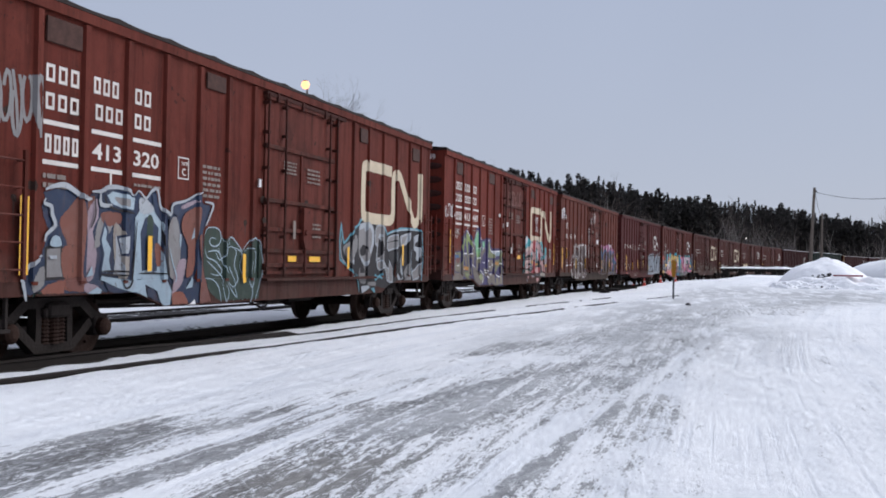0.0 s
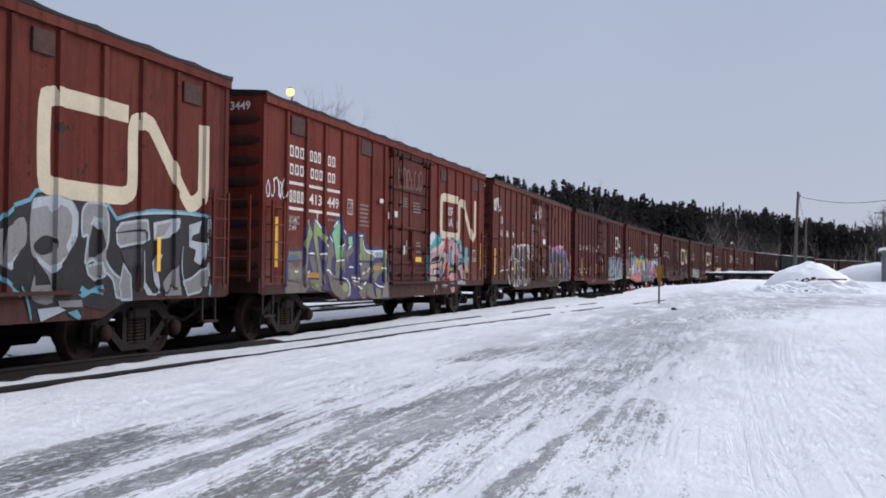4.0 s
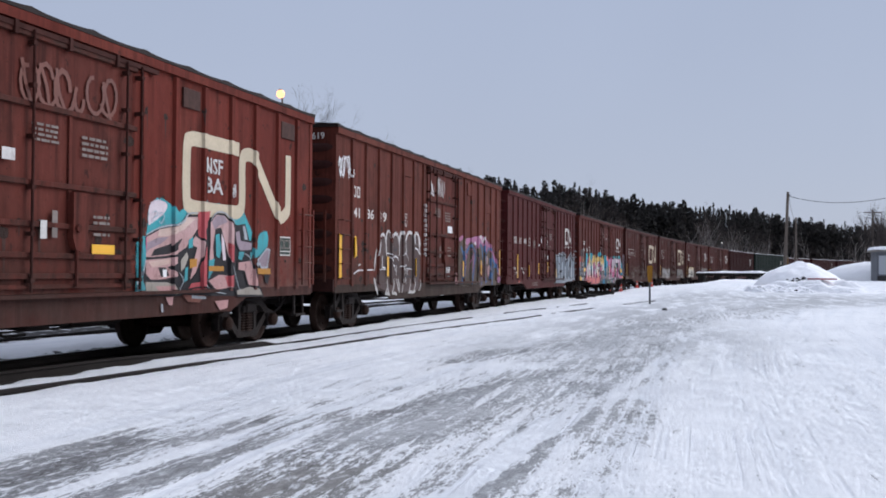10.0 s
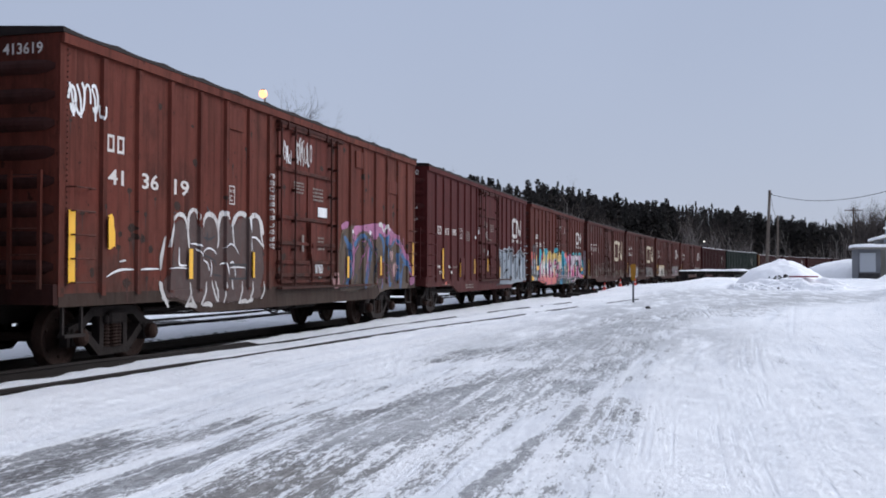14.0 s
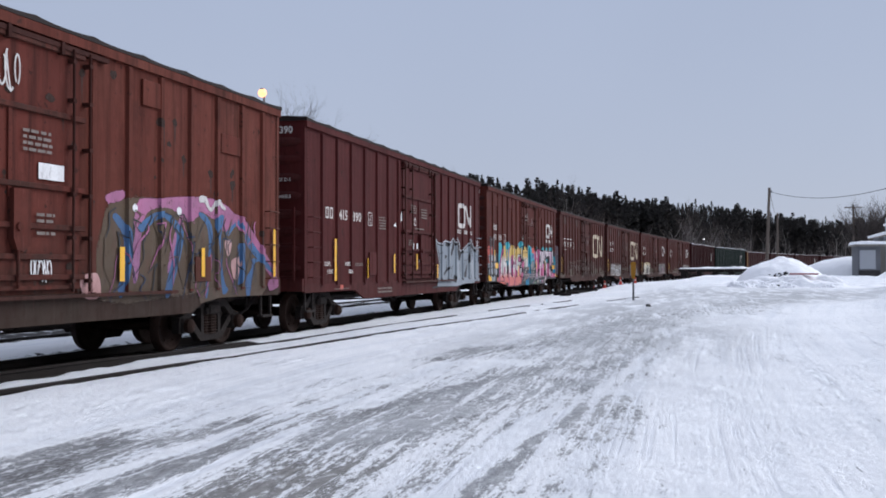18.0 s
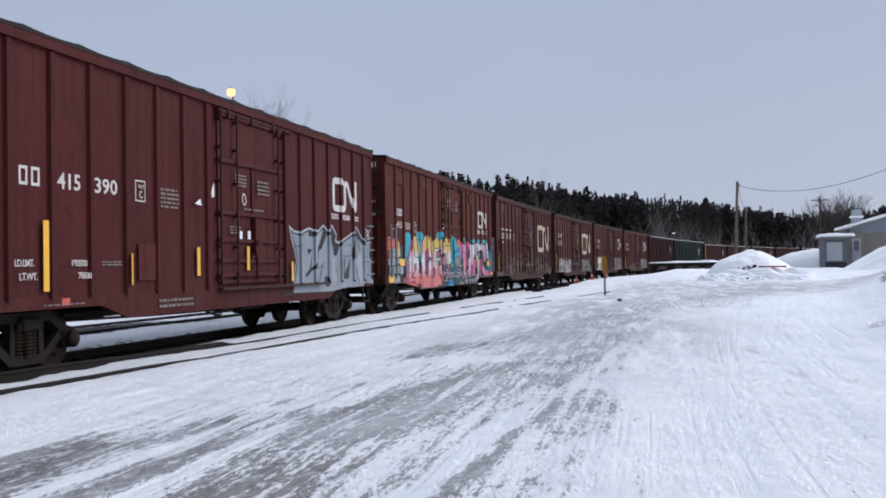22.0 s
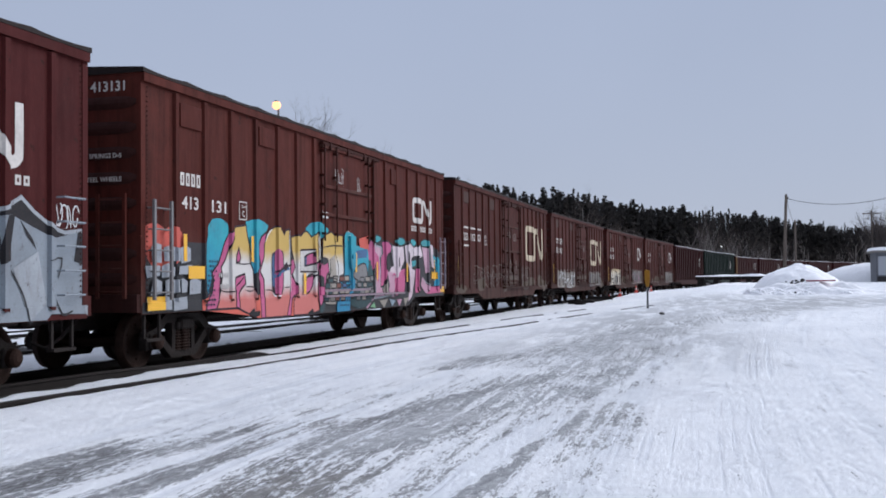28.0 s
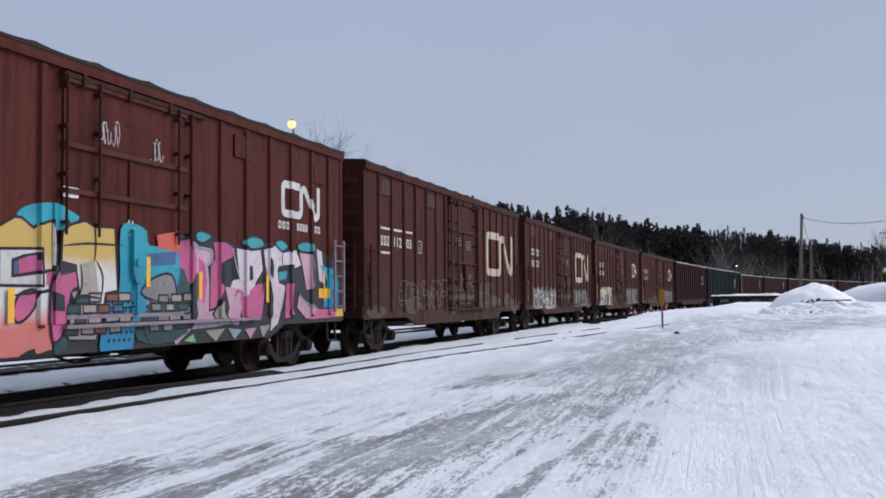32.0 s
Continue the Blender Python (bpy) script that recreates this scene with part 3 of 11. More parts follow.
def ground():
    gx = np.array(sorted([-v for v in growing(13.0, 900, 0.3)] + list(lines((-12.9, -6.4, 0.085), (-6.4, -4.6, 0.12), (-4.6, 0.2, 0.055), (0.2, 4, 0.2), (4, 20, 0.35))) + growing(20, 900, 0.5)))
    gy = np.array(sorted([-v for v in growing(2.0, 500, 0.3)] + list(lines((-1.9, 4, 0.3), (4, 30, 0.10), (30, 62, 0.22), (62, 130, 0.7))) + growing(130, 1600, 1.0, 1.12)))
    X, Y = np.meshgrid(gx, gy)
    Z = ground_z(X, Y)
    nx, ny = len(gx), len(gy)
    i = np.arange(nx * ny).reshape(ny, nx)
    faces = np.stack([i[:-1, :-1], i[:-1, 1:], i[1:, 1:], i[1:, :-1]], -1).reshape(-1, 4)
    me = bpy.data.meshes.new("ground")
    me.from_pydata(np.stack([X, Y, Z], -1).reshape(-1, 3), [], faces.tolist())
    dx = X - path_x(Y)
    rag = 0.12 * value_noise(X * 0.8, Y * 1.7, 5) + 0.08 * value_noise(X * 2, Y * 5.0, 6)
    lip = 1.62 - 0.55 * step(12.0, 17.0, Y)
    main = 1 - step(-0.08, 0.06, dx - lip + rag)
    main = np.where(dx > 0, main, 1 - step(1.5, 2.3, -dx + rag))
    for off in (-4.75, -9.4):
        q = np.abs(dx - off)
        main = np.maximum(main, 0.62 * (1 - step(0.7, 1.5, q)) * (0.75 + 0.5 * value_noise(X * 0.5, Y * 0.4, 20)))
    main = main * (1 - 0.5 * step(66, 80, Y)) + 0.18 * step(44, 50, Y) * (1 - step(60, 66, Y)) * (1 - step(1.6, 3.2, dx)) * (dx > 0)
    wob = 0.07 * value_noise(X * 1.1, Y * 0.55, 31) + 0.035 * value_noise(X * 4, Y * 1.6, 32)
    ice, dark, dirt = np.zeros_like(X), np.zeros_like(X), np.zeros_like(X)
    for x0, y0, y1, half, lean, amount, tone, brown in LANES:
        q = X + wob - x0 - lean * (Y - y0)
        k = step(half * 1.6 + 0.05, half * 0.35, np.abs(q)) * step(y0 - 0.5, y0 + 0.35, Y + 3 * wob) * (1 - step(y1 - 0.5, y1 + 0.6, Y + 3 * wob))
        dark, dirt = np.where(k > 0.02, dark * (1 - k) + tone * k, dark), np.where(k > 0.02, dirt * (1 - k) + brown * k, dirt)
        ice = ice * (1 - k) + amount * k
    ice = np.clip(ice + 0.10 * value_noise(X * 1.4, Y * 0.5, 34) * (ice > 0.02), 0, 1)
    rim = np.maximum(0.2, (Y - 30) * 0.45 + 0.2)
    road = (0.25 * step(6, 10, Y) + 0.75 * step(11, 18, Y)) * (1 - step(50, 62, Y)) * step(-6.0 + 0.03 * Y, -3.6 + 0.03 * Y, X) * (1 - step(-2.2, 1.4, X - rim + 1.1 * value_noise(X * 0.35, Y * 0.16, 35))) * (1 - step(8, 12, X))
    road = road * (0.85 + 0.3 * value_noise(X * 0.3, Y * 0.1, 33))
    for name, val in (("ballast", main), ("ice", ice), ("dark", dark), ("dirt", dirt), ("road", road)):
        me.attributes.new(name, "FLOAT", "POINT").data.foreach_set("value", val.astype(np.float32).ravel())
    me.polygons.foreach_set("use_smooth", [True] * len(me.polygons))
    ob = part("ground", me, SNOW)
    tagged(ob, "snow-covered yard ground with grey ice streaks and black ballast", "ground", kind="structure")
    return ob


ground()


# ---- the train ----
BODY, HALF_W, EAVE, SILL = 15.6, 1.47, 4.375, 1.04     # body length, half width, eave over rail, top of side sill
POSTS = (0.93, 1.80, 2.69, 3.60, 4.50, 5.36, 6.20, 9.66, 10.52, 11.38, 12.27, 13.15, 14.05, 14.88)
POST_W, POST_D, POST_S = 0.046, 0.046, 0.026
DOOR = (6.42, 9.52)
ROLL = [8.01, 10.6, 13.07, 15.45, 17.76, 20.02, 22.22, 24.4, 26.56, 28.7, 30.85, 33.0, 35.15, 37.32, 39.51, 41.72, 43.95, 46.2, 48.47,
        50.76, 53.06, 55.38, 57.71, 60.04, 62.37, 64.7, 67.01, 69.31, 71.58, 73.81, 76.01, 78.16, 80.26]   # metres rolled at each second
PITCH = 16.865
WHEEL_R, TRUCK_U, AXLE = 0.42, 1.86, 0.885
SHARED = {}


BEARING_RUST = plain("rust_brown_cap", (0.034, 0.016, 0.011), 0.85, 0, 0.5, 8.0, 0.5)
ROD_PAINT = car_paint("sooty_rod_paint", (0.048, 0.0145, 0.011), (0.06, 0.02, 0.016), (0.018, 0.009, 0.008), 0.6)


def shared(key, build):
    if key not in SHARED:
        SHARED[key] = keep(build(bmesh.new()), key)
    return SHARED[key]


def on_side(u, z, posts=POSTS, length=BODY):
    """How far the car side stands out at a place: posts, sill, door."""
    if z < SILL + 0.0015:
        return 0.010
    if length == BODY and DOOR[0] < u < DOOR[1]:
        return 0.03
    for p in posts:
        q = abs(u - p)
        if q < POST_W + POST_S:
            return POST_D if q <= POST_W + 1e-4 else 0.0
    return 0.0


def lay(name, polys, material, parent, label="", lift=0.004, posts=POSTS, length=BODY, rise=0.0005, fuzz=0.0):
    """Paint on the near side of a car: (u, z) outlines that follow posts and sill."""
    bm = bmesh.new()
    for i, poly in enumerate(polys):
        vs = [bm.verts.new((u, z, lift + i * rise)) for u, z in poly]
        try:
            bm.faces.new(vs)
        except ValueError:
            continue
    bmesh.ops.remove_doubles(bm, verts=bm.verts[:], dist=0.0003)
    if fuzz:
        rim = bm.verts.layers.float.new("fade")
        for v in bm.verts:
            v[rim] = 1.0
        inner = bmesh.ops.inset_individual(bm, faces=bm.faces[:], thickness=fuzz, use_even_offset=False)
        outer = {v for f in inner["faces"] for v in f.verts}
        for f in bm.faces:
            if f not in inner["faces"]:
                for v in f.verts:
                    v[rim] = 0.0
        core = {v for f in bm.faces if f not in inner["faces"] for v in f.verts}
        for v in outer - core:
            v[rim] = 1.0
    if any(len(f.verts) > 4 for f in bm.faces):
        bmesh.ops.triangulate(bm, faces=[f for f in bm.faces if len(f.verts) > 4])
    us = [v.co.x for v in bm.verts]
    zs = [v.co.y for v in bm.verts]
    if not us:
        bm.free()
        return None
    cuts = []
    for p in posts:
        cuts += [p - POST_W - POST_S, p - POST_W, p + POST_W, p + POST_W + POST_S]
    cuts += [DOOR[0] - 0.003, DOOR[0] + 0.003, DOOR[1] - 0.003, DOOR[1] + 0.003] if length == BODY else []
    for c in cuts:
        if min(us) < c < max(us):
            bmesh.ops.bisect_plane(bm, geom=bm.verts[:] + bm.edges[:] + bm.faces[:], plane_co=(c, 0, 0), plane_no=(1, 0, 0), dist=1e-6)
    for c in (SILL - 0.001, SILL + 0.004):
        if min(zs) < c < max(zs):
            bmesh.ops.bisect_plane(bm, geom=bm.verts[:] + bm.edges[:] + bm.faces[:], plane_co=(0, c, 0), plane_no=(0, 1, 0), dist=1e-6)
    for v in bm.verts:
        u, z, h = v.co
        v.co = (HALF_W + on_side(u, z, posts, length) + h, u - length / 2, z)
    bm.normal_update()
    for f in bm.faces:
        if f.normal.x < 0:
            f.normal_flip()
    return part(name, bm, material, parent, label)


def lay_each(name, polys, material, parent, label="", lift=0.004, step_up=0.0005):
    """The same for separate patches, each a mesh of its own."""
    for i, q in enumerate(polys):
        lay(name, [q], material, parent, label, lift + i * step_up)


def band(points, width, closed=False, taper=False):
    """Quads along a line, with mitred corners."""
    p = [Vector(q) for q in points]
    n = len(p)
    left, right = [], []
    for i in range(n):
        a = p[i - 1] if (i or closed) else p[i]
        c = p[(i + 1) % n] if (i < n - 1 or closed) else p[i]
        d0, d1 = (p[i] - a), (c - p[i])
        d0 = d0.normalized() if d0.length > 1e-6 else d1.normalized()
        d1 = d1.normalized() if d1.length > 1e-6 else d0
        m = (d0 + d1)
        m = m.normalized() if m.length > 0.2 else d0
        nrm = Vector((-m.y, m.x))
        k = width / 2 / max(0.45, nrm.dot(Vector((-d0.y, d0.x))))
        if taper:
            k *= 0.25 + 0.75 * math.sin(math.pi * (i + 0.35) / (n + 0.2))
        left.append(p[i] + nrm * k)
        right.append(p[i] - nrm * k)
    return [[left[i], left[(i + 1) % n], right[(i + 1) % n], right[i]] for i in range(n if closed else n - 1)]


def curve(points, steps=5, closed=False):
    """A smooth line through points."""
    p = [Vector(q) for q in points]
    n = len(p)
    res = []
    for i in range(n if closed else n - 1):
        a, b, c, d = p[i - 1] if (i or closed) else p[0], p[i], p[(i + 1) % n], p[(i + 2) % n] if (i + 2 < n or closed) else p[-1]
        for k in range(steps):
            t = k / steps
            res.append(0.5 * ((2 * b) + (c - a) * t + (2 * a - 5 * b + 4 * c - d) * t * t + (3 * b - a - 3 * c + d) * t ** 3))
    if not closed:
        res.append(p[-1])
    return res


def blob(u, z, ru, rz, rng, n=16, wob=0.15):
    return [(u + ru * math.cos(k * math.tau / n) * (1 + rng.uniform(-wob, wob)), z + rz * math.sin(k * math.tau / n) * (1 + rng.uniform(-wob, wob))) for k in range(n)]


def text_polys(words, u, z, height, width=None):
    """Filled outlines of a word in the built-in font, scaled to a height and width, lower left at (u, z)."""
    cu = bpy.data.curves.new("words", "FONT")
    cu.body, cu.size, cu.resolution_u, cu.offset = words, 1.0, 2, 0.018
    ob = bpy.data.objects.new("words", cu)
    me = ob.to_mesh()
    co = np.array([v.co[:2] for v in me.vertices])
    faces = [list(f.vertices) for f in me.polygons]
    ob.to_mesh_clear()
    bpy.data.objects.remove(ob)
    bpy.data.curves.remove(cu)
    lo, hi = co.min(0), co.max(0)
    sz = height / (hi[1] - lo[1])
    su = width / (hi[0] - lo[0]) if width else sz
    co = (co - lo) * (su, sz) + (u, z)
    return [[tuple(co[i]) for i in f] for f in faces]


def glyphs(polys):
    """The filled outlines of a word, sorted into its characters."""
    sets = []
    for q in polys:
        q = [(round(p[0], 5), round(p[1], 5)) for p in q]
        pts, faces = set(q), [q]
        for other in [o for o in sets if o[0] & pts]:
            pts, faces = pts | other[0], other[1] + faces
            sets.remove(other)
        sets.append((pts, faces))
    return [faces for _, faces in sets]


def lay_words(name, polys, material, parent, label="", lift=0.004):
    for q in glyphs(polys):
        lay(name, q, material, parent, label, lift, rise=0.000002)


def stroke_bars(u0, u1, z0, z1, n, rng=None, thick=0.040):
    """Plain hollow bars the size of n characters."""
    w = (u1 - u0) / n
    res = []
    for i in range(n):
        a = u0 + i * w + w * 0.14 + thick / 2
        b = u0 + i * w + w * 0.84 - thick / 2
        res += band([(a, z0 + thick / 2), (b, z0 + thick / 2), (b, z1 - thick / 2), (a, z1 - thick / 2)], thick, True)
    return res


def lay_bars(name, quads, material, car, label):
    for i in range(0, len(quads), 4):
        lay(name, quads[i:i + 4], material, car, label, 0.005, rise=0.00002)


def rect(u0, u1, z0, z1):
    return [(u0, z0), (u1, z0), (u1, z1), (u0, z1)]


def small_print(u0, u1, z0, z1, rows, rng):
    """Lines of tiny stencilling as bars."""
    res, h = [], (z1 - z0) / rows
    for r in range(rows):
        a = u0
        while a < u1 - 0.03:
            w = rng.uniform(0.05, 0.16)
            res.append(rect(a, min(u1, a + w), z1 - (r + 0.75) * h, z1 - (r + 0.25) * h))
            a += w + rng.uniform(0.015, 0.04)
    return res


# -- shapes that all cars share --
def make_post(bm):
    poly = [(-POST_W - POST_S, 0), (-POST_W, POST_D), (POST_W, POST_D), (POST_W + POST_S, 0)]
    lo, hi = SILL + 0.03, EAVE - 0.17
    a = [bm.verts.new((HALF_W + d, y, lo - (0.07 if d else 0))) for y, d in poly]
    b = [bm.verts.new((HALF_W + d, y, hi)) for y, d in poly]
    for i in range(3):
        bm.faces.new((a[i], a[i + 1], b[i + 1], b[i]))
    bm.faces.new(a[::-1])
    bm.faces.new(b)
    return bm


def make_end_rib(bm):
    """One pressed corrugation of the car end, centred on its height, standing out towards -y."""
    prof = [(-0.10, 0.0), (-0.06, -0.04), (-0.02, -0.06), (0.03, -0.055), (0.06, -0.03), (0.09, 0.0)]
    cols = []
    for x, k in ((-1.40, 0.0), (-1.28, 0.75), (-1.1, 1.0), (1.1, 1.0), (1.28, 0.75), (1.40, 0.0)):
        cols.append([bm.verts.new((x, y * k, z * (0.4 + 0.6 * k))) for z, y in prof])
    for s, e in zip(cols, cols[1:]):
        for i in range(5):
            bm.faces.new((s[i], e[i], e[i + 1], s[i + 1]))
    return bm


def make_wheelset(bm):
    lathe(bm, [(-1.0, 0.07), (1.0, 0.07)], "x", 12)
    for s in (-1, 1):
        prof = [(0.66, 0.10), (0.66, 0.14), (0.685, 0.16), (0.69, 0.34), (0.665, 0.37), (0.665, 0.40), (0.672, 0.447), (0.69, 0.447), (0.70, 0.424), (0.80, 0.416),
                (0.80, 0.36), (0.765, 0.345), (0.75, 0.20), (0.79, 0.15), (0.79, 0.10)]
        prof = [(s * a, r) for a, r in prof]
        lathe(bm, prof if s > 0 else prof[::-1], "x", 32)
    for k in range(6):   # small casting bosses on the plate
        a = k * math.tau / 6
        for s in (-1, 1):
            lathe(bm, [(s * 0.742, 0.03), (s * 0.775, 0.022)], "x", 6, (0, 0.26 * math.cos(a), 0.26 * math.sin(a)))
    return bm


def make_side_frame(bm):
    """Cast truck side frame at x = 1.0, with pedestals, columns and bow."""
    def bar(pts, w):
        for q in band(pts, w):
            prism(bm, [(v.x, v.y) for v in q], 0.93, 1.06)
    bar([(-1.05, 0.50), (-0.80, 0.56), (-0.52, 0.76), (0.52, 0.76), (0.80, 0.56), (1.05, 0.50)], 0.13)
    bar([(-0.72, 0.50), (-0.34, 0.20), (0.34, 0.20), (0.72, 0.50)], 0.12)
    for s in (-1, 1):
        bar([(s * 0.30, 0.20), (s * 0.29, 0.74)], 0.10)
        box(bm, 0.94, 1.10, s * AXLE - 0.13, s * AXLE + 0.13, 0.30, 0.55, 0.02)
        bar([(s * 1.04, 0.5), (s * 1.04, 0.30)], 0.09)
    box(bm, 0.90, 1.12, -0.26, 0.26, 0.58, 0.70, 0.02)
    return bm


def make_bearing(bm):
    return lathe(bm, [(1.08, 0.12), (1.17, 0.12), (1.20, 0.09), (1.22, 0.05)], "x", 14, (0, 0, 0.42))


def make_spring(bm):
    for y in (-0.15, 0.0, 0.15):
        prof = []
        for k in range(15):
            prof.append((0.25 + k * 0.0235, 0.062 if k % 2 else 0.088))
        lathe(bm, prof, "z", 9, (1.0 + (0.03 if y == 0 else 0), y, 0))
    return bm


def make_bolster(bm):
    box(bm, -1.15, 1.15, -0.20, 0.20, 0.58, 0.76, 0.03)
    box(bm, -0.45, 0.45, -0.30, 0.30, 0.74, 0.86, 0.03)
    for s in (-1, 1):
        box(bm, -0.95, 0.95, s * 0.42 - 0.06, s * 0.42 + 0.06, 0.36, 0.48, 0.01)   # brake beams
        for q in (-1, 1):
            box(bm, q * 0.75 - 0.05, q * 0.75 + 0.05, s * 0.40 - 0.05 * s, s * 0.47, 0.30, 0.58)
    return bm


def make_coupler(bm):
    box(bm, -0.10, 0.10, -0.60, 0.25, 0.74, 0.98, 0.02)
    box(bm, -0.20, 0.16, -0.66, -0.40, 0.70, 1.02, 0.05)
    tube(bm, [(0.35, 0.1, 0.8), (0.33, -0.25, 0.55), (0.25, -0.5, 0.42), (0.1, -0.62, 0.5)], 0.028, 6)
    tube(bm, [(-1.1, 0.02, 0.86), (0.3, -0.2, 0.84), (0.32, -0.22, 0.60)], 0.018, 5)
    return bm


def make_underframe(bm):
    box(bm, -0.20, 0.20, -BODY / 2 + 0.15, BODY / 2 - 0.15, 0.62, 1.06)
    for u in (3.9, 5.2, 6.4, 7.8, 9.2, 10.4, 11.7):
        y = u - BODY / 2
        a = [(-1.42, 1.0), (-1.42, 0.88), (-0.3, 0.66), (0.3, 0.66), (1.42, 0.88), (1.42, 1.0)]
        va = [bm.verts.new((p, y - 0.09, q)) for p, q in a]
        vb = [bm.verts.new((p, y + 0.09, q)) for p, q in a]
        bm.faces.new(va)
        bm.faces.new(vb[::-1])
        for i in range(6):
            bm.faces.new((va[i], vb[i], vb[(i + 1) % 6], va[(i + 1) % 6]))
    return bm


def make_air_tank(bm):
    lathe(bm, [(-0.62, 0.10), (-0.58, 0.2), (0.58, 0.2), (0.62, 0.10)], "y", 14, (0.62, 1.9, 0.72))
    box(bm, 0.45, 0.85, 0.25, 0.75, 0.55, 0.9, 0.03)
    tube(bm, [(0.7, -5.4, 0.66), (0.72, -2.0, 0.60), (0.70, 1.0, 0.58), (0.66, 3.2, 0.62)], 0.022, 5)
    tube(bm, [(0.95, -5.0, 0.74), (0.95, 5.0, 0.70)], 0.03, 5)
    tube(bm, [(0.9, -0.8, 0.66), (0.92, -0.2, 0.50), (0.8, 0.3, 0.50)], 0.02, 5)
    return bm


def make_ladder_rail(bm):
    x = HALF_W + 0.11
    box(bm, x - 0.02, x + 0.02, -0.025, 0.025, 1.07, 2.53)
    return bm


def make_rung(bm):
    x = HALF_W + 0.11
    tube(bm, [(HALF_W, 0, 0), (x, 0.02, 0), (x, 0.44, 0), (HALF_W, 0.46, 0)], 0.013, 5)
    return bm


def make_step(bm):
    for q in (-0.2, 0.2):
        box(bm, 1.38, 1.42, q - 0.02, q + 0.02, 0.50, 0.92)
    box(bm, 1.34, 1.46, -0.22, 0.22, 0.47, 0.51)
    return bm


def make_roof(bm, length=BODY):
    n = 104
    cols = []
    for k in range(n + 1):
        u = -length / 2 - 0.03 + (length + 0.06) * k / n
        w = abs(math.sin(math.pi * (u + length / 2) / 1.2)) ** 0.6
        row = []
        for x, z in ((-1.535, 4.315), (-1.535, 4.335), (-1.40, 4.345), (-0.35, 4.41), (0, 4.42), (0.35, 4.41), (1.40, 4.345), (1.535, 4.335), (1.535, 4.315)):
            lump = 0.034 * (1 - w) if z > 4.32 else 0
            row.append(bm.verts.new((x, u, z + lump + (0.062 if z > 4.32 else 0.04))))
        cols.append(row)
    for s, e in zip(cols, cols[1:]):
        for i in range(8):
            bm.faces.new((s[i], s[i + 1], e[i + 1], e[i]))
        bm.faces.new((s[8], s[0], e[0], e[8]))
    bm.faces.new(cols[0])
    bm.faces.new(cols[-1][::-1])
    return bm


def make_plate(bm, length=BODY):
    """Top chord of the side."""
    for s in (-1, 1):
        a, b = sorted((s * HALF_W, s * (HALF_W + 0.06)))
        box(bm, a, b, -length / 2, length / 2, EAVE - 0.15, EAVE - 0.025)
    return bm


def sill_outline(length=BODY, deep=0.66, shallow=0.87):
    e = length
    return [(0.0, shallow), (2.95, shallow), (3.65, deep), (e - 3.3, deep), (e - 2.75, shallow), (e, shallow), (e, SILL), (0, SILL)]


def make_sill(bm, deep=0.66):
    for s in (-1, 1):
        prism(bm, [(u - BODY / 2, z) for u, z in sill_outline(BODY, deep)], s * (HALF_W - 0.05), s * (HALF_W + 0.008))
    return bm


def make_body(bm, length=BODY):
    return box(bm, -HALF_W, HALF_W, -length / 2, length / 2, 0.98, EAVE - 0.02)


def make_door(bm):
    c = (DOOR[0] + DOOR[1]) / 2 - BODY / 2
    h = (DOOR[1] - DOOR[0]) / 2 - 0.16
    return box(bm, HALF_W, HALF_W + 0.028, c - h, c + h, 1.10, EAVE - 0.26, 0.006)


def make_door_rail(bm):
    c, h = (DOOR[0] + DOOR[1]) / 2 - BODY / 2, (DOOR[1] - DOOR[0]) / 2
    return box(bm, HALF_W, HALF_W + 0.075, c - h + 0.12, c + h - 0.10, -0.035, 0.035, 0.008)


def make_lock_bar_low(bm):
    tube(bm, [(HALF_W + 0.10, 0, 1.06), (HALF_W + 0.10, 0, 2.15)], 0.018, 8)
    for z in (1.2, 1.75):
        box(bm, HALF_W, HALF_W + 0.12, -0.035, 0.035, z - 0.025, z + 0.025)
    return bm


def make_lock_bar(bm):
    tube(bm, [(HALF_W + 0.10, 0, 2.15), (HALF_W + 0.10, 0, EAVE - 0.22)], 0.018, 8)
    for z in (2.3, 2.9, 3.5, 4.0):
        box(bm, HALF_W, HALF_W + 0.12, -0.035, 0.035, z - 0.025, z + 0.025)
    return bm


def make_gearbox(bm):
    poly = [(-0.15, 2.30), (-0.15, 1.72), (-0.09, 1.58), (0.03, 1.55), (0.12, 1.62), (0.15, 1.75), (0.15, 2.30)]
    prism(bm, poly[::-1], HALF_W, HALF_W + 0.12)
    tube(bm, [(HALF_W + 0.10, -0.05, 1.12), (HALF_W + 0.10, -0.05, 1.60)], 0.022, 6)
    lathe(bm, [(HALF_W + 0.1, 0.06), (HALF_W + 0.15, 0.05)], "x", 10, (0, -0.06, 1.85))
    return bm


def make_track_rail(bm):
    """Door track along the sill and its hanger rail under the eave."""
    c, h = (DOOR[0] + DOOR[1]) / 2 - BODY / 2, (DOOR[1] - DOOR[0]) / 2
    return box(bm, HALF_W, HALF_W + 0.12, c - h + 0.15, c + h + 2.2, 0.985, 1.03)


def make_hanger_rail(bm):
    c, h = (DOOR[0] + DOOR[1]) / 2 - BODY / 2, (DOOR[1] - DOOR[0]) / 2
    return box(bm, HALF_W, HALF_W + 0.09, c - h + 0.1, c + h + 0.4, EAVE - 0.25, EAVE - 0.19)


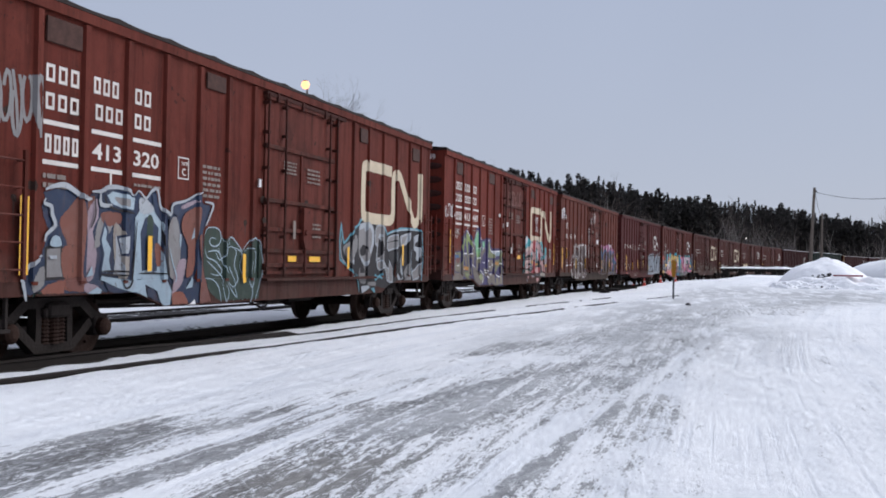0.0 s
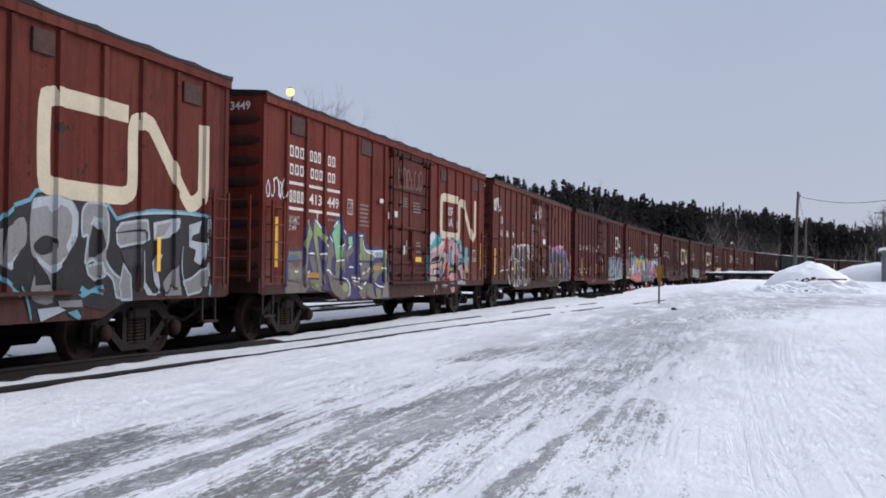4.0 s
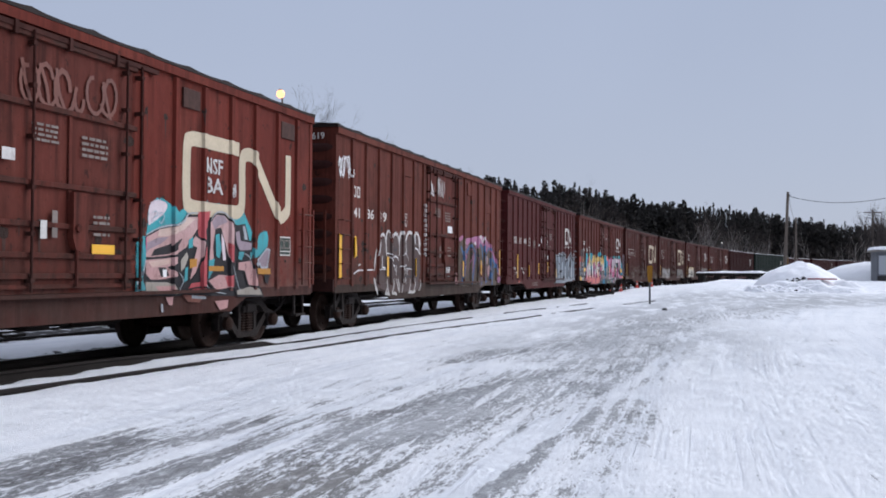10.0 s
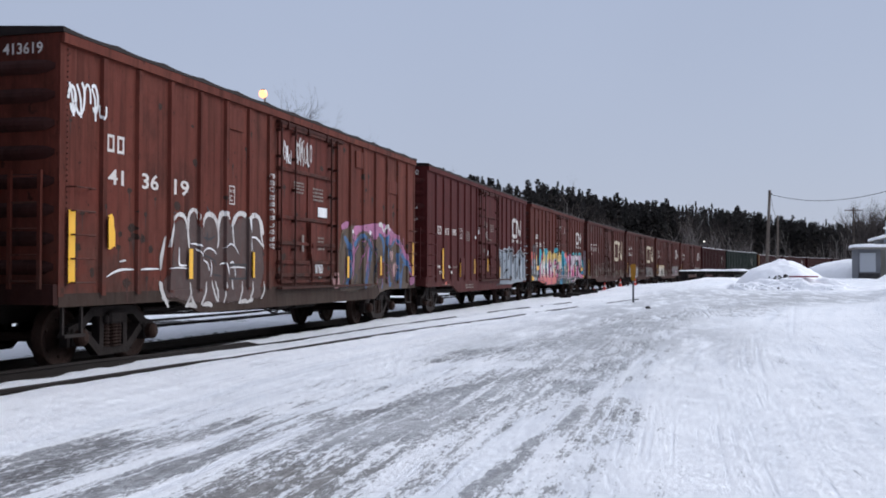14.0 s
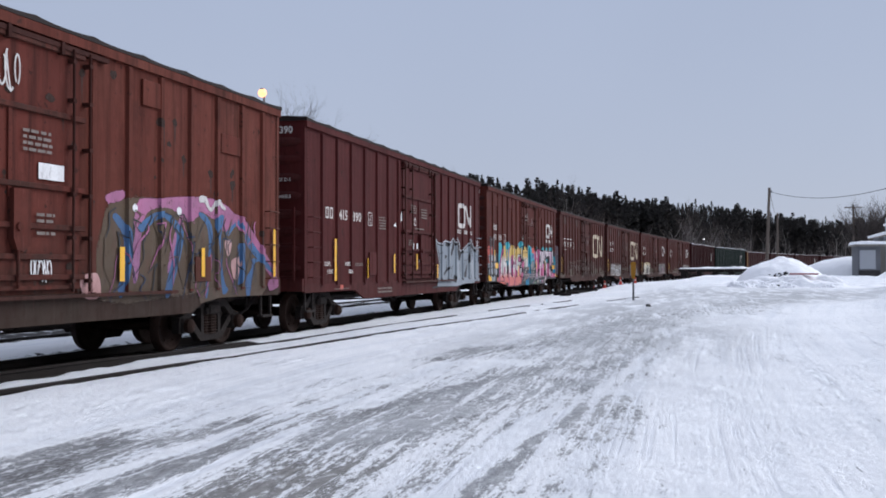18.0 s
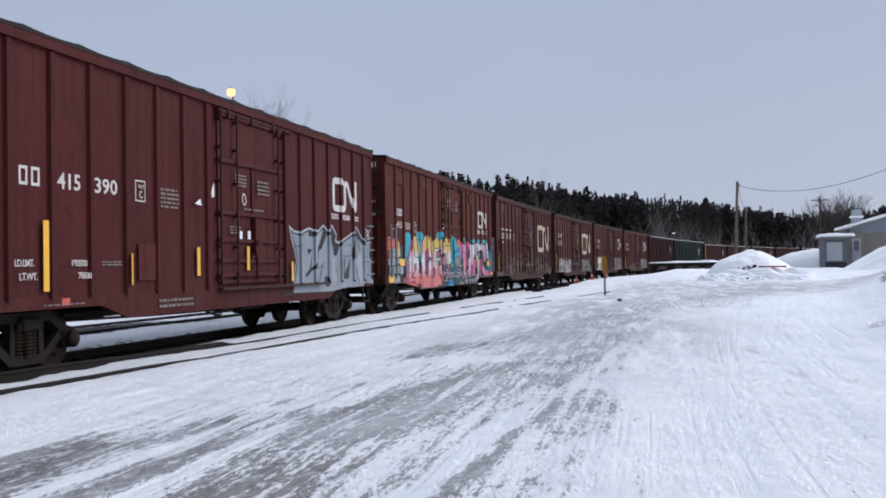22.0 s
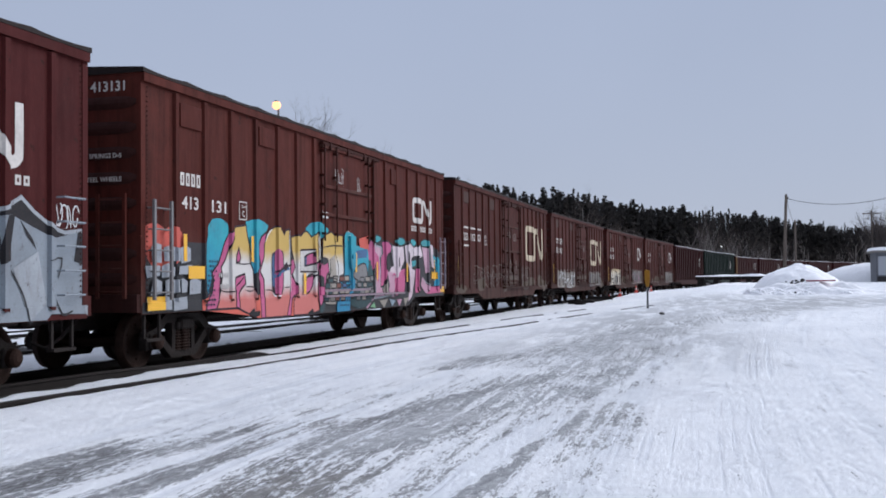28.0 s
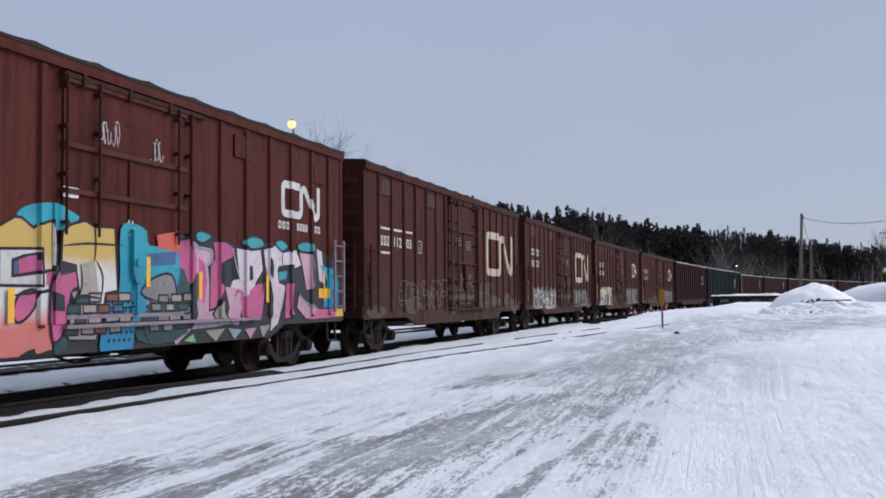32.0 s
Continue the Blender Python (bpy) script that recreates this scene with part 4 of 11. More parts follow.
def make_guide_bar(bm):
    c, h = (DOOR[0] + DOOR[1]) / 2 - BODY / 2, (DOOR[1] - DOOR[0]) / 2
    return box(bm, HALF_W + 0.03, HALF_W + 0.07, c - h + 0.2, c + h - 0.2, 1.10, 1.15)


def wheel_truck(car, y, wheels):
    """A two-axle truck under a car: bolster > side frames, springs, bearings, wheelsets."""
    base = pose(0, y, 0)
    t = part("truck", shared("bolster", make_bolster), STEEL_DARK, car, "grimy cast-steel two-axle truck", base)
    for turn in (0, 180):
        part("side_frame", shared("side_frame", make_side_frame), STEEL_DARK, t, "", pose(0, 0, 0, 0, 0, turn))
        part("spring", shared("spring", make_spring), STEEL_RUST, t, "coil spring pack", pose(0, 0, 0, 0, 0, turn))
        for s in (-1, 1):
            part("bearing", shared("bearing", make_bearing), BEARING_RUST, t, "rusty bearing end cap", pose(0, s * AXLE, 0, 0, 0, turn))
    for s in (-1, 1):
        w = smooth(part("wheelset", shared("wheelset", make_wheelset), STEEL_RUST, t, "steel wheels on an axle", pose(0, s * AXLE, WHEEL_R)))
        wheels.append((w, s * AXLE))
    return t


def boxcar(label, paint, style, wheels, end_paint=SHADED_END_PAINT):
    """A fifty-foot boxcar; style: options of this car."""
    car = empty("boxcar")
    tagged(car, label, "boxcar", "boxcars of the train")
    h = BODY / 2
    part("body", shared("body", make_body), paint, car)
    part("roof", shared("roof", make_roof), ROOF, car, "dirty galvanised corrugated roof")
    part("top_chord", shared("plate", make_plate), paint, car)
    part("side_sill", shared("sill", make_sill), style.get("sill", SILL_PAINT), car)
    for s in (-1, 1):
        for e in (-1, 1):
            part("corner_post", shared("corner%d%d" % (s, e), lambda b: box(b, *sorted((s * (HALF_W - 0.02), s * (HALF_W + 0.012))), *sorted((e * (h + 0.012), e * (h - 0.10))), 1.0, EAVE - 0.06)), paint, car)
    if style.get("plates"):
        for u in (0.14, BODY - 0.14):
            tagged(part("rivet_row", shared("rivet_row", make_rivets), ROD_PAINT, car, "", pose(0, u - h, 0)), kind="stuff")
    part("underframe", shared("underframe", make_underframe), STEEL_DARK, car)
    part("brake_gear", shared("air_tank", make_air_tank), STEEL_DARK, car)
    for u in POSTS:
        for turn in (0, 180):
            part("side_post", shared("post", make_post), paint, car, "", pose(0, (u - h) * (1 if not turn else -1), 0, 0, 0, turn))
    for e in (0, 180):
        for k in range(8):
            z = 1.38 + k * 0.365
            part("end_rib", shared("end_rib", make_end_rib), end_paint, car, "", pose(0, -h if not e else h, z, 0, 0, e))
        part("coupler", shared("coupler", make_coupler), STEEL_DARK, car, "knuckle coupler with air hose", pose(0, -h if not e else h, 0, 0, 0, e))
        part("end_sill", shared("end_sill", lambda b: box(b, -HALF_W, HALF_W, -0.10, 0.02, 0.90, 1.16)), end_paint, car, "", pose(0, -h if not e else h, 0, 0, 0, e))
        base = pose(0, -h if not e else h, 0, 0, 0, e)
        for x in (0.86, 1.30):
            part("ladder_rail", shared("end_ladder_rail", lambda b: box(b, -0.025, 0.025, -0.17, -0.13, 1.1, 2.6)), paint, car, "", base @ pose(x, 0, 0))
        for k in range(5):
            part("ladder_rung", shared("end_rung", make_end_rung), paint, car, "", base @ pose(0, 0, 1.2 + k * 0.33))
    leaf = style.get("door_paint", paint)
    d = part("door", shared("door", make_door), leaf, car, "plug door with lock rods")
    for z in style.get("rails_z", (1.25, 1.50, 1.87, 2.36, 3.28, 4.10)):
        part("door_rail", shared("door_rail", make_door_rail), leaf, d, "", pose(0, 0, z))
    for u in (6.56, 7.22, 9.13, 9.48):
        part("lock_rod", shared("lock_rod", make_lock_bar), ROD_PAINT, d, "", pose(0, u - h, 0))
        if "rails_z" not in style:
            part("lock_rod", shared("lock_rod_low", make_lock_bar_low), ROD_PAINT, d, "", pose(0, u - h, 0))
    part("lock_box", shared("gearbox", make_gearbox), style.get("box_paint", leaf), d, "", pose(0, 8.12 - h, 0))
    part("door_brace", shared("door_brace", lambda b: box(b, HALF_W, HALF_W + 0.055, -0.03, 0.03, 2.2, 3.26)), leaf, d, "", pose(0, 7.98 - h, 0))
    part("door_track", shared("track_rail", make_track_rail), style.get("track_paint", SILL_PAINT), car)
    part("hanger_rail", shared("hanger_rail", make_hanger_rail), ROD_PAINT, car)
    part("guide_bar", shared("guide_bar", make_guide_bar), style.get("track_paint", leaf), d)
    for k in range(3):
        part("hanger", shared("hanger", lambda b: box(b, HALF_W, HALF_W + 0.11, -0.03, 0.03, EAVE - 0.33, EAVE - 0.17)), ROD_PAINT, d, "", pose(0, 6.9 + k - h, 0))
    for a in (0.18, BODY - 0.62):
        coat = style.get("ladder_paint", (paint, paint))[a > 1]
        for u in (0, 0.46) if style.get("rails", True) else ():
            part("ladder_rail", shared("ladder_rail", make_ladder_rail), coat, car, "", pose(0, a + u - h, 0))
        for k in range(5):
            part("ladder_rung", shared("ladder_rung", make_rung), coat, car, "", pose(0, a - h, 1.18 + k * 0.3075))
        part("step", shared("step", make_step), STEEL_DARK, car, "", pose(0, a + 0.2 - h, 0))
    for y in (TRUCK_U - h, h - TRUCK_U):
        wheel_truck(car, y, wheels)
    for u, z0, z1, w in style.get("tape", ()):
        lay("reflector", [rect(u - w / 2, u + w / 2, z0, z1)], YELLOW, car, "yellow reflective tape", 0.046)
    for u0, u1, z0, z1 in style.get("plates", ()):
        b = bmesh.new()
        box(b, HALF_W, HALF_W + 0.035, u0 - h, u1 - h, z0, z1, 0.006)
        part("sheet_plate", b, style.get("plate_paint", PATCH), car, style.get("plate_label", "rusted card plate"))
    return car


def make_rivets(bm):
    """A close row of rivets up a corner post."""
    for k in range(44):
        z = 1.15 + k * 0.07
        ring = [bm.verts.new((HALF_W + 0.012, 0.016 * math.cos(a), z + 0.016 * math.sin(a))) for a in np.linspace(0, math.tau, 7)[:-1]]
        tip = bm.verts.new((HALF_W + 0.024, 0, z))
        for i in range(6):
            bm.faces.new((ring[i], ring[(i + 1) % 6], tip))
    return bm


def make_end_rung(bm):
    tube(bm, [(0.86, -0.15, 0), (1.30, -0.15, 0)], 0.013, 5)
    return bm


def end_number(car, number, lines_below=()):
    """White stencils on the end that faces along the track towards the camera."""
    polys = text_polys(number, 0, 0, 0.15)
    wid = max(p[0] for q in polys for p in q)
    rows = [(polys, 1.22 - wid, 4.10)]
    for words, z in lines_below:
        q = text_polys(words, 0, 0, 0.07)
        rows.append((q, 1.22 - max(p[0] for s in q for p in s), z))
    for ps, x0, z0 in rows:
        for letter in glyphs(ps):
            b = bmesh.new()
            for q in letter:
                b.faces.new([b.verts.new((x0 + u, -BODY / 2 - 0.012 - (0.09 if z0 < 4 else 0.0), z0 + z)) for u, z in q])
            part("end_letter", b, WHITE, car, "white stencilled character")


def logo(car, u0, u1, z0, z1, width, material=CREAM):
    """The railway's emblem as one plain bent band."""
    w, t = u1 - u0, z1 - z0
    a, e = width / 2, width / 2
    pts = [(u0 + 0.47 * w, z1 - a), (u0 + 0.10 * w + a, z1 - a), (u0 + 0.03 * w + a, z1 - 1.2 * a), (u0 + a, z1 - 2.2 * a), (u0 + a, z0 + 2.2 * a), (u0 + 0.03 * w + a, z0 + 1.2 * a),
           (u0 + 0.1 * w + a, z0 + a), (u0 + 0.40 * w, z0 + a), (u0 + 0.47 * w, z0 + 1.3 * a), (u0 + 0.50 * w, z0 + 2.6 * a), (u0 + 0.50 * w, z1 - 2.6 * a), (u0 + 0.54 * w, z1 - 1.5 * a),
           (u0 + 0.60 * w, z1 - 1.5 * a), (u0 + 0.645 * w, z1 - 2.6 * a), (u0 + 0.85 * w, z0 + 1.9 * a), (u0 + 0.90 * w, z0 + 1.1 * a), (u0 + 0.955 * w, z0 + 1.9 * a), (u0 + w - a * 0.8, z0 + 3.2 * a), (u0 + w - a * 0.8, z1)]
    return lay("emblem", band(curve(pts, 3), width), material, car, "bent cream band emblem", 0.005, rise=0.00002)


def rust_marks(car, seed, n):
    """Small bare rust spots with uneven rims."""
    rng = random.Random(seed)
    for k in range(n):
        u, z, r = rng.uniform(0.2, BODY - 0.2), rng.choice((rng.uniform(1.1, 2.0), rng.uniform(1.1, 4.1))), rng.uniform(0.02, 0.07)
        lay("rust_spot", [blob(u, z, r * rng.uniform(0.8, 1.8), r, rng, 9, 0.3)], STEEL_RUST, car, "", 0.0025 + 0.0001 * (k % 9))
        if rng.random() < 0.5:
            lay("rust_run", [[(u - r * 0.5, z), (u + r * 0.5, z), (u + r * 0.15, z - r * rng.uniform(4, 9)), (u - r * 0.2, z - r * 4)]], PATCH, car, "", 0.0018)


def plate_c(car, u, z):
    polys = band([(u, z), (u + 0.27, z), (u + 0.27, z + 0.3), (u, z + 0.3)], 0.02, True)
    polys += text_polys("C", u + 0.09, z + 0.04, 0.11) + text_polys("PLATE", u + 0.04, z + 0.19, 0.05, 0.19)
    lay("stencil", polys, WHITE, car, "white stencilled plate box")


def heavy_lettering(car, number, rng):
    """Two lines of large white company lettering as bars, the car number, rules and small print."""
    cols = ((1.05, 1.70), (1.95, 2.60), (2.83, 3.50))
    polys = stroke_bars(1.05, 1.72, 3.40, 3.61, 3) + stroke_bars(1.95, 2.52, 3.40, 3.61, 3) + stroke_bars(2.83, 3.26, 3.40, 3.61, 2)
    polys += stroke_bars(1.05, 1.72, 3.07, 3.27, 3) + stroke_bars(1.99, 2.62, 3.07, 3.27, 3) + stroke_bars(2.83, 3.26, 3.07, 3.27, 2)
    polys += stroke_bars(1.06, 1.72, 2.56, 2.78, 4)
    lay_bars("lettering", polys, WHITE, car, "large white lettering as bars")
    lay_words("car_digit", text_polys(number[:3], 1.97, 2.57, 0.21, 0.60) + text_polys(number[3:], 2.85, 2.57, 0.21, 0.60), WHITE, car, "white stencilled figure")
    lay_each("rule", [rect(a, b, z, z + 0.055) for a, b in cols for z in (2.89, 2.42)] + [rect(2.34, 2.38, 2.22, 2.42)], WHITE, car, "white painted rules")
    plate_c(car, 3.95, 2.50)
    tagged(lay("small_print", small_print(4.62, 5.15, 2.25, 2.78, 6, rng) + small_print(1.05, 1.5, 2.12, 2.34, 2, rng) + small_print(2.85, 3.5, 2.28, 2.35, 1, rng), PRINT, car, "tiny white stencilling"), kind="stuff")


def door_print(car, rng, low=True):
    polys = small_print(7.25, 7.75, 2.85, 3.10, 4, rng) + small_print(8.2, 8.75, 2.75, 3.05, 4, rng)
    if low:
        polys += small_print(8.45, 8.8, 1.75, 2.05, 4, rng) + [rect(7.62, 7.72, 1.72, 2.05)]
    tagged(lay("small_print", polys, PRINT, car, "tiny white stencilling", 0.02), kind="stuff")


# -- spray-painted pieces --
BLACK_LINE = spray("black_spray", (0.008, 0.008, 0.011), (0.012, 0.012, 0.016), 1, 2, 0.12, (0.04, 0.018, 0.015), 0.03)
WHITE_LINE = spray("white_spray", (0.800, 0.800, 0.800), (0.800, 0.800, 0.800), 1, 2, 0.3)
PALE_BLUE = spray("pale_blue_spray", (0.26, 0.34, 0.40), (0.34, 0.43, 0.49), 1, 2, 0.35)
NAVY = spray("navy_spray", (0.013, 0.026, 0.058), (0.015, 0.032, 0.072), 1, 2, 0.35, (0.10, 0.035, 0.028), 0.1)
GREY_SPRAY = spray("grey_spray", (0.185, 0.180, 0.180), (0.225, 0.218, 0.220), 1, 2, 0.30)
SILVER = spray("silver_spray", (0.26, 0.295, 0.33), (0.23, 0.265, 0.30), 0.9, 2.2, 0.12)
LIME = spray("lime_spray", (0.24, 0.27, 0.13), (0.28, 0.40, 0.14), 0.9, 2.2, 0.35)
OLIVE = spray("olive_spray", (0.15, 0.155, 0.085), (0.17, 0.185, 0.10), 0.9, 2.2, 0.35)
VIOLET = spray("violet_spray", (0.040, 0.034, 0.108), (0.044, 0.038, 0.125), 0.9, 2.2, 0.4)
TEAL = spray("teal_spray", (0.05, 0.24, 0.27), (0.04, 0.36, 0.40), 1.0, 2.4, 0.3)
PINK = spray("pink_spray", (0.46, 0.25, 0.24), (0.52, 0.34, 0.33), 0.9, 2.2, 0.4)
TURQUOISE = spray("turquoise_spray", (0.018, 0.20, 0.36), (0.026, 0.36, 0.43), 1.0, 2.2, 0.15)
GOLD = spray("gold_spray", (0.780, 0.728, 0.624), (0.780, 0.520, 0.117), 1.55, 2.15, 0.12)
MAGENTA = spray("magenta_spray", (0.546, 0.117, 0.247), (0.468, 0.091, 0.221), 0.9, 2.2, 0.2)
ROSE = spray("rose_spray", (0.50, 0.27, 0.36), (0.56, 0.36, 0.44), 0.9, 2.2, 0.2)
CORAL = spray("coral_spray", (0.650, 0.130, 0.091), (0.585, 0.104, 0.078), 1.0, 2.2, 0.25)
STONE_GREY = spray("stone_grey_spray", (0.312, 0.338, 0.364), (0.364, 0.390, 0.429), 0.8, 2.0, 0.1)
DARK_GREY = spray("dark_grey_spray", (0.026, 0.028, 0.031), (0.032, 0.034, 0.040), 0.8, 2.0, 0.1, (0.05, 0.025, 0.02), 0.06)
LILAC = spray("lilac_spray", (0.19, 0.10, 0.19), (0.42, 0.15, 0.28), 1.0, 2.4, 0.5)
FADED_GREY = spray("faded_grey_spray", (0.260, 0.234, 0.208), (0.286, 0.260, 0.234), 1.0, 2.4, 0.6)
DIM_RED = spray("dull_red_spray", (0.15, 0.055, 0.045), (0.17, 0.065, 0.05), 1, 2, 0.35)
LIGHT_GREY = spray("light_grey_spray", (0.32, 0.35, 0.38), (0.37, 0.40, 0.43), 0.9, 2.2, 0.35)
LIME_FADE = spray("lime_over_buff_spray", (0.190, 0.165, 0.132), (0.25, 0.33, 0.105), 1.30, 2.05, 0.3)
MINT_FADE = spray("mint_over_lime_spray", (0.27, 0.33, 0.11), (0.19, 0.47, 0.27), 1.45, 1.85, 0.2)
AMBER = spray("dusty_amber_tape", (0.42, 0.19, 0.03), (0.44, 0.20, 0.03), 1, 2, 0.25)
MUTED_RUST = spray("muted_rust_spray", (0.19, 0.066, 0.046), (0.17, 0.062, 0.046), 1, 2, 0.4)
BUFF = spray("buff_grey_spray", (0.150, 0.128, 0.110), (0.162, 0.140, 0.112), 1, 2, 0.5)
PLUM = spray("plum_spray", (0.020, 0.008, 0.016), (0.020, 0.008, 0.016), 1, 2, 0.12, (0.05, 0.02, 0.02), 0.04)
MAUVE = spray("mauve_spray", (0.25, 0.19, 0.22), (0.32, 0.25, 0.29), 0.9, 2.2, 0.3)
MINT = spray("mint_spray", (0.20, 0.42, 0.22), (0.20, 0.52, 0.30), 0.9, 2.2, 0.2)
PEACH = spray("peach_spray", (0.55, 0.36, 0.30), (0.60, 0.46, 0.40), 0.9, 2.2, 0.2)
BEIGE = spray("beige_spray", (0.30, 0.27, 0.23), (0.40, 0.36, 0.31), 0.9, 2.2, 0.35)
DARK_TEAL = spray("dark_teal_spray", (0.022, 0.060, 0.066), (0.03, 0.085, 0.09), 0.9, 2.2, 0.2)
DEEP_GREEN = spray("deep_green_spray", (0.016, 0.036, 0.028), (0.020, 0.044, 0.033), 0.9, 2.2, 0.2)
RED_SPRAY = spray("red_spray", (0.40, 0.065, 0.075), (0.44, 0.075, 0.085), 0.9, 2.2, 0.2)
TEAL_LINE = spray("blue_teal_spray", (0.09, 0.26, 0.33), (0.11, 0.32, 0.40), 0.9, 2.2, 0.25)
DIM_BLUE = spray("dull_blue_spray", (0.038, 0.10, 0.22), (0.050, 0.135, 0.28), 0.9, 2.2, 0.35)
PALE_ROSE = spray("pale_rose_spray", (0.58, 0.44, 0.49), (0.66, 0.58, 0.61), 0.9, 2.2, 0.15)
PINK_VIOLET = spray("pink_violet_spray", (0.26, 0.085, 0.18), (0.38, 0.13, 0.25), 0.9, 2.2, 0.4)
WORN_WHITE = spray("worn_white_spray", (0.50, 0.48, 0.46), (0.62, 0.60, 0.58), 0.7, 2.4, 0.75)
DULL_TAG = spray("dull_tan_spray", (0.15, 0.12, 0.105), (0.18, 0.145, 0.13), 0.9, 2.2, 0.6)
HAZE = spray("dull_grey_spray", (0.064, 0.038, 0.034), (0.068, 0.041, 0.037), 1.0, 2.2, 0.85)
MOSS = spray("moss_spray", (0.074, 0.050, 0.032), (0.092, 0.062, 0.038), 1.0, 2.2, 0.6)


def three_tone(name, low, mid, high):
    """Spray paint in three tones one above the other."""
    m = Mat(name, 0.55, spec=0.16)
    sep = m.n.new("ShaderNodeSeparateXYZ")
    m.l.new(m.coord.outputs["Object"], sep.inputs[0])
    z = m.math("ADD", sep.outputs["Z"], m.math("MULTIPLY", m.noise(2.5, 3, lo=0.2, hi=0.8, shift=False), 0.16))
    f = []
    for a, b in ((1.10, 1.38), (1.74, 1.98)):
        r = m.n.new("ShaderNodeMapRange")
        r.inputs["From Min"].default_value, r.inputs["From Max"].default_value = a, b
        m.l.new(z, r.inputs[0])
        f.append(r.outputs[0])
    c = m.mix(f[1], m.mix(f[0], low, mid), high)
    w = m.noise(3.0, 6, 0.7, (2.0, 2.0, 0.6), lo=0.55, hi=0.8)
    m.color(m.mix(m.math("MULTIPLY", w, 0.25), c, (0.12, 0.05, 0.04)))
    return m.m


LETTERS = three_tone("salmon_white_gold_spray", (0.52, 0.155, 0.135), (0.58, 0.555, 0.53), (0.52, 0.35, 0.10))


def side_low(u):
    """The lower edge of the side sill."""
    if 3.65 < u < BODY - 3.3:
        return 0.668
    if u <= 2.95 or u >= BODY - 2.75:
        return 0.878
    q = (u - 2.95) / 0.7 if u < 5 else (BODY - 2.75 - u) / 0.55
    return 0.878 - 0.21 * q


def outline_of(pts, soft):
    n = len(pts)
    if soft:
        c = [(p.x, p.y) for p in curve(pts, 3, True)]
    else:
        c = []
        for i, (u, z) in enumerate(pts):
            v = pts[(i + 1) % n]
            c += [(u, z), (u * 0.5 + v[0] * 0.5, z * 0.5 + v[1] * 0.5)]
    return [(min(max(u, 0.02), BODY - 0.02), max(z, side_low(u))) for u, z in c]


COATS = {}     # how many coats each piece has so far


def mural(car, material, label, pts, line=None, soft=False, lift=0.004, fuzz=0.0):
    """The ground coat of a spray-painted piece, which carries its patches."""
    q = outline_of(pts, soft)
    root = lay("graffiti", [q], material, car, label, lift, fuzz=fuzz)
    COATS[root.name] = lift
    if line:
        lay("outline", [e for e in band(q, 0.05, True) if max(p[1] for p in e) > 1.05], line, root, "", lift + 0.0008, rise=0.000005)
    return root


def daub(root, material, level, line, pts, soft=False, fuzz=0.0):
    """One patch of a spray-painted piece, with its outline, over the coats before it."""
    q = outline_of(pts, soft)
    lift = COATS.get(root.name, 0.006) + 0.0005
    COATS[root.name] = lift
    ob = lay("paint_patch", [q], material, root, "", lift, fuzz=fuzz)
    if line and ob:
        lay("outline", band(q, 0.036, True), line, root, "", lift + 0.0003, rise=0.000002)
    return ob


def strokes(root, u0, u1, z0, z1, mats, seed, n, lift=0.041, width=0.035):
    """Thin spray-can strokes over a piece."""
    rng = random.Random(seed)
    for k in range(n):
        u, z = u0 + (u1 - u0) * (k + rng.random()) / n, rng.uniform(z0, z1)
        h, lean, bow = rng.uniform(0.25, 0.75) * (z1 - z0), rng.uniform(-0.25, 0.25), rng.uniform(-0.15, 0.15)
        lo, hi = max(z - h / 2, z0), min(z + h / 2, z1)
        pts = [(u - lean, lo), (u + bow, lo * 0.6 + hi * 0.4), (u + lean * 0.6, lo * 0.2 + hi * 0.8), (u + lean + bow, hi)]
        if rng.random() < 0.35:
            pts.append((u + lean + bow + rng.choice((-0.25, 0.25)), hi - rng.uniform(0.02, 0.15)))
        pts = [(min(max(a, u0), u1), max(b, side_low(a) + 0.02)) for a, b in pts]
        lay("stroke", band(curve(pts, 3), width * rng.uniform(0.6, 1.4), taper=True), mats[k % len(mats)], root, "", lift + 0.0004 * (k % 5), rise=0.000002)


def tag(u0, u1, z0, z1, seed, n=7, width=0.05):
    """A looping handwritten scrawl that spells nothing."""
    rng = random.Random(seed)
    polys = []
    w, h = (u1 - u0) / n, z1 - z0
    for k in range(n):
        a, m = u0 + w * (k + 0.5), (z0 + z1) / 2 + rng.uniform(-0.12, 0.12) * h
        turn, r = rng.uniform(0, math.tau), rng.uniform(0.34, 0.52)
        arc = rng.uniform(3.0, 6.6) * rng.choice((-1, 1))
        pts = [(a + w * 1.15 * r * math.cos(turn + arc * q) + w * 0.3 * q, m + h * r * math.sin(turn + arc * q)) for q in np.linspace(0, 1, 12)]
        polys += band(pts, width * rng.uniform(0.7, 1.0))
        if rng.random() < 0.5:
            polys += band(curve([(a - 0.3 * w, z1 - 0.1 * h), (a + rng.uniform(-0.2, 0.2) * w, m), (a + 0.3 * w, z0 - 0.05 * h)], 3), width * 0.8)
    return polys


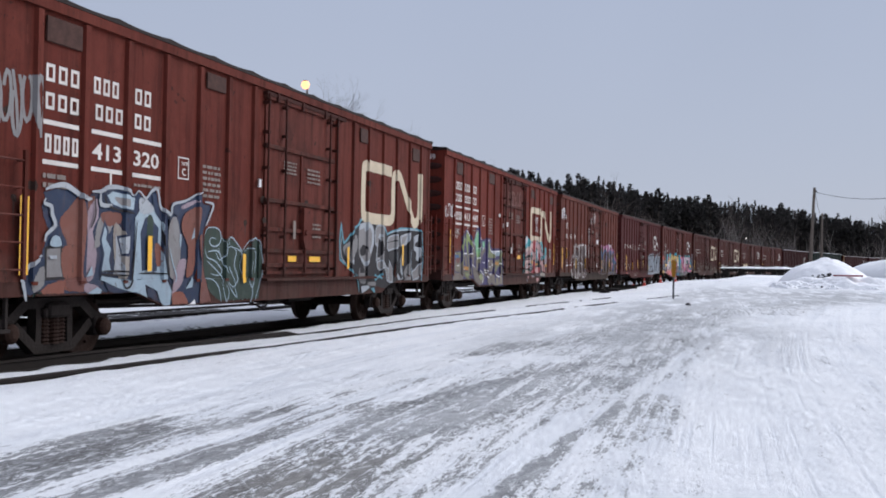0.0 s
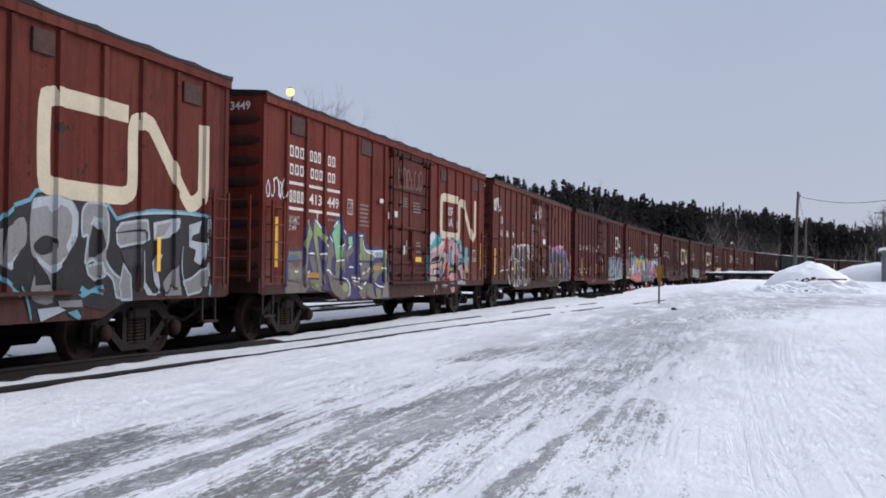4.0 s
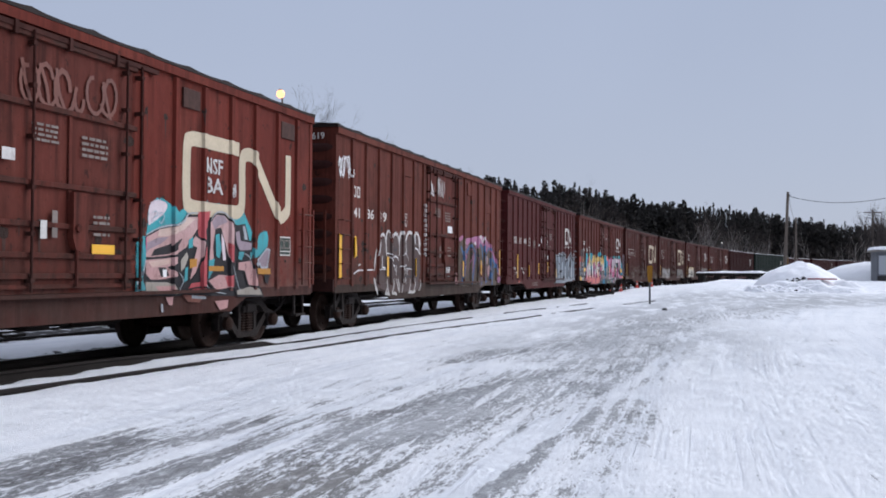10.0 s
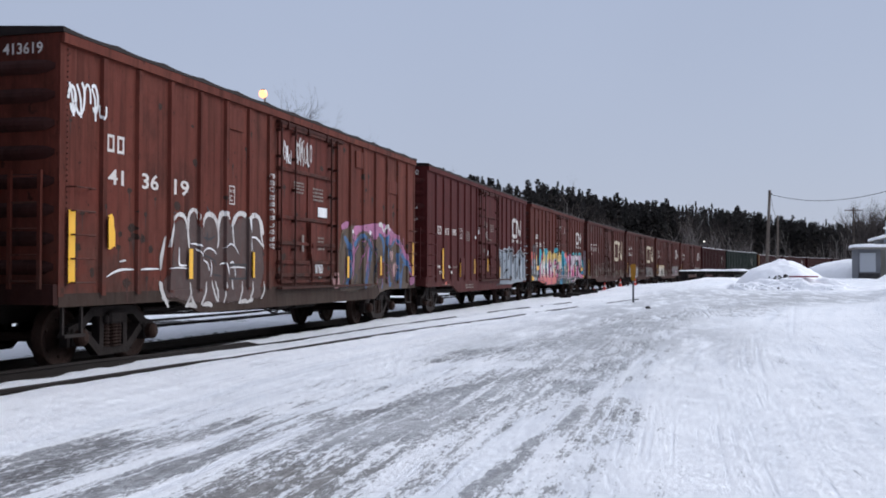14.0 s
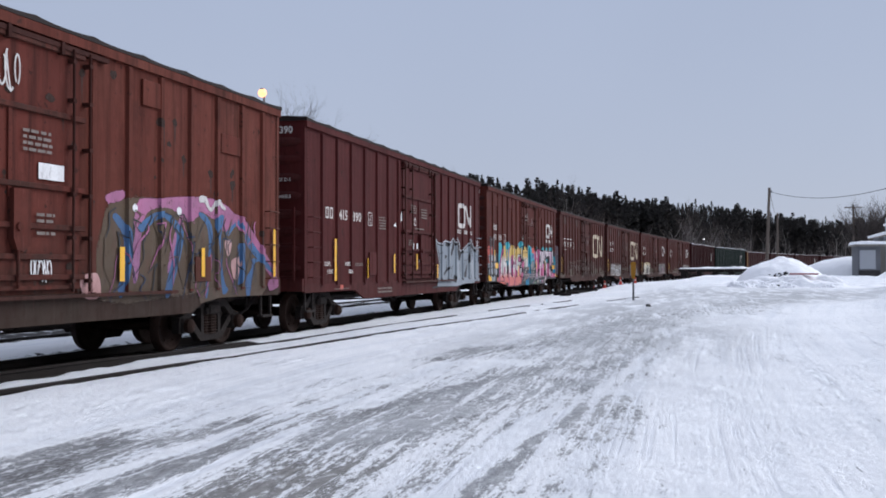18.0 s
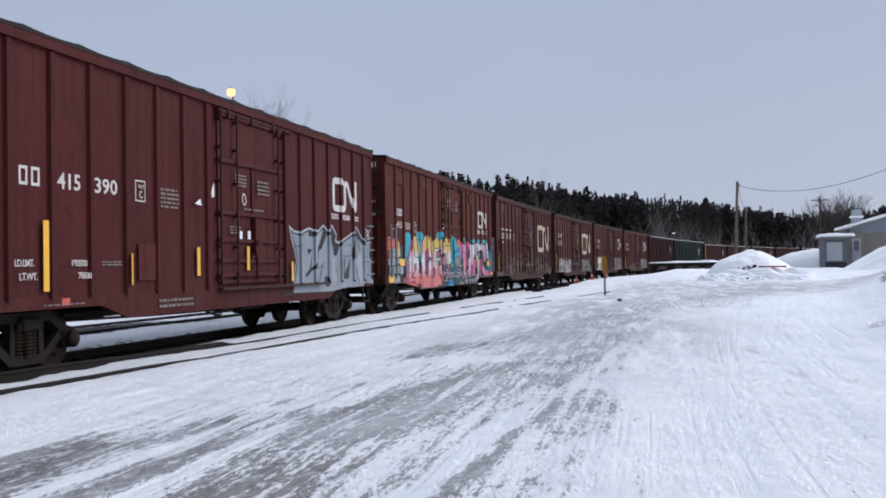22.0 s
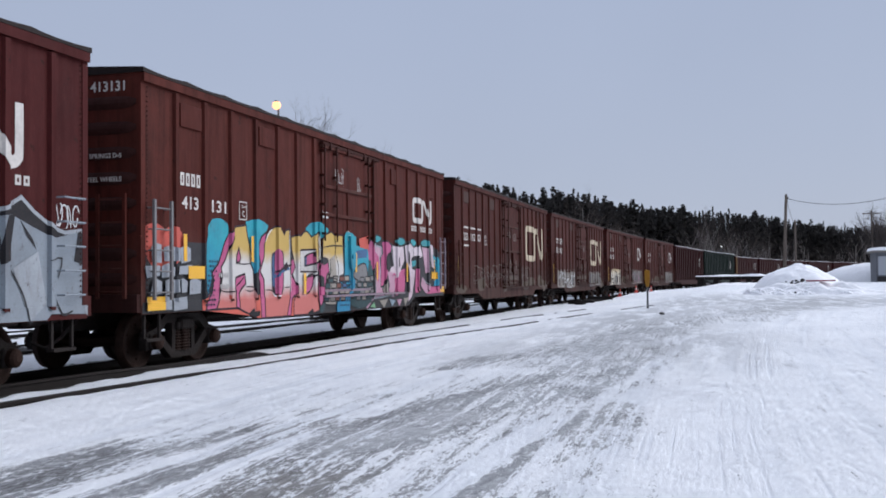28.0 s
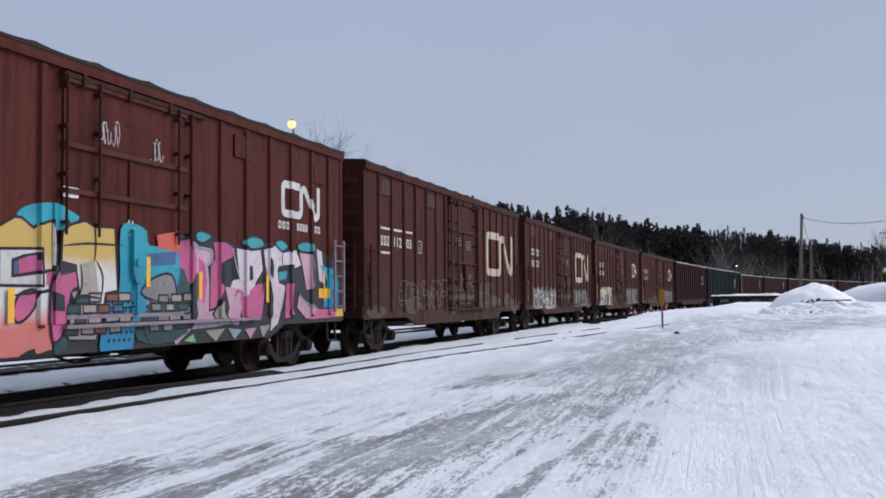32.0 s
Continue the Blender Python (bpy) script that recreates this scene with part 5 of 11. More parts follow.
def slivers(car, u0, u1, z0, z1, cols, line, shine, seed, n, label, jag=0.3, ground=None):
    """A dense piece of angular slivers: base with a jagged crown > coloured slivers, lines and highlights."""
    rng = random.Random(seed)
    m = max(6, int((u1 - u0) * 2.6))
    top = []
    for k in range(m + 1):
        top.append((u0 + (u1 - u0) * k / m + rng.uniform(-0.06, 0.06), z1 - (jag if k % 2 else 0) * rng.uniform(0.3, 1.1)))
    low = []
    for k in range(m, -1, -1):
        u = u0 + (u1 - u0) * k / m
        low.append((u, max(z0, 0.69 if 3.7 < u < 12.2 else 0.89) + rng.uniform(0, 0.05)))
    root = lay("graffiti", [top + low], ground or cols[0], car, label, 0.004)
    by, ln, hl = {}, [], []
    for k in range(n):
        u = u0 + (u1 - u0) * (k + 0.5) / n + rng.uniform(-0.12, 0.12)
        w = rng.uniform(0.10, 0.24)
        ztop = z1 - rng.uniform(0.12, 0.55) * (z1 - z0)
        zlow = max(z0 + 0.03, 0.72 if 3.8 < u < 12.1 else 0.92) + rng.choice((0, 0, 0.2, 0.5)) * (z1 - z0)
        if ztop - zlow < 0.2:
            ztop = zlow + 0.3
        lean = rng.uniform(-0.35, 0.35)
        kind = rng.random()
        if kind < 0.45:
            p = [(u - w, zlow), (u + w * 0.4, zlow + rng.uniform(0, 0.1)), (u + w + lean * 0.5, (zlow + ztop) / 2), (u + lean + w * 0.3, ztop), (u + lean - w, ztop - rng.uniform(0.02, 0.2)), (u - w * 0.6 + lean * 0.4, (zlow + ztop) / 2)]
        elif kind < 0.8:
            p = [(u - w * 0.8, zlow), (u + w * 0.8, zlow), (u + w * 0.7 + lean * 0.5, ztop - 0.1), (u + w * 1.4 + lean, ztop), (u - w * 0.9 + lean, ztop)]
        else:
            c = curve([(u - w * 1.2, zlow + 0.1), (u, zlow - 0.0), (u + w * 1.3, zlow + 0.2), (u + w, ztop - 0.1), (u, ztop), (u - w, ztop - 0.2)], 3, True)
            p = [tuple(q) for q in c]
        u_lo, u_hi = u0 + 0.02, u1 - 0.02
        p = [(min(max(a, u_lo), u_hi), b) for a, b in p]
        by.setdefault(rng.randrange(len(cols)), []).append(p)
        if rng.random() < 0.7:
            ln += band(p, rng.uniform(0.022, 0.045), True)
        if rng.random() < 0.55:
            hl += band(curve(p[1:4], 3), rng.uniform(0.025, 0.05), taper=True)
    for i, polys in by.items():
        lay("sliver", polys, cols[i], root, "", 0.0070 + 0.004 * (i % 3), rise=0.0001)
    lay("outline", ln, line, root, "", 0.021, rise=0.00005)
    lay("outline", band(top, 0.055), shine, root, "", 0.0245, rise=0.00005)
    lay("highlight", hl, shine, root, "", 0.0275, rise=0.00005)
    return root


# -- the cars, in their order --
CARS = []      # (car, arc length of its near end when nothing has rolled, body length)
WHEELS = []    # (wheelset, offset on its truck)
R1 = random.Random(5)


def car_one():
    c = boxcar("weathered brown steel boxcar with blue and red graffiti", BROWN, {"door_paint": DOOR_PAINT,
        "tape": [(0.72, 1.12, 2.02, 0.15), (3.22, 1.16, 1.64, 0.10), (5.90, 0.97, 1.43, 0.10), (10.26, 1.19, 1.63, 0.10), (13.57, 1.27, 1.76, 0.09)],
        "plates": [(1.05, 1.70, 3.86, 4.16), (4.66, 5.22, 3.92, 4.16), (10.85, 11.25, 3.85, 4.14), (14.2, 14.7, 3.80, 4.10)]}, WHEELS)
    rust_marks(c, 513, 24)
    heavy_lettering(c, "413320", random.Random(11))
    logo(c, 11.0, 14.9, 2.16, 3.52, 0.24)
    door_print(c, random.Random(12))
    lay_each("reflector", [rect(7.48, 7.82, 1.32, 1.42), rect(8.37, 8.85, 1.32, 1.42)], YELLOW, c, "yellow door tape", 0.02)
    lay_each("placard", [rect(6.24, 6.40, 2.55, 2.68)], WHITE_LINE, c, "small white card", 0.06)
    lay_words("scrawl", tag(0.15, 1.0, 2.75, 3.5, 3, 5, 0.06), GREY_SPRAY, c, "grey sprayed scrawl", 0.006)
    g = mural(c, NAVY, "pale blue, navy and rust-red spray-painted piece", [(1.07, 2.1), (1.42, 2.2), (1.9, 2.06), (1.96, 2.15), (2.19, 2.18), (2.3, 2.24), (2.6, 2.25), (2.86, 2.18), (2.96, 2.26), (3.12, 2.15), (3.25, 2.26), (3.4, 2.3), (3.51, 2.04), (3.75, 1.98), (3.79, 2.14), (4.19, 2.22), (4.53, 2.32), (4.67, 2.18), (4.87, 2.17), (4.89, 2.09), (4.76, 1.84), (4.65, 1.75), (4.67, 1.24), (4.76, 0.6), (4.41, 0.57), (3.81, 0.56), (3.59, 0.56), (3.11, 0.7), (2.48, 0.76), (1.9, 0.78), (0.78, 0.83), (0.71, 1.01), (0.72, 1.1), (0.85, 1.26), (1.04, 1.33), (1.12, 1.5), (1.18, 1.63), (1.08, 1.79), (1.04, 1.92), (1.1, 2.01)], None, fuzz=0.03)
    daub(g, MUTED_RUST, 1, None, [(1.37, 1.79), (1.55, 1.95), (1.74, 2.1), (1.86, 1.87), (1.84, 1.51), (1.8, 1.16), (1.87, 0.92), (1.48, 0.93), (1.47, 1.16), (1.53, 1.44), (1.41, 1.64)], True, 0.03)
    daub(g, MUTED_RUST, 1, None, [(1.85, 2.06), (2.05, 2.12), (2.1, 1.95), (1.97, 1.84), (1.88, 1.92)], True, 0.03)
    daub(g, MAUVE, 1, None, [(1.9, 1.92), (2.1, 2.09), (2.14, 1.84), (2.03, 1.66), (2.12, 1.38), (2.05, 1.06), (1.89, 1.06), (1.9, 1.52)], True, 0.03)
    daub(g, GREY_SPRAY, 1, BLACK_LINE, [(1.14, 1.44), (1.42, 1.46), (1.43, 1.23), (1.48, 1.08), (1.15, 1.07)])
    daub(g, MUTED_RUST, 1, None, [(1.42, 1.44), (1.72, 1.47), (1.75, 1.09), (1.46, 1.08)], True, 0.03)
    daub(g, GREY_SPRAY, 1, None, [(0.95, 1.17), (1.13, 1.23), (1.13, 1), (0.94, 0.9), (0.88, 1.04)], True, 0.03)
    daub(g, MUTED_RUST, 1, None, [(0.96, 0.89), (1.2, 1.02), (1.48, 1.06), (1.42, 0.81), (1.02, 0.82)], True, 0.03)
    daub(g, DIM_RED, 1, None, [(1.52, 1.08), (1.88, 1.09), (1.9, 0.9), (1.54, 0.93)], True, 0.03)
    daub(g, DEEP_GREEN, 1, None, [(0.94, 0.9), (1.08, 0.94), (1.08, 0.82), (0.93, 0.83)], True, 0.03)
    daub(g, MAUVE, 1, None, [(1.86, 1.02), (2.14, 0.98), (2.24, 0.82), (1.89, 0.84)], True, 0.03)
    daub(g, GREY_SPRAY, 1, None, [(2.11, 1.82), (2.38, 1.95), (2.44, 1.75), (2.21, 1.51), (2.04, 1.45)], True, 0.03)
    daub(g, DIM_RED, 1, None, [(2.17, 1.92), (2.58, 1.93), (2.61, 1.79), (2.39, 1.73), (2.22, 1.75)], True, 0.03)
    daub(g, FADED_GREY, 1, None, [(2.44, 1.78), (2.61, 1.74), (2.77, 1.46), (2.73, 1.09), (2.54, 1.07), (2.43, 1.45)], True, 0.03)
    daub(g, PALE_BLUE, 1, NAVY, [(2.25, 1.78), (2.32, 1.67), (2.3, 1.58), (2.41, 1.45), (2.37, 1.31), (2.43, 1.13), (2.18, 1.13), (2.24, 1.38), (2.17, 1.56)])
    daub(g, LIGHT_GREY, 1, None, [(2.48, 1.66), (2.63, 1.3), (2.67, 1.1), (2.45, 1.1), (2.5, 1.38)])
    daub(g, LIGHT_GREY, 1, NAVY, [(2.53, 1.6), (2.81, 1.66), (2.77, 1.49), (2.71, 1.37), (2.62, 1.38)])
    daub(g, NAVY, 1, None, [(2.81, 1.78), (2.91, 1.83), (2.87, 1.46), (2.81, 1.09), (2.76, 1.07), (2.77, 1.46)])
    daub(g, PALE_BLUE, 1, NAVY, [(2.26, 2.14), (2.4, 2.21), (2.67, 2.19), (2.92, 2.15), (2.88, 1.96), (2.61, 1.97), (2.37, 2.02)])
    daub(g, GREY_SPRAY, 1, None, [(2.45, 2.14), (2.77, 2.11), (2.75, 2), (2.5, 2.04)], True, 0.03)
    daub(g, PALE_BLUE, 1, None, [(2.91, 1.88), (3.06, 2.03), (3.16, 2.1), (3.5, 1.98), (3.56, 1.79), (3.52, 1.48), (3.61, 1.24), (3.66, 1.06), (2.99, 1.05), (2.89, 0.97), (2.9, 1.46)])
    daub(g, LIGHT_GREY, 1, None, [(2.98, 2.14), (3.16, 2.16), (3.36, 2.02), (3.22, 1.93), (3.01, 1.94)], True, 0.03)
    daub(g, NAVY, 1, None, [(3.03, 1.68), (3.14, 1.89), (3.2, 1.9), (3.23, 1.63), (3.24, 1.18), (3.08, 1.16)])
    daub(g, DEEP_GREEN, 1, None, [(3.17, 1.87), (3.33, 1.91), (3.37, 1.55), (3.22, 1.24)], True, 0.03)
    daub(g, NAVY, 1, None, [(3.33, 1.85), (3.46, 1.76), (3.44, 1.16), (3.33, 1.14)])
    daub(g, NAVY, 1, None, [(3.29, 2.21), (3.4, 2.24), (3.47, 2.01), (3.61, 1.95), (3.53, 1.84), (3.36, 1.97)])
    daub(g, MUTED_RUST, 1, None, [(3.37, 1.55), (3.54, 1.51), (3.55, 1.24), (3.41, 1.24)], True, 0.03)
    daub(g, PALE_BLUE, 1, None, [(2.86, 1.03), (3.1, 1.05), (3.64, 1.08), (3.82, 0.87), (3.77, 0.68), (3.58, 0.62), (3.45, 0.88), (3.15, 0.98), (3.21, 0.74), (2.87, 0.84), (2.18, 1.05), (2.2, 1.1)])
    daub(g, NAVY, 1, None, [(2.25, 1.02), (2.52, 0.94), (3.03, 0.84), (2.87, 0.78), (2.43, 0.8)])
    daub(g, NAVY, 1, None, [(3.21, 0.94), (3.4, 0.91), (3.38, 0.77), (3.21, 0.76)], True, 0.03)
    daub(g, GREY_SPRAY, 1, None, [(3.7, 1.78), (3.9, 1.95), (4.03, 1.65), (4.02, 1.09), (3.76, 1.08)], True, 0.03)
    daub(g, MUTED_RUST, 1, None, [(4.03, 1.77), (4.12, 2), (4.48, 2.13), (4.54, 2), (4.46, 1.66), (4.42, 1.17), (4.18, 1.06), (4.22, 1.49)], True, 0.03)
    daub(g, NAVY, 1, None, [(3.81, 2.08), (4.42, 2.25), (4.51, 2.14), (3.93, 1.95), (3.81, 2)])
    daub(g, MAUVE, 1, None, [(4.04, 2.12), (4.44, 2.23), (4.47, 2.17), (4.08, 2.04)], True, 0.03)
    daub(g, MAUVE, 1, None, [(3.98, 1.31), (4.2, 1.32), (4.09, 0.99), (3.8, 0.8), (3.82, 0.96)], True, 0.03)
    daub(g, DIM_RED, 1, None, [(4.46, 1.66), (4.64, 1.67), (4.67, 1.24), (4.78, 0.94), (4.93, 0.6), (4.57, 0.61), (4.58, 1.07)], True, 0.03)
    daub(g, MUTED_RUST, 1, None, [(3.8, 0.84), (4.09, 0.87), (4.25, 0.66), (3.88, 0.58)], True, 0.03)
    daub(g, PALE_BLUE, 1, None, [(4.17, 0.9), (4.38, 1.09), (4.35, 0.92)])
    daub(g, WHITE_LINE, 1, None, [(4.16, 0.6), (4.42, 0.74), (4.47, 0.61)])
    daub(g, PALE_BLUE, 1, None, [(4.39, 1.81), (4.41, 1.66), (4.32, 1.62)])
    daub(g, PALE_BLUE, 1, None, [(4, 1.7), (4.06, 1.68), (4.02, 1.47), (3.99, 1.58)])
    daub(g, PALE_BLUE, 1, None, [(1.21, 1.46), (1.21, 1.54), (1.28, 1.59), (1.36, 1.57), (1.4, 1.5), (1.38, 1.46)], True)
    daub(g, PALE_BLUE, 1, None, [(1.88, 1.09), (1.99, 1.23), (2.02, 1.11)])
    daub(g, PALE_BLUE, 1, None, [(1.89, 0.88), (2.09, 0.96), (2.19, 0.92), (2.12, 0.83)])
    daub(g, LIGHT_GREY, 1, None, [(1.18, 1.35), (1.32, 1.35), (1.32, 1.31), (1.2, 1.31)])
    lay("stroke", band(curve([(1.09, 2.12), (1.23, 2.17), (1.44, 2.2), (1.63, 2.14), (1.83, 2.06), (1.96, 2.07)], 3), 0.07, taper=True), LIGHT_GREY, g, "", COATS[g.name] + 0.0008, rise=0.000002)
    lay("stroke", band(curve([(1.1, 2.02), (1.08, 1.96), (1.2, 1.93), (1.22, 1.83), (1.28, 1.71), (1.13, 1.6), (1.1, 1.51)], 3), 0.06, taper=True), LIGHT_GREY, g, "", COATS[g.name] + 0.0008, rise=0.000002)
    lay("stroke", band(curve([(1.06, 1.35), (0.93, 1.28), (0.78, 1.17), (0.73, 1.07), (0.77, 0.91), (0.79, 0.82)], 3), 0.06, taper=True), LIGHT_GREY, g, "", COATS[g.name] + 0.0008, rise=0.000002)
    lay("stroke", band(curve([(1.96, 2.16), (2.16, 2.18), (2.3, 2.24), (2.59, 2.25), (2.85, 2.17)], 3), 0.06, taper=True), LIGHT_GREY, g, "", COATS[g.name] + 0.0008, rise=0.000002)
    lay("stroke", band(curve([(2.14, 2.17), (2.15, 2.01), (2.38, 2.01)], 3), 0.06, taper=True), LIGHT_GREY, g, "", COATS[g.name] + 0.0008, rise=0.000002)
    lay("stroke", band(curve([(2.87, 2.17), (2.97, 2.24), (3.13, 2.15), (3.25, 2.25), (3.39, 2.3), (3.45, 2.17), (3.51, 2.03), (3.75, 1.96), (3.81, 2.11), (4.13, 2.18), (4.44, 2.3), (4.56, 2.34)], 3), 0.05, taper=True), LIGHT_GREY, g, "", COATS[g.name] + 0.0008, rise=0.000002)
    lay("stroke", band(curve([(4.67, 2.2), (4.9, 2.18), (4.89, 2.09), (4.71, 1.84)], 3), 0.05, taper=True), LIGHT_GREY, g, "", COATS[g.name] + 0.0008, rise=0.000002)
    lay("stroke", band(curve([(2.23, 2.13), (2.26, 2.03), (2.43, 1.97), (2.88, 1.93)], 3), 0.035, taper=True), BLACK_LINE, g, "", COATS[g.name] + 0.0008, rise=0.000002)
    lay("stroke", band(curve([(2.01, 2.13), (2.04, 1.87), (1.95, 1.7)], 3), 0.03, taper=True), BLACK_LINE, g, "", COATS[g.name] + 0.0008, rise=0.000002)
    lay("stroke", band(curve([(2.63, 1.07), (2.69, 0.94), (2.84, 1.01), (2.9, 1.46), (2.94, 1.84)], 3), 0.03, taper=True), BLACK_LINE, g, "", COATS[g.name] + 0.0008, rise=0.000002)
    lay("stroke", band(curve([(3.52, 1.83), (3.57, 1.48), (3.64, 1.16), (3.82, 0.88)], 3), 0.03, taper=True), BLACK_LINE, g, "", COATS[g.name] + 0.0008, rise=0.000002)
    lay("stroke", band(curve([(2.18, 1.12), (2.46, 1.11), (2.78, 1.1)], 3), 0.025, taper=True), BLACK_LINE, g, "", COATS[g.name] + 0.0008, rise=0.000002)
    lay("stroke", band(curve([(2.18, 1.16), (2.48, 1.16), (2.78, 1.15)], 3), 0.025, taper=True), BLACK_LINE, g, "", COATS[g.name] + 0.0008, rise=0.000002)
    lay("stroke", band(curve([(3.64, 1.96), (3.69, 1.48), (3.73, 1.08)], 3), 0.03, taper=True), BLACK_LINE, g, "", COATS[g.name] + 0.0008, rise=0.000002)
    lay("stroke", band(curve([(4.61, 1.88), (4.6, 1.5), (4.59, 0.99)], 3), 0.06, taper=True), NAVY, g, "", COATS[g.name] + 0.0008, rise=0.000002)
    lay("stroke", band(curve([(3.01, 1.13), (3.36, 1.13), (3.64, 1.12)], 3), 0.025, taper=True), BLACK_LINE, g, "", COATS[g.name] + 0.0008, rise=0.000002)
    lay("stroke", band(curve([(3.74, 1.48), (3.84, 1.24), (3.93, 1.08), (3.88, 1)], 3), 0.03, taper=True), PALE_BLUE, g, "", COATS[g.name] + 0.0008, rise=0.000002)
    g = mural(c, DEEP_GREEN, "dark green piece with thin pale blue loops", [(4.69, 1.67), (4.81, 1.83), (5.1, 1.84), (5.28, 1.69), (5.55, 1.69), (5.92, 1.52), (6.21, 1.7), (6.46, 1.67), (6.56, 1.44), (6.54, 0.96), (6.35, 0.59), (5.41, 0.6), (4.89, 0.81), (4.75, 0.99), (4.67, 1.24)], None, True, fuzz=0.05)
    lay("stroke", band(curve([(4.72, 1.69), (4.78, 1.8), (4.98, 1.83), (5.15, 1.79), (5.21, 1.67), (5.13, 1.56), (4.96, 1.54), (4.86, 1.6), (4.92, 1.67), (5.06, 1.64)], 3), 0.024, taper=True), PALE_BLUE, g, "", COATS[g.name] + 0.0008, rise=0.000002)
    lay("stroke", band(curve([(4.73, 1.5), (4.8, 1.37), (5.04, 1.31), (5.25, 1.17), (5.15, 1.09), (4.91, 1.12)], 3), 0.024, taper=True), PALE_BLUE, g, "", COATS[g.name] + 0.0008, rise=0.000002)
    lay("stroke", band(curve([(4.8, 1.31), (5.01, 1.21), (5.25, 1.07), (5.29, 0.98)], 3), 0.024, taper=True), PALE_BLUE, g, "", COATS[g.name] + 0.0008, rise=0.000002)
    lay("stroke", band(curve([(4.75, 1.05), (4.98, 1.02), (5.16, 0.89), (5.23, 0.68)], 3), 0.024, taper=True), PALE_BLUE, g, "", COATS[g.name] + 0.0008, rise=0.000002)
    lay("stroke", band(curve([(5.23, 1.68), (5.34, 1.56), (5.31, 1.4), (5.17, 1.33), (5.06, 1.44)], 3), 0.024, taper=True), PALE_BLUE, g, "", COATS[g.name] + 0.0008, rise=0.000002)
    lay("stroke", band(curve([(5.45, 1.51), (5.37, 1.65), (5.55, 1.69), (5.73, 1.59), (5.89, 1.48), (5.66, 1.53)], 3), 0.024, taper=True), PALE_BLUE, g, "", COATS[g.name] + 0.0008, rise=0.000002)
    lay("stroke", band(curve([(5.89, 1.48), (6.11, 1.64), (6.3, 1.71), (6.47, 1.63), (6.51, 1.48)], 3), 0.024, taper=True), PALE_BLUE, g, "", COATS[g.name] + 0.0008, rise=0.000002)
    lay("stroke", band(curve([(5.41, 1.44), (5.46, 1.25), (5.61, 1.07), (5.69, 0.92)], 3), 0.024, taper=True), PALE_BLUE, g, "", COATS[g.name] + 0.0008, rise=0.000002)
    lay("stroke", band(curve([(5.34, 1.51), (5.48, 1.55), (5.7, 1.48), (5.64, 1.25), (5.76, 1.05), (5.62, 0.9), (5.47, 0.98)], 3), 0.024, taper=True), PALE_BLUE, g, "", COATS[g.name] + 0.0008, rise=0.000002)
    lay("stroke", band(curve([(5.74, 1.5), (5.89, 1.43), (5.82, 1.25), (5.9, 1.1)], 3), 0.024, taper=True), PALE_BLUE, g, "", COATS[g.name] + 0.0008, rise=0.000002)
    lay("stroke", band(curve([(5.96, 1.47), (6.12, 1.53), (6.35, 1.47), (6.33, 1.15), (6.26, 0.89), (6.14, 1.01), (6.2, 1.32)], 3), 0.024, taper=True), PALE_BLUE, g, "", COATS[g.name] + 0.0008, rise=0.000002)
    lay("stroke", band(curve([(6.43, 1.59), (6.56, 1.34), (6.53, 1.04), (6.35, 0.68)], 3), 0.024, taper=True), PALE_BLUE, g, "", COATS[g.name] + 0.0008, rise=0.000002)
    lay("stroke", band(curve([(5.26, 0.98), (5.33, 0.8), (5.41, 0.68), (5.48, 0.82), (5.4, 0.94)], 3), 0.024, taper=True), PALE_BLUE, g, "", COATS[g.name] + 0.0008, rise=0.000002)
    lay("stroke", band(curve([(5.43, 0.98), (5.58, 0.83), (5.73, 0.74), (5.65, 0.9)], 3), 0.024, taper=True), PALE_BLUE, g, "", COATS[g.name] + 0.0008, rise=0.000002)
    lay("stroke", band(curve([(6.22, 0.97), (6.26, 0.78), (6.19, 0.64)], 3), 0.024, taper=True), PALE_BLUE, g, "", COATS[g.name] + 0.0008, rise=0.000002)
    lay("stroke", band(curve([(4.83, 1.45), (5.1, 1.47), (5.24, 1.35)], 3), 0.024, taper=True), PALE_BLUE, g, "", COATS[g.name] + 0.0008, rise=0.000002)
    lay("stroke", band(curve([(5.13, 1.51), (5.24, 1.33), (5.39, 1.12)], 3), 0.024, taper=True), PALE_BLUE, g, "", COATS[g.name] + 0.0008, rise=0.000002)
    g = mural(c, BLACK_LINE, "silver letters shaded black with blue-teal edges", [(9.95, 2.09), (9.89, 1.73), (9.93, 1.38), (10.36, 1.23), (10.76, 0.98), (10.92, 0.79), (11.01, 0.66), (11.56, 0.76), (11.83, 0.67), (11.92, 0.83), (12.52, 0.72), (13, 0.85), (13.27, 0.93), (14.3, 0.92), (15.06, 0.9), (15.2, 1.41), (15.09, 2.1), (14.58, 2.16), (13.46, 2.13), (12.85, 2.03), (12.61, 1.97), (12.4, 2.15), (12.15, 2.25), (11.91, 2.26), (11.79, 2.18), (11.58, 2.26), (11.29, 2.27), (10.99, 2.22), (10.89, 2.11), (10.61, 2.02), (10.34, 1.82), (10.12, 1.71), (10.03, 1.87)], TEAL_LINE)
    daub(g, GREY_SPRAY, 1, None, [(10.12, 1.66), (10.47, 1.76), (10.79, 1.9), (10.84, 1.61), (10.69, 1.47), (10.55, 1.28), (10.38, 1.37), (10.12, 1.52)], True)
    daub(g, LIGHT_GREY, 1, None, [(10.73, 1.49), (10.54, 1.28), (10.45, 1.35), (10.6, 1.4)])
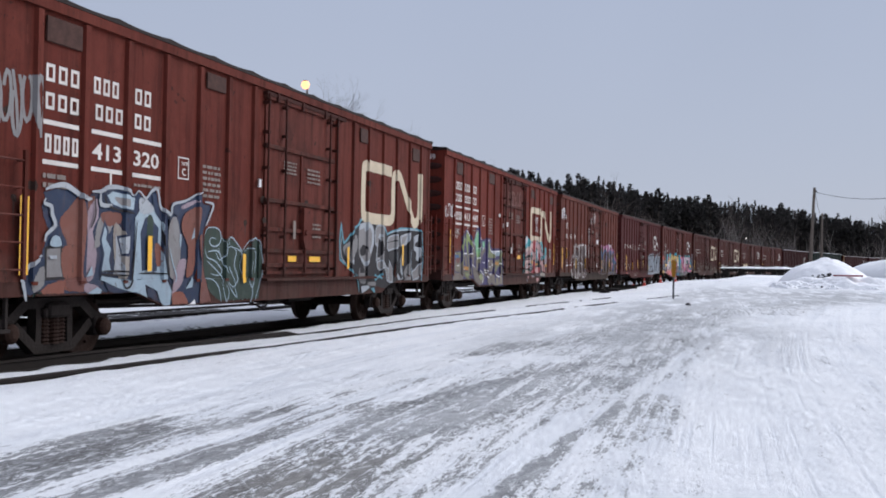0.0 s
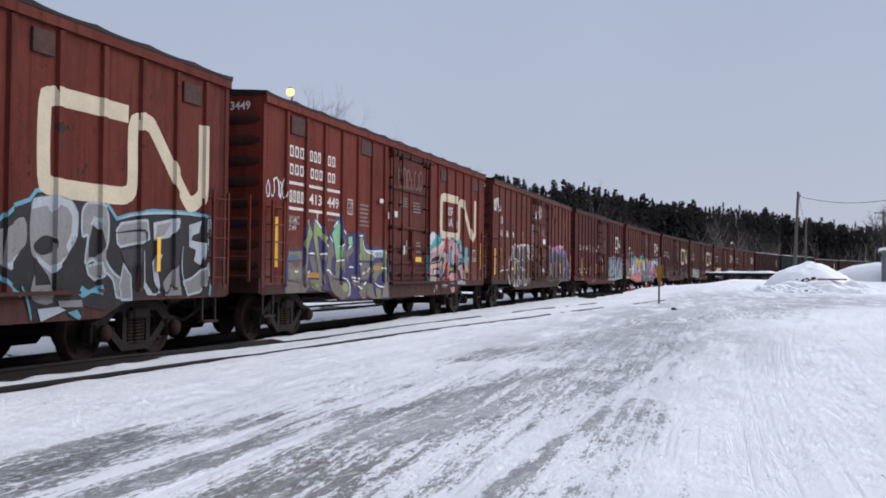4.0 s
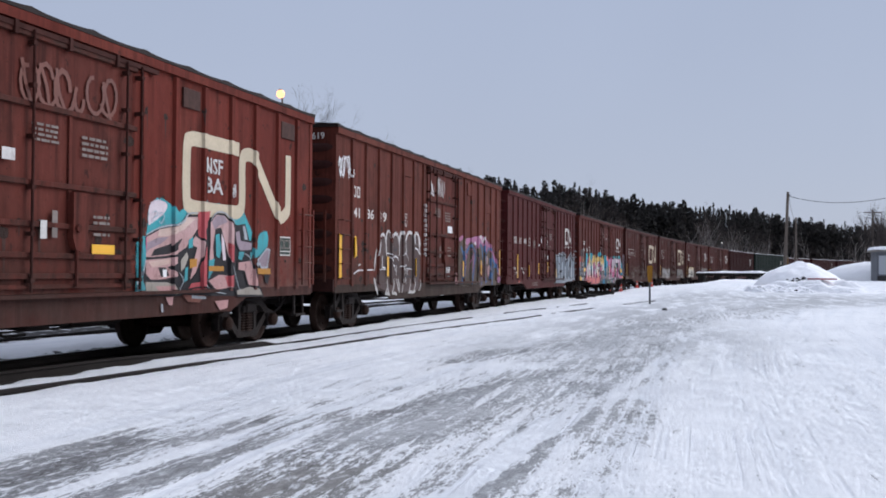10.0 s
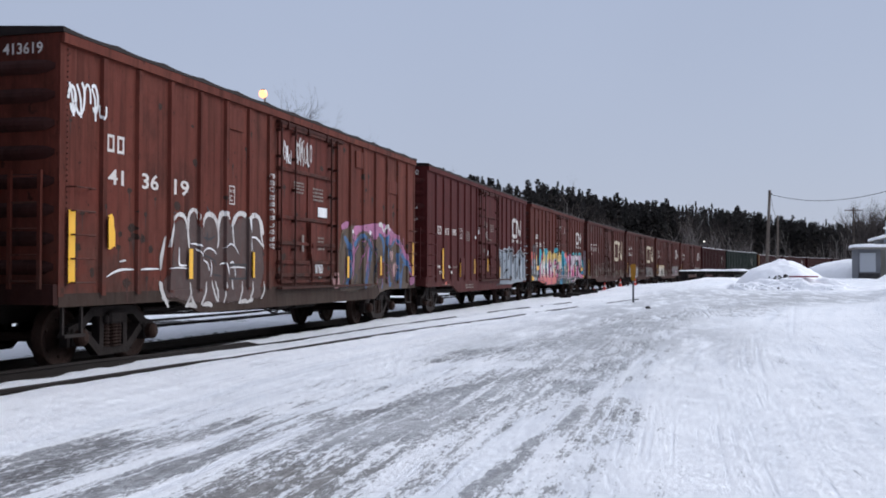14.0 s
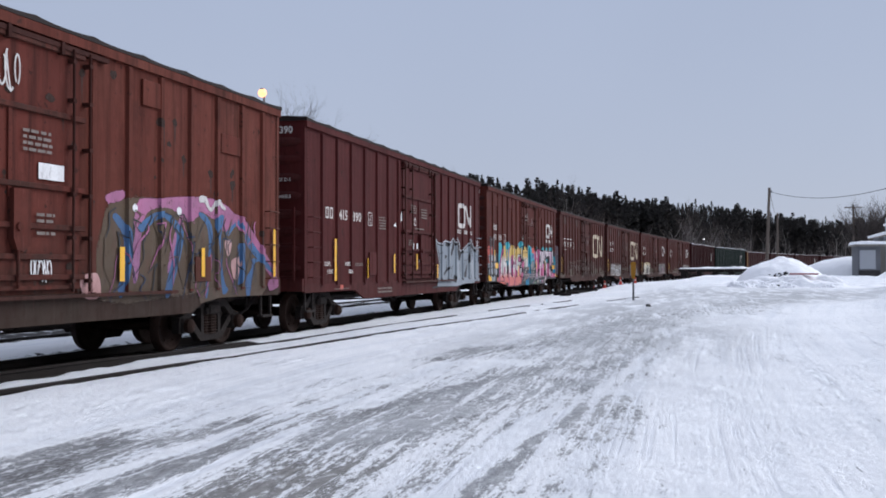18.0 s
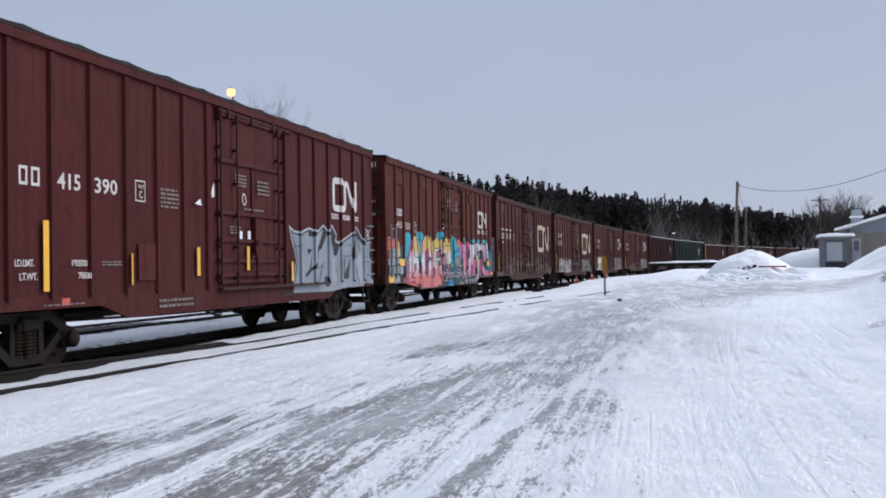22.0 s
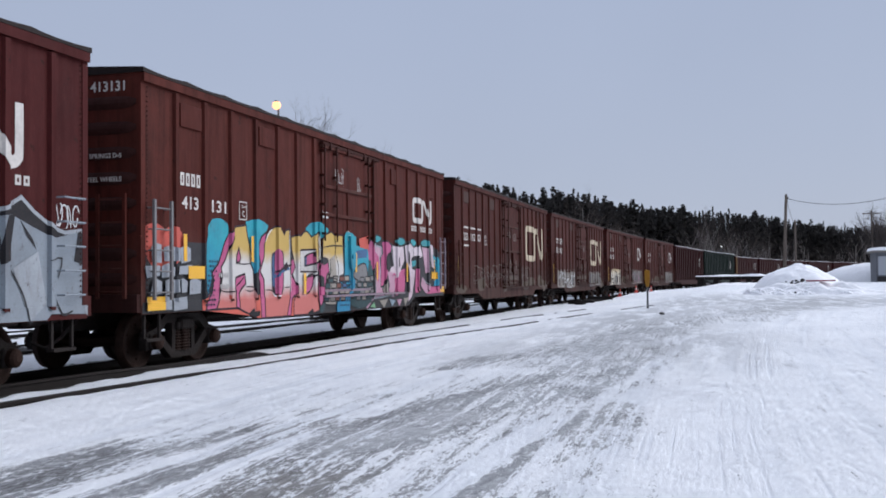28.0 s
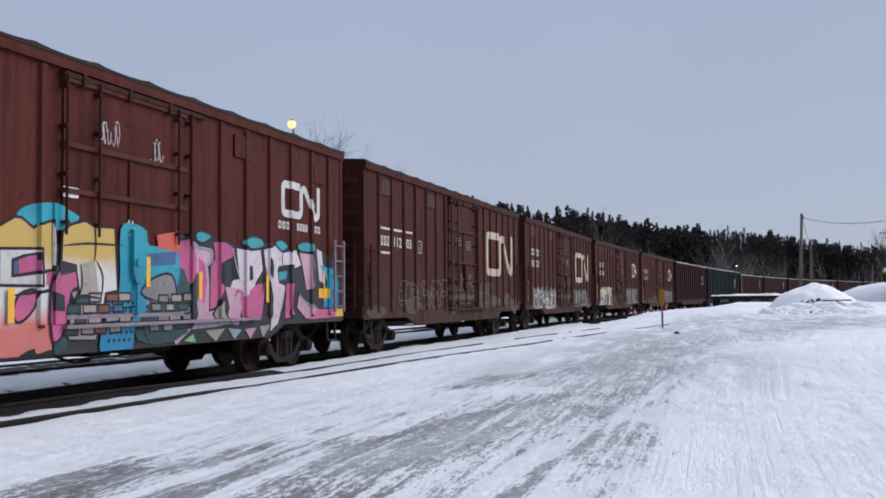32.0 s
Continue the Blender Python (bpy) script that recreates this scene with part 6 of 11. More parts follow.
    daub(g, GREY_SPRAY, 1, None, [(10.96, 2.13), (11.36, 2.19), (11.65, 2.15), (11.79, 2), (11.78, 1.71), (11.65, 1.53), (11.48, 1.35), (11.33, 1.25), (11.31, 0.89), (10.94, 0.94), (10.99, 1.22), (11.07, 1.31), (10.93, 1.49), (10.89, 1.77), (10.91, 1.96)], True)
    daub(g, LIGHT_GREY, 1, None, [(10.92, 2), (10.96, 2.13), (11.36, 2.19), (11.66, 2.14), (11.79, 2), (11.78, 1.71), (11.61, 1.5), (11.56, 1.58), (11.66, 1.75), (11.67, 1.96), (11.57, 2.06), (11.39, 2.08), (11.28, 1.97), (11.19, 2.06), (11.02, 2.02)])
    daub(g, BLACK_LINE, 1, None, [(10.98, 1.6), (11.16, 1.7), (11.35, 1.65), (11.32, 1.52), (11.12, 1.46), (10.98, 1.52)], True)
    daub(g, LIGHT_GREY, 1, None, [(10.98, 1.49), (11.26, 1.33), (11.59, 1.46), (11.49, 1.36), (11.3, 1.24), (11.07, 1.36)])
    daub(g, BLACK_LINE, 1, None, [(10.98, 1.44), (11.01, 1.1), (11.29, 1.11), (11.23, 1.22)])
    daub(g, GREY_SPRAY, 1, LIGHT_GREY, [(11.87, 2.02), (11.99, 2.14), (12.24, 2.14), (12.41, 2.02), (12.42, 1.66), (12.34, 1.47), (12.55, 1.25), (12.83, 1.12), (12.86, 0.95), (12.61, 0.93), (12.54, 1.16), (12.25, 1.32), (12.1, 1.42), (11.94, 1.38), (11.99, 1.72), (11.88, 1.72)], True)
    daub(g, BLACK_LINE, 1, None, [(12.01, 1.64), (12.08, 1.86), (12.23, 1.81), (12.32, 1.6), (12.16, 1.45), (12, 1.45)])
    daub(g, LIGHT_GREY, 1, None, [(12.03, 1.87), (12.11, 1.98), (12.24, 1.95), (12.2, 1.81), (12.11, 1.85)])
    daub(g, GREY_SPRAY, 1, LIGHT_GREY, [(11.97, 1.33), (12.24, 1.38), (12.3, 1.22), (12.14, 1.16), (12.01, 1.23)])
    daub(g, TEAL_LINE, 1, None, [(11.79, 0.98), (11.88, 1.09), (12.01, 1.03), (12.25, 1.1), (12.32, 0.96), (12.09, 1), (11.89, 0.93)])
    daub(g, GREY_SPRAY, 1, LIGHT_GREY, [(12.6, 1.82), (12.7, 1.91), (13.18, 1.98), (13.33, 1.98), (13.38, 1.73), (13.27, 1.69), (12.69, 1.6), (12.62, 1.65)])
    daub(g, LIGHT_GREY, 1, None, [(13.47, 1.96), (14.16, 2.07), (14.2, 2), (13.9, 1.76), (13.49, 1.71)])
    daub(g, GREY_SPRAY, 1, None, [(13.56, 1.93), (13.95, 1.99), (13.76, 1.79), (13.55, 1.76)])
    daub(g, DARK_GREY, 1, None, [(12.69, 1.55), (13.16, 1.6), (13.16, 1.41), (12.93, 1.3), (12.81, 1.37)])
    daub(g, GREY_SPRAY, 1, LIGHT_GREY, [(12.77, 1.36), (12.94, 1.2), (12.95, 0.89), (12.72, 0.89), (12.68, 1.08)])
    daub(g, LIGHT_GREY, 1, None, [(13.18, 1.56), (13.27, 1.56), (13.29, 1.12), (13.46, 0.96), (13.67, 0.96), (13.51, 1.12), (13.45, 1.4), (13.58, 1.53), (13.73, 1.51), (13.58, 1.31), (13.67, 1.07), (13.56, 0.93), (13.33, 0.94), (13.19, 1.12)])
    daub(g, GREY_SPRAY, 1, None, [(13.74, 1.12), (13.94, 1.27), (14.14, 1.4), (14.24, 0.92), (13.79, 0.92)])
    daub(g, LIGHT_GREY, 1, None, [(14.43, 1.97), (14.8, 2.05), (14.72, 1.86), (14.54, 1.82), (14.5, 1.74), (14.9, 1.71), (14.88, 1.51), (14.78, 1.37), (14.58, 1.43), (14.64, 1.6), (14.44, 1.64)])
    daub(g, GREY_SPRAY, 1, LIGHT_GREY, [(14.29, 1.12), (14.52, 1.17), (15.02, 1.39), (15.05, 1.19), (14.75, 0.96), (14.4, 0.92)])
    daub(g, MAUVE, 1, None, [(14.89, 2.06), (15.02, 2.1), (15.05, 1.94), (14.89, 1.87)])
    daub(g, LIGHT_GREY, 1, None, [(11.03, 0.82), (11.43, 0.84), (11.55, 0.79), (11.09, 0.67)])
    daub(g, GREY_SPRAY, 1, None, [(11.4, 0.91), (11.86, 0.91), (11.89, 0.82), (11.43, 0.83)])
    daub(g, TEAL_LINE, 1, None, [(11.59, 0.76), (11.77, 0.79), (11.86, 0.7), (11.8, 0.65)])
    daub(g, LIGHT_GREY, 1, None, [(12.62, 0.78), (12.86, 0.81), (13, 0.84), (12.72, 0.71)])
    lay("stroke", band(curve([(9.98, 1.85), (9.92, 1.66), (9.98, 1.42), (10.23, 1.29)], 3), 0.035, taper=True), LIGHT_GREY, g, "", COATS[g.name] + 0.0008, rise=0.000002)
    lay("stroke", band(curve([(12.65, 1.97), (13.18, 2.07), (14.15, 2.13), (14.75, 2.12)], 3), 0.04, taper=True), PALE_BLUE, g, "", COATS[g.name] + 0.0008, rise=0.000002)
    lay("stroke", band(curve([(14.27, 1.65), (14.24, 1.31), (14.34, 1.07)], 3), 0.03, taper=True), PALE_BLUE, g, "", COATS[g.name] + 0.0008, rise=0.000002)
    lay("stroke", band(curve([(14.94, 1.91), (15.01, 1.71), (14.9, 1.61)], 3), 0.025, taper=True), LIGHT_GREY, g, "", COATS[g.name] + 0.0008, rise=0.000002)
    lay("stroke", band(curve([(12.58, 1.78), (13.26, 1.84), (13.3, 1.67)], 3), 0.03, taper=True), BLACK_LINE, g, "", COATS[g.name] + 0.0008, rise=0.000002)
    lay("stroke", band(curve([(12.98, 1.39), (13.13, 1.3), (13.11, 0.94)], 3), 0.025, taper=True), BLACK_LINE, g, "", COATS[g.name] + 0.0008, rise=0.000002)
    lay("stroke", band(curve([(13.69, 1.07), (13.83, 0.95), (13.98, 1.12)], 3), 0.03, taper=True), BLACK_LINE, g, "", COATS[g.name] + 0.0008, rise=0.000002)
    lay("stroke", band(curve([(10.76, 1.1), (10.86, 0.9), (10.92, 0.7)], 3), 0.04, taper=True), TEAL_LINE, g, "", COATS[g.name] + 0.0008, rise=0.000002)
    return c


NOTES = (("NSF", 11.38, 2.87, 0.60), ("BA", 11.42, 2.56, 0.58), ("#4", 12.24, 2.53, 0.22))


def car_two():
    c = boxcar("brown steel boxcar with green, violet and pink graffiti", RED_BROWN, {"door_paint": DOOR_PAINT,
        "tape": [(0.48, 1.36, 2.25, 0.12)],
        "plates": [(1.08, 1.66, 3.82, 4.15), (4.62, 5.25, 3.84, 4.15), (10.70, 11.2, 3.80, 4.10), (14.15, 14.72, 3.78, 4.08)]}, WHEELS)
    heavy_lettering(c, "413449", random.Random(13))
    logo(c, 10.75, 14.6, 2.18, 3.48, 0.23)
    door_print(c, random.Random(14))
    rust_marks(c, 511, 46)
    end_number(c, "413449")
    lay_each("reflector", [rect(8.45, 8.95, 1.50, 1.66)], YELLOW, c, "yellow door tape", 0.02)
    lay_each("placard", [rect(6.22, 6.40, 2.52, 2.66), rect(6.7, 6.92, 2.58, 2.72), rect(5.75, 6.0, 2.85, 2.95), rect(7.38, 7.50, 1.70, 1.92)], WORN_WHITE, c, "small white card", 0.06)
    lay_words("stencil", text_polys("LD LMT", 1.04, 2.20, 0.09, 0.42) + text_polys("LT WT", 1.04, 2.04, 0.09, 0.36), WHITE, c, "white weight stencils")
    lay_words("scrawl", tag(0.1, 0.9, 2.6, 2.95, 31, 5, 0.03), WHITE_LINE, c, "", 0.006)
    lay_words("scrawl", tag(7.0, 8.9, 3.3, 3.85, 32, 6, 0.07), DIM_RED, c, "faded scrawl on the door", 0.02)
    for words, u, z, w in NOTES:
        lay_words("scrawl", text_polys(words, u, z, 0.25, w), WORN_WHITE, c, "thin white tag", 0.012)
    g = mural(c, VIOLET, "lime and violet spray-painted piece", [(0.84, 1.49), (0.96, 1.66), (1.02, 1.7), (1.69, 1.72), (1.72, 1.81), (1.68, 2.08), (1.79, 2.2), (1.91, 2.31), (2.05, 2.21), (2.15, 2.35), (2.33, 2.33), (2.62, 2.23), (2.77, 2.11), (2.89, 1.96), (3, 2.06), (3.18, 2.27), (3.32, 2.44), (3.56, 2.46), (3.68, 2.22), (3.83, 2.16), (3.96, 2.1), (4.52, 2.17), (5.03, 2.15), (5.03, 1.95), (5.24, 1.86), (6.1, 1.89), (6.31, 1.77), (6.53, 1.51), (6.65, 1.02), (6.6, 0.43), (5.18, 0.45), (3.85, 0.52), (3.25, 0.58), (2.97, 0.75), (1.83, 0.83), (0.85, 0.86), (0.79, 1.23)], None, fuzz=0.06)
    daub(g, OLIVE, 1, None, [(1.04, 1.64), (1.67, 1.66), (1.68, 1.51), (1.02, 1.48)])
    daub(g, DIM_BLUE, 1, None, [(1.08, 1.58), (1.47, 1.58), (1.56, 1.51), (1.15, 1.5)])
    daub(g, BUFF, 1, None, [(1.02, 1.44), (1.65, 1.47), (1.7, 1.22), (1.66, 1.08), (0.99, 1.14)])
    daub(g, DIM_RED, 1, None, [(1.17, 1.46), (1.63, 1.51), (1.54, 1.37), (1.36, 1.35)])
    daub(g, LIME_FADE, 1, None, [(1.03, 1.32), (1.68, 1.35), (1.68, 1.17), (1.16, 1.14)])
    daub(g, BUFF, 1, None, [(0.91, 1.1), (1.82, 1.06), (1.94, 0.99), (1.83, 0.85), (0.95, 0.87)])
    daub(g, LIME_FADE, 1, VIOLET, [(1.93, 2.27), (2.17, 2.01), (2.04, 1.84), (1.87, 1.55), (1.82, 1.28), (1.78, 0.99), (1.69, 1), (1.7, 1.31), (1.78, 1.58), (1.71, 1.8), (1.83, 2.09)])
    daub(g, BUFF, 1, None, [(1.77, 1.3), (1.96, 1.27), (1.99, 0.97), (1.73, 0.91), (1.66, 1.05)])
    daub(g, LIME_FADE, 1, VIOLET, [(2.21, 2.28), (2.48, 2.19), (2.57, 2.12), (2.75, 1.92), (2.94, 1.78), (2.92, 1.63), (2.75, 1.76), (2.59, 1.89), (2.45, 1.96), (2.38, 1.96), (2.49, 1.6), (2.66, 1.22), (2.75, 0.95), (2.51, 0.98), (2.42, 1.3), (2.29, 1.67), (2.17, 1.93), (2.18, 2.11)])
    daub(g, BUFF, 1, VIOLET, [(1.96, 1.59), (2.24, 1.6), (2.34, 1.45), (2.43, 1.13), (2.15, 1.28), (2.07, 1.41)])
    daub(g, BUFF, 1, None, [(2.49, 1.62), (2.83, 1.64), (2.92, 1.56), (2.76, 1.45), (2.6, 1.53)])
    daub(g, OLIVE, 1, None, [(2.03, 1.12), (2.48, 1.12), (2.56, 0.89), (2.97, 0.8), (2.09, 0.96)])
    daub(g, LIME, 1, None, [(2.13, 1.08), (2.43, 1.07), (2.46, 0.92), (2.18, 0.97)], True, 0.08)
    daub(g, BUFF, 1, VIOLET, [(2.99, 1.99), (3.16, 1.84), (3.25, 1.62), (3.11, 1.52), (3.09, 1.28), (2.98, 1.14), (2.79, 1.3), (2.89, 1.52), (2.86, 1.73)])
    daub(g, MINT_FADE, 1, VIOLET, [(3.07, 2.04), (3.41, 2.32), (3.55, 2.28), (3.55, 1.87), (3.66, 1.84), (3.57, 1.55), (3.4, 1.4), (3.28, 1.6), (3.22, 1.84)])
    daub(g, LIME_FADE, 1, None, [(3.28, 1.46), (3.7, 1.52), (3.67, 1.37), (3.55, 1.3), (3.5, 1.17), (3.32, 1.17)])
    daub(g, BUFF, 1, VIOLET, [(3.71, 2.11), (3.88, 1.93), (3.85, 1.63), (3.83, 1.24), (3.61, 1.22), (3.66, 1.55), (3.78, 1.85)])
    daub(g, MINT, 1, VIOLET, [(3.96, 2.02), (4.21, 2.05), (4.25, 1.85), (4.01, 1.81)])
    daub(g, BUFF, 1, None, [(3.84, 1.68), (4.22, 1.85), (4.32, 1.73), (4, 1.59), (3.95, 1.37)])
    daub(g, BUFF, 1, None, [(2.93, 1.28), (3.47, 1.17), (3.56, 1.06), (4.11, 1), (4.18, 0.8), (3.69, 0.69), (3.22, 0.82), (3.02, 0.99)])
    daub(g, LIME, 1, None, [(3.59, 0.99), (3.8, 1.1), (4.02, 1), (3.99, 0.83), (3.71, 0.84)], True, 0.08)
    daub(g, BUFF, 1, None, [(4.14, 1.22), (4.57, 1.17), (4.68, 0.99), (4.31, 0.94)])
    daub(g, LIME_FADE, 1, VIOLET, [(4.53, 2.01), (4.82, 2.06), (4.86, 1.85), (5, 1.72), (5.48, 1.64), (5.56, 1.51), (4.66, 1.51), (4.52, 1.74)])
    daub(g, BUFF, 1, VIOLET, [(4.66, 1.5), (5.23, 1.49), (5.38, 1.31), (5.17, 1.09), (4.74, 1.09)])
    daub(g, PALE_BLUE, 1, None, [(5.07, 1.74), (6.15, 1.75), (6.19, 1.61), (5.6, 1.6), (5.3, 1.65)])
    daub(g, LIME_FADE, 1, VIOLET, [(6.14, 1.82), (6.34, 1.6), (6.45, 1.21), (6.56, 0.53), (6.02, 0.57), (6.17, 1.02), (6.11, 1.5)])
    daub(g, OLIVE, 1, None, [(5.56, 1.47), (6.19, 1.5), (6.16, 1.31), (5.88, 1.21), (5.61, 1.03), (5.39, 1.05)])
    daub(g, BUFF, 1, None, [(4.74, 1.04), (5.43, 1.01), (5.55, 0.77), (5.94, 0.51), (5.03, 0.77), (4.93, 0.6), (4.58, 0.82)])
    daub(g, LIME_FADE, 1, None, [(5.62, 0.92), (6.01, 0.89), (6.02, 0.55), (5.74, 0.62)])
    daub(g, VIOLET, 1, None, [(5.58, 1.03), (5.94, 1.25), (6.21, 0.93)])
    daub(g, BLACK_LINE, 1, None, [(3.52, 1.95), (3.59, 1.94), (3.6, 1.84), (3.51, 1.8)])
    daub(g, AMBER, 1, None, [(1.93, 1.27), (2.45, 1.25), (2.45, 1.15), (1.94, 1.16)])
    daub(g, AMBER, 1, None, [(5.41, 1.42), (5.97, 1.41), (5.98, 1.31), (5.42, 1.32)])
    lay("stroke", band(curve([(1.85, 2.03), (1.89, 2.17), (1.93, 2.27)], 3), 0.035, taper=True), WHITE_LINE, g, "", COATS[g.name] + 0.0008, rise=0.000002)
    lay("stroke", band(curve([(2.2, 2.28), (2.35, 2.23), (2.54, 2.13)], 3), 0.035, taper=True), WHITE_LINE, g, "", COATS[g.name] + 0.0008, rise=0.000002)
    lay("stroke", band(curve([(2.69, 1.99), (2.75, 1.93), (2.81, 1.87)], 3), 0.035, taper=True), WHITE_LINE, g, "", COATS[g.name] + 0.0008, rise=0.000002)
    lay("stroke", band(curve([(2.83, 1.83), (2.91, 1.77)], 3), 0.035, taper=True), WHITE_LINE, g, "", COATS[g.name] + 0.0008, rise=0.000002)
    lay("stroke", band(curve([(2.98, 1.99), (3.05, 1.93), (3.13, 1.87)], 3), 0.035, taper=True), WHITE_LINE, g, "", COATS[g.name] + 0.0008, rise=0.000002)
    lay("stroke", band(curve([(3.15, 2.16), (3.29, 2.26), (3.42, 2.33)], 3), 0.035, taper=True), WHITE_LINE, g, "", COATS[g.name] + 0.0008, rise=0.000002)
    lay("stroke", band(curve([(1.95, 1.62), (2.09, 1.63), (2.24, 1.62)], 3), 0.035, taper=True), WHITE_LINE, g, "", COATS[g.name] + 0.0008, rise=0.000002)
    lay("stroke", band(curve([(2.49, 1.62), (2.65, 1.63), (2.82, 1.63)], 3), 0.035, taper=True), WHITE_LINE, g, "", COATS[g.name] + 0.0008, rise=0.000002)
    lay("stroke", band(curve([(2.82, 1.31), (2.95, 1.3), (3.09, 1.22)], 3), 0.035, taper=True), WHITE_LINE, g, "", COATS[g.name] + 0.0008, rise=0.000002)
    lay("stroke", band(curve([(1.8, 1.17), (1.89, 1.22), (1.99, 1.3)], 3), 0.035, taper=True), WHITE_LINE, g, "", COATS[g.name] + 0.0008, rise=0.000002)
    lay("stroke", band(curve([(3.42, 1.8), (3.54, 1.81), (3.67, 1.86)], 3), 0.035, taper=True), WHITE_LINE, g, "", COATS[g.name] + 0.0008, rise=0.000002)
    lay("stroke", band(curve([(3.31, 1.49), (3.52, 1.51), (3.69, 1.54)], 3), 0.035, taper=True), WHITE_LINE, g, "", COATS[g.name] + 0.0008, rise=0.000002)
    lay("stroke", band(curve([(4.01, 1.37), (4.14, 1.38), (4.26, 1.37)], 3), 0.035, taper=True), WHITE_LINE, g, "", COATS[g.name] + 0.0008, rise=0.000002)
    lay("stroke", band(curve([(3.97, 1.75), (4.04, 1.8), (4.15, 1.83)], 3), 0.035, taper=True), WHITE_LINE, g, "", COATS[g.name] + 0.0008, rise=0.000002)
    lay("stroke", band(curve([(3.72, 2.15), (3.83, 2.07)], 3), 0.035, taper=True), WHITE_LINE, g, "", COATS[g.name] + 0.0008, rise=0.000002)
    lay("stroke", band(curve([(4.58, 2.05), (4.82, 2.07)], 3), 0.035, taper=True), WHITE_LINE, g, "", COATS[g.name] + 0.0008, rise=0.000002)
    lay("stroke", band(curve([(4.84, 1.98), (4.89, 1.82), (5.11, 1.71), (5.52, 1.66), (5.62, 1.58)], 3), 0.035, taper=True), WHITE_LINE, g, "", COATS[g.name] + 0.0008, rise=0.000002)
    lay("stroke", band(curve([(5.04, 1.75), (5.52, 1.74), (6.15, 1.75), (6.34, 1.6)], 3), 0.035, taper=True), WHITE_LINE, g, "", COATS[g.name] + 0.0008, rise=0.000002)
    lay("stroke", band(curve([(5.58, 1.03), (5.85, 0.95), (6.17, 0.93)], 3), 0.035, taper=True), WHITE_LINE, g, "", COATS[g.name] + 0.0008, rise=0.000002)
    lay("stroke", band(curve([(6, 1.37), (6.32, 1.35)], 3), 0.035, taper=True), WHITE_LINE, g, "", COATS[g.name] + 0.0008, rise=0.000002)
    lay("stroke", band(curve([(4.54, 0.97), (4.78, 0.9)], 3), 0.035, taper=True), WHITE_LINE, g, "", COATS[g.name] + 0.0008, rise=0.000002)
    lay("stroke", band(curve([(4.85, 0.99), (5.04, 1.05)], 3), 0.035, taper=True), WHITE_LINE, g, "", COATS[g.name] + 0.0008, rise=0.000002)
    lay("stroke", band(curve([(3.65, 1.15), (3.89, 1.12), (4.05, 1.01), (4.05, 0.84), (3.96, 0.75)], 3), 0.035, taper=True), WHITE_LINE, g, "", COATS[g.name] + 0.0008, rise=0.000002)
    lay("stroke", band(curve([(1.48, 1.29), (1.39, 1.27), (1.32, 1.29)], 3), 0.035, taper=True), WHITE_LINE, g, "", COATS[g.name] + 0.0008, rise=0.000002)
    lay("stroke", band(curve([(0.96, 1.63), (1.02, 1.58)], 3), 0.035, taper=True), WHITE_LINE, g, "", COATS[g.name] + 0.0008, rise=0.000002)
    lay("stroke", band(curve([(4.17, 1.15), (4.44, 1.14), (4.6, 1.1)], 3), 0.035, taper=True), WHITE_LINE, g, "", COATS[g.name] + 0.0008, rise=0.000002)
    lay("stroke", band(curve([(4.27, 1.09), (4.47, 1.06)], 3), 0.035, taper=True), WHITE_LINE, g, "", COATS[g.name] + 0.0008, rise=0.000002)
    lay("stroke", band(curve([(4.63, 1.46), (4.77, 1.43)], 3), 0.035, taper=True), WHITE_LINE, g, "", COATS[g.name] + 0.0008, rise=0.000002)
    lay("stroke", band(curve([(5.27, 1.38), (5.12, 1.27)], 3), 0.035, taper=True), WHITE_LINE, g, "", COATS[g.name] + 0.0008, rise=0.000002)
    lay("stroke", band(curve([(4.81, 1.22), (4.95, 1.27)], 3), 0.035, taper=True), WHITE_LINE, g, "", COATS[g.name] + 0.0008, rise=0.000002)
    lay("stroke", band(curve([(2.9, 1.17), (2.99, 0.99), (3.13, 0.86)], 3), 0.025, taper=True), BLACK_LINE, g, "", COATS[g.name] + 0.0008, rise=0.000002)
    lay("stroke", band(curve([(3.1, 1.14), (3.53, 1.11), (3.83, 1.09)], 3), 0.025, taper=True), BLACK_LINE, g, "", COATS[g.name] + 0.0008, rise=0.000002)
    lay("stroke", band(curve([(4.83, 1.68), (4.85, 1.52)], 3), 0.025, taper=True), BLACK_LINE, g, "", COATS[g.name] + 0.0008, rise=0.000002)
    lay("stroke", band(curve([(5.04, 1.66), (5.06, 1.52)], 3), 0.025, taper=True), BLACK_LINE, g, "", COATS[g.name] + 0.0008, rise=0.000002)
    lay("stroke", band(curve([(5.9, 1.78), (5.93, 1.59)], 3), 0.025, taper=True), BLACK_LINE, g, "", COATS[g.name] + 0.0008, rise=0.000002)
    lay("stroke", band(curve([(4.91, 1.31), (5.05, 1.34), (5.02, 1.23)], 3), 0.025, taper=True), BLACK_LINE, g, "", COATS[g.name] + 0.0008, rise=0.000002)
    lay("stroke", band(curve([(5.75, 1.74), (5.73, 1.59)], 3), 0.025, taper=True), BLACK_LINE, g, "", COATS[g.name] + 0.0008, rise=0.000002)
    lay("stroke", band(curve([(5.03, 0.97), (5.07, 0.68)], 3), 0.025, taper=True), BLACK_LINE, g, "", COATS[g.name] + 0.0008, rise=0.000002)
    lay("stroke", band(curve([(1.82, 1.08), (1.82, 0.96)], 3), 0.025, taper=True), BLACK_LINE, g, "", COATS[g.name] + 0.0008, rise=0.000002)
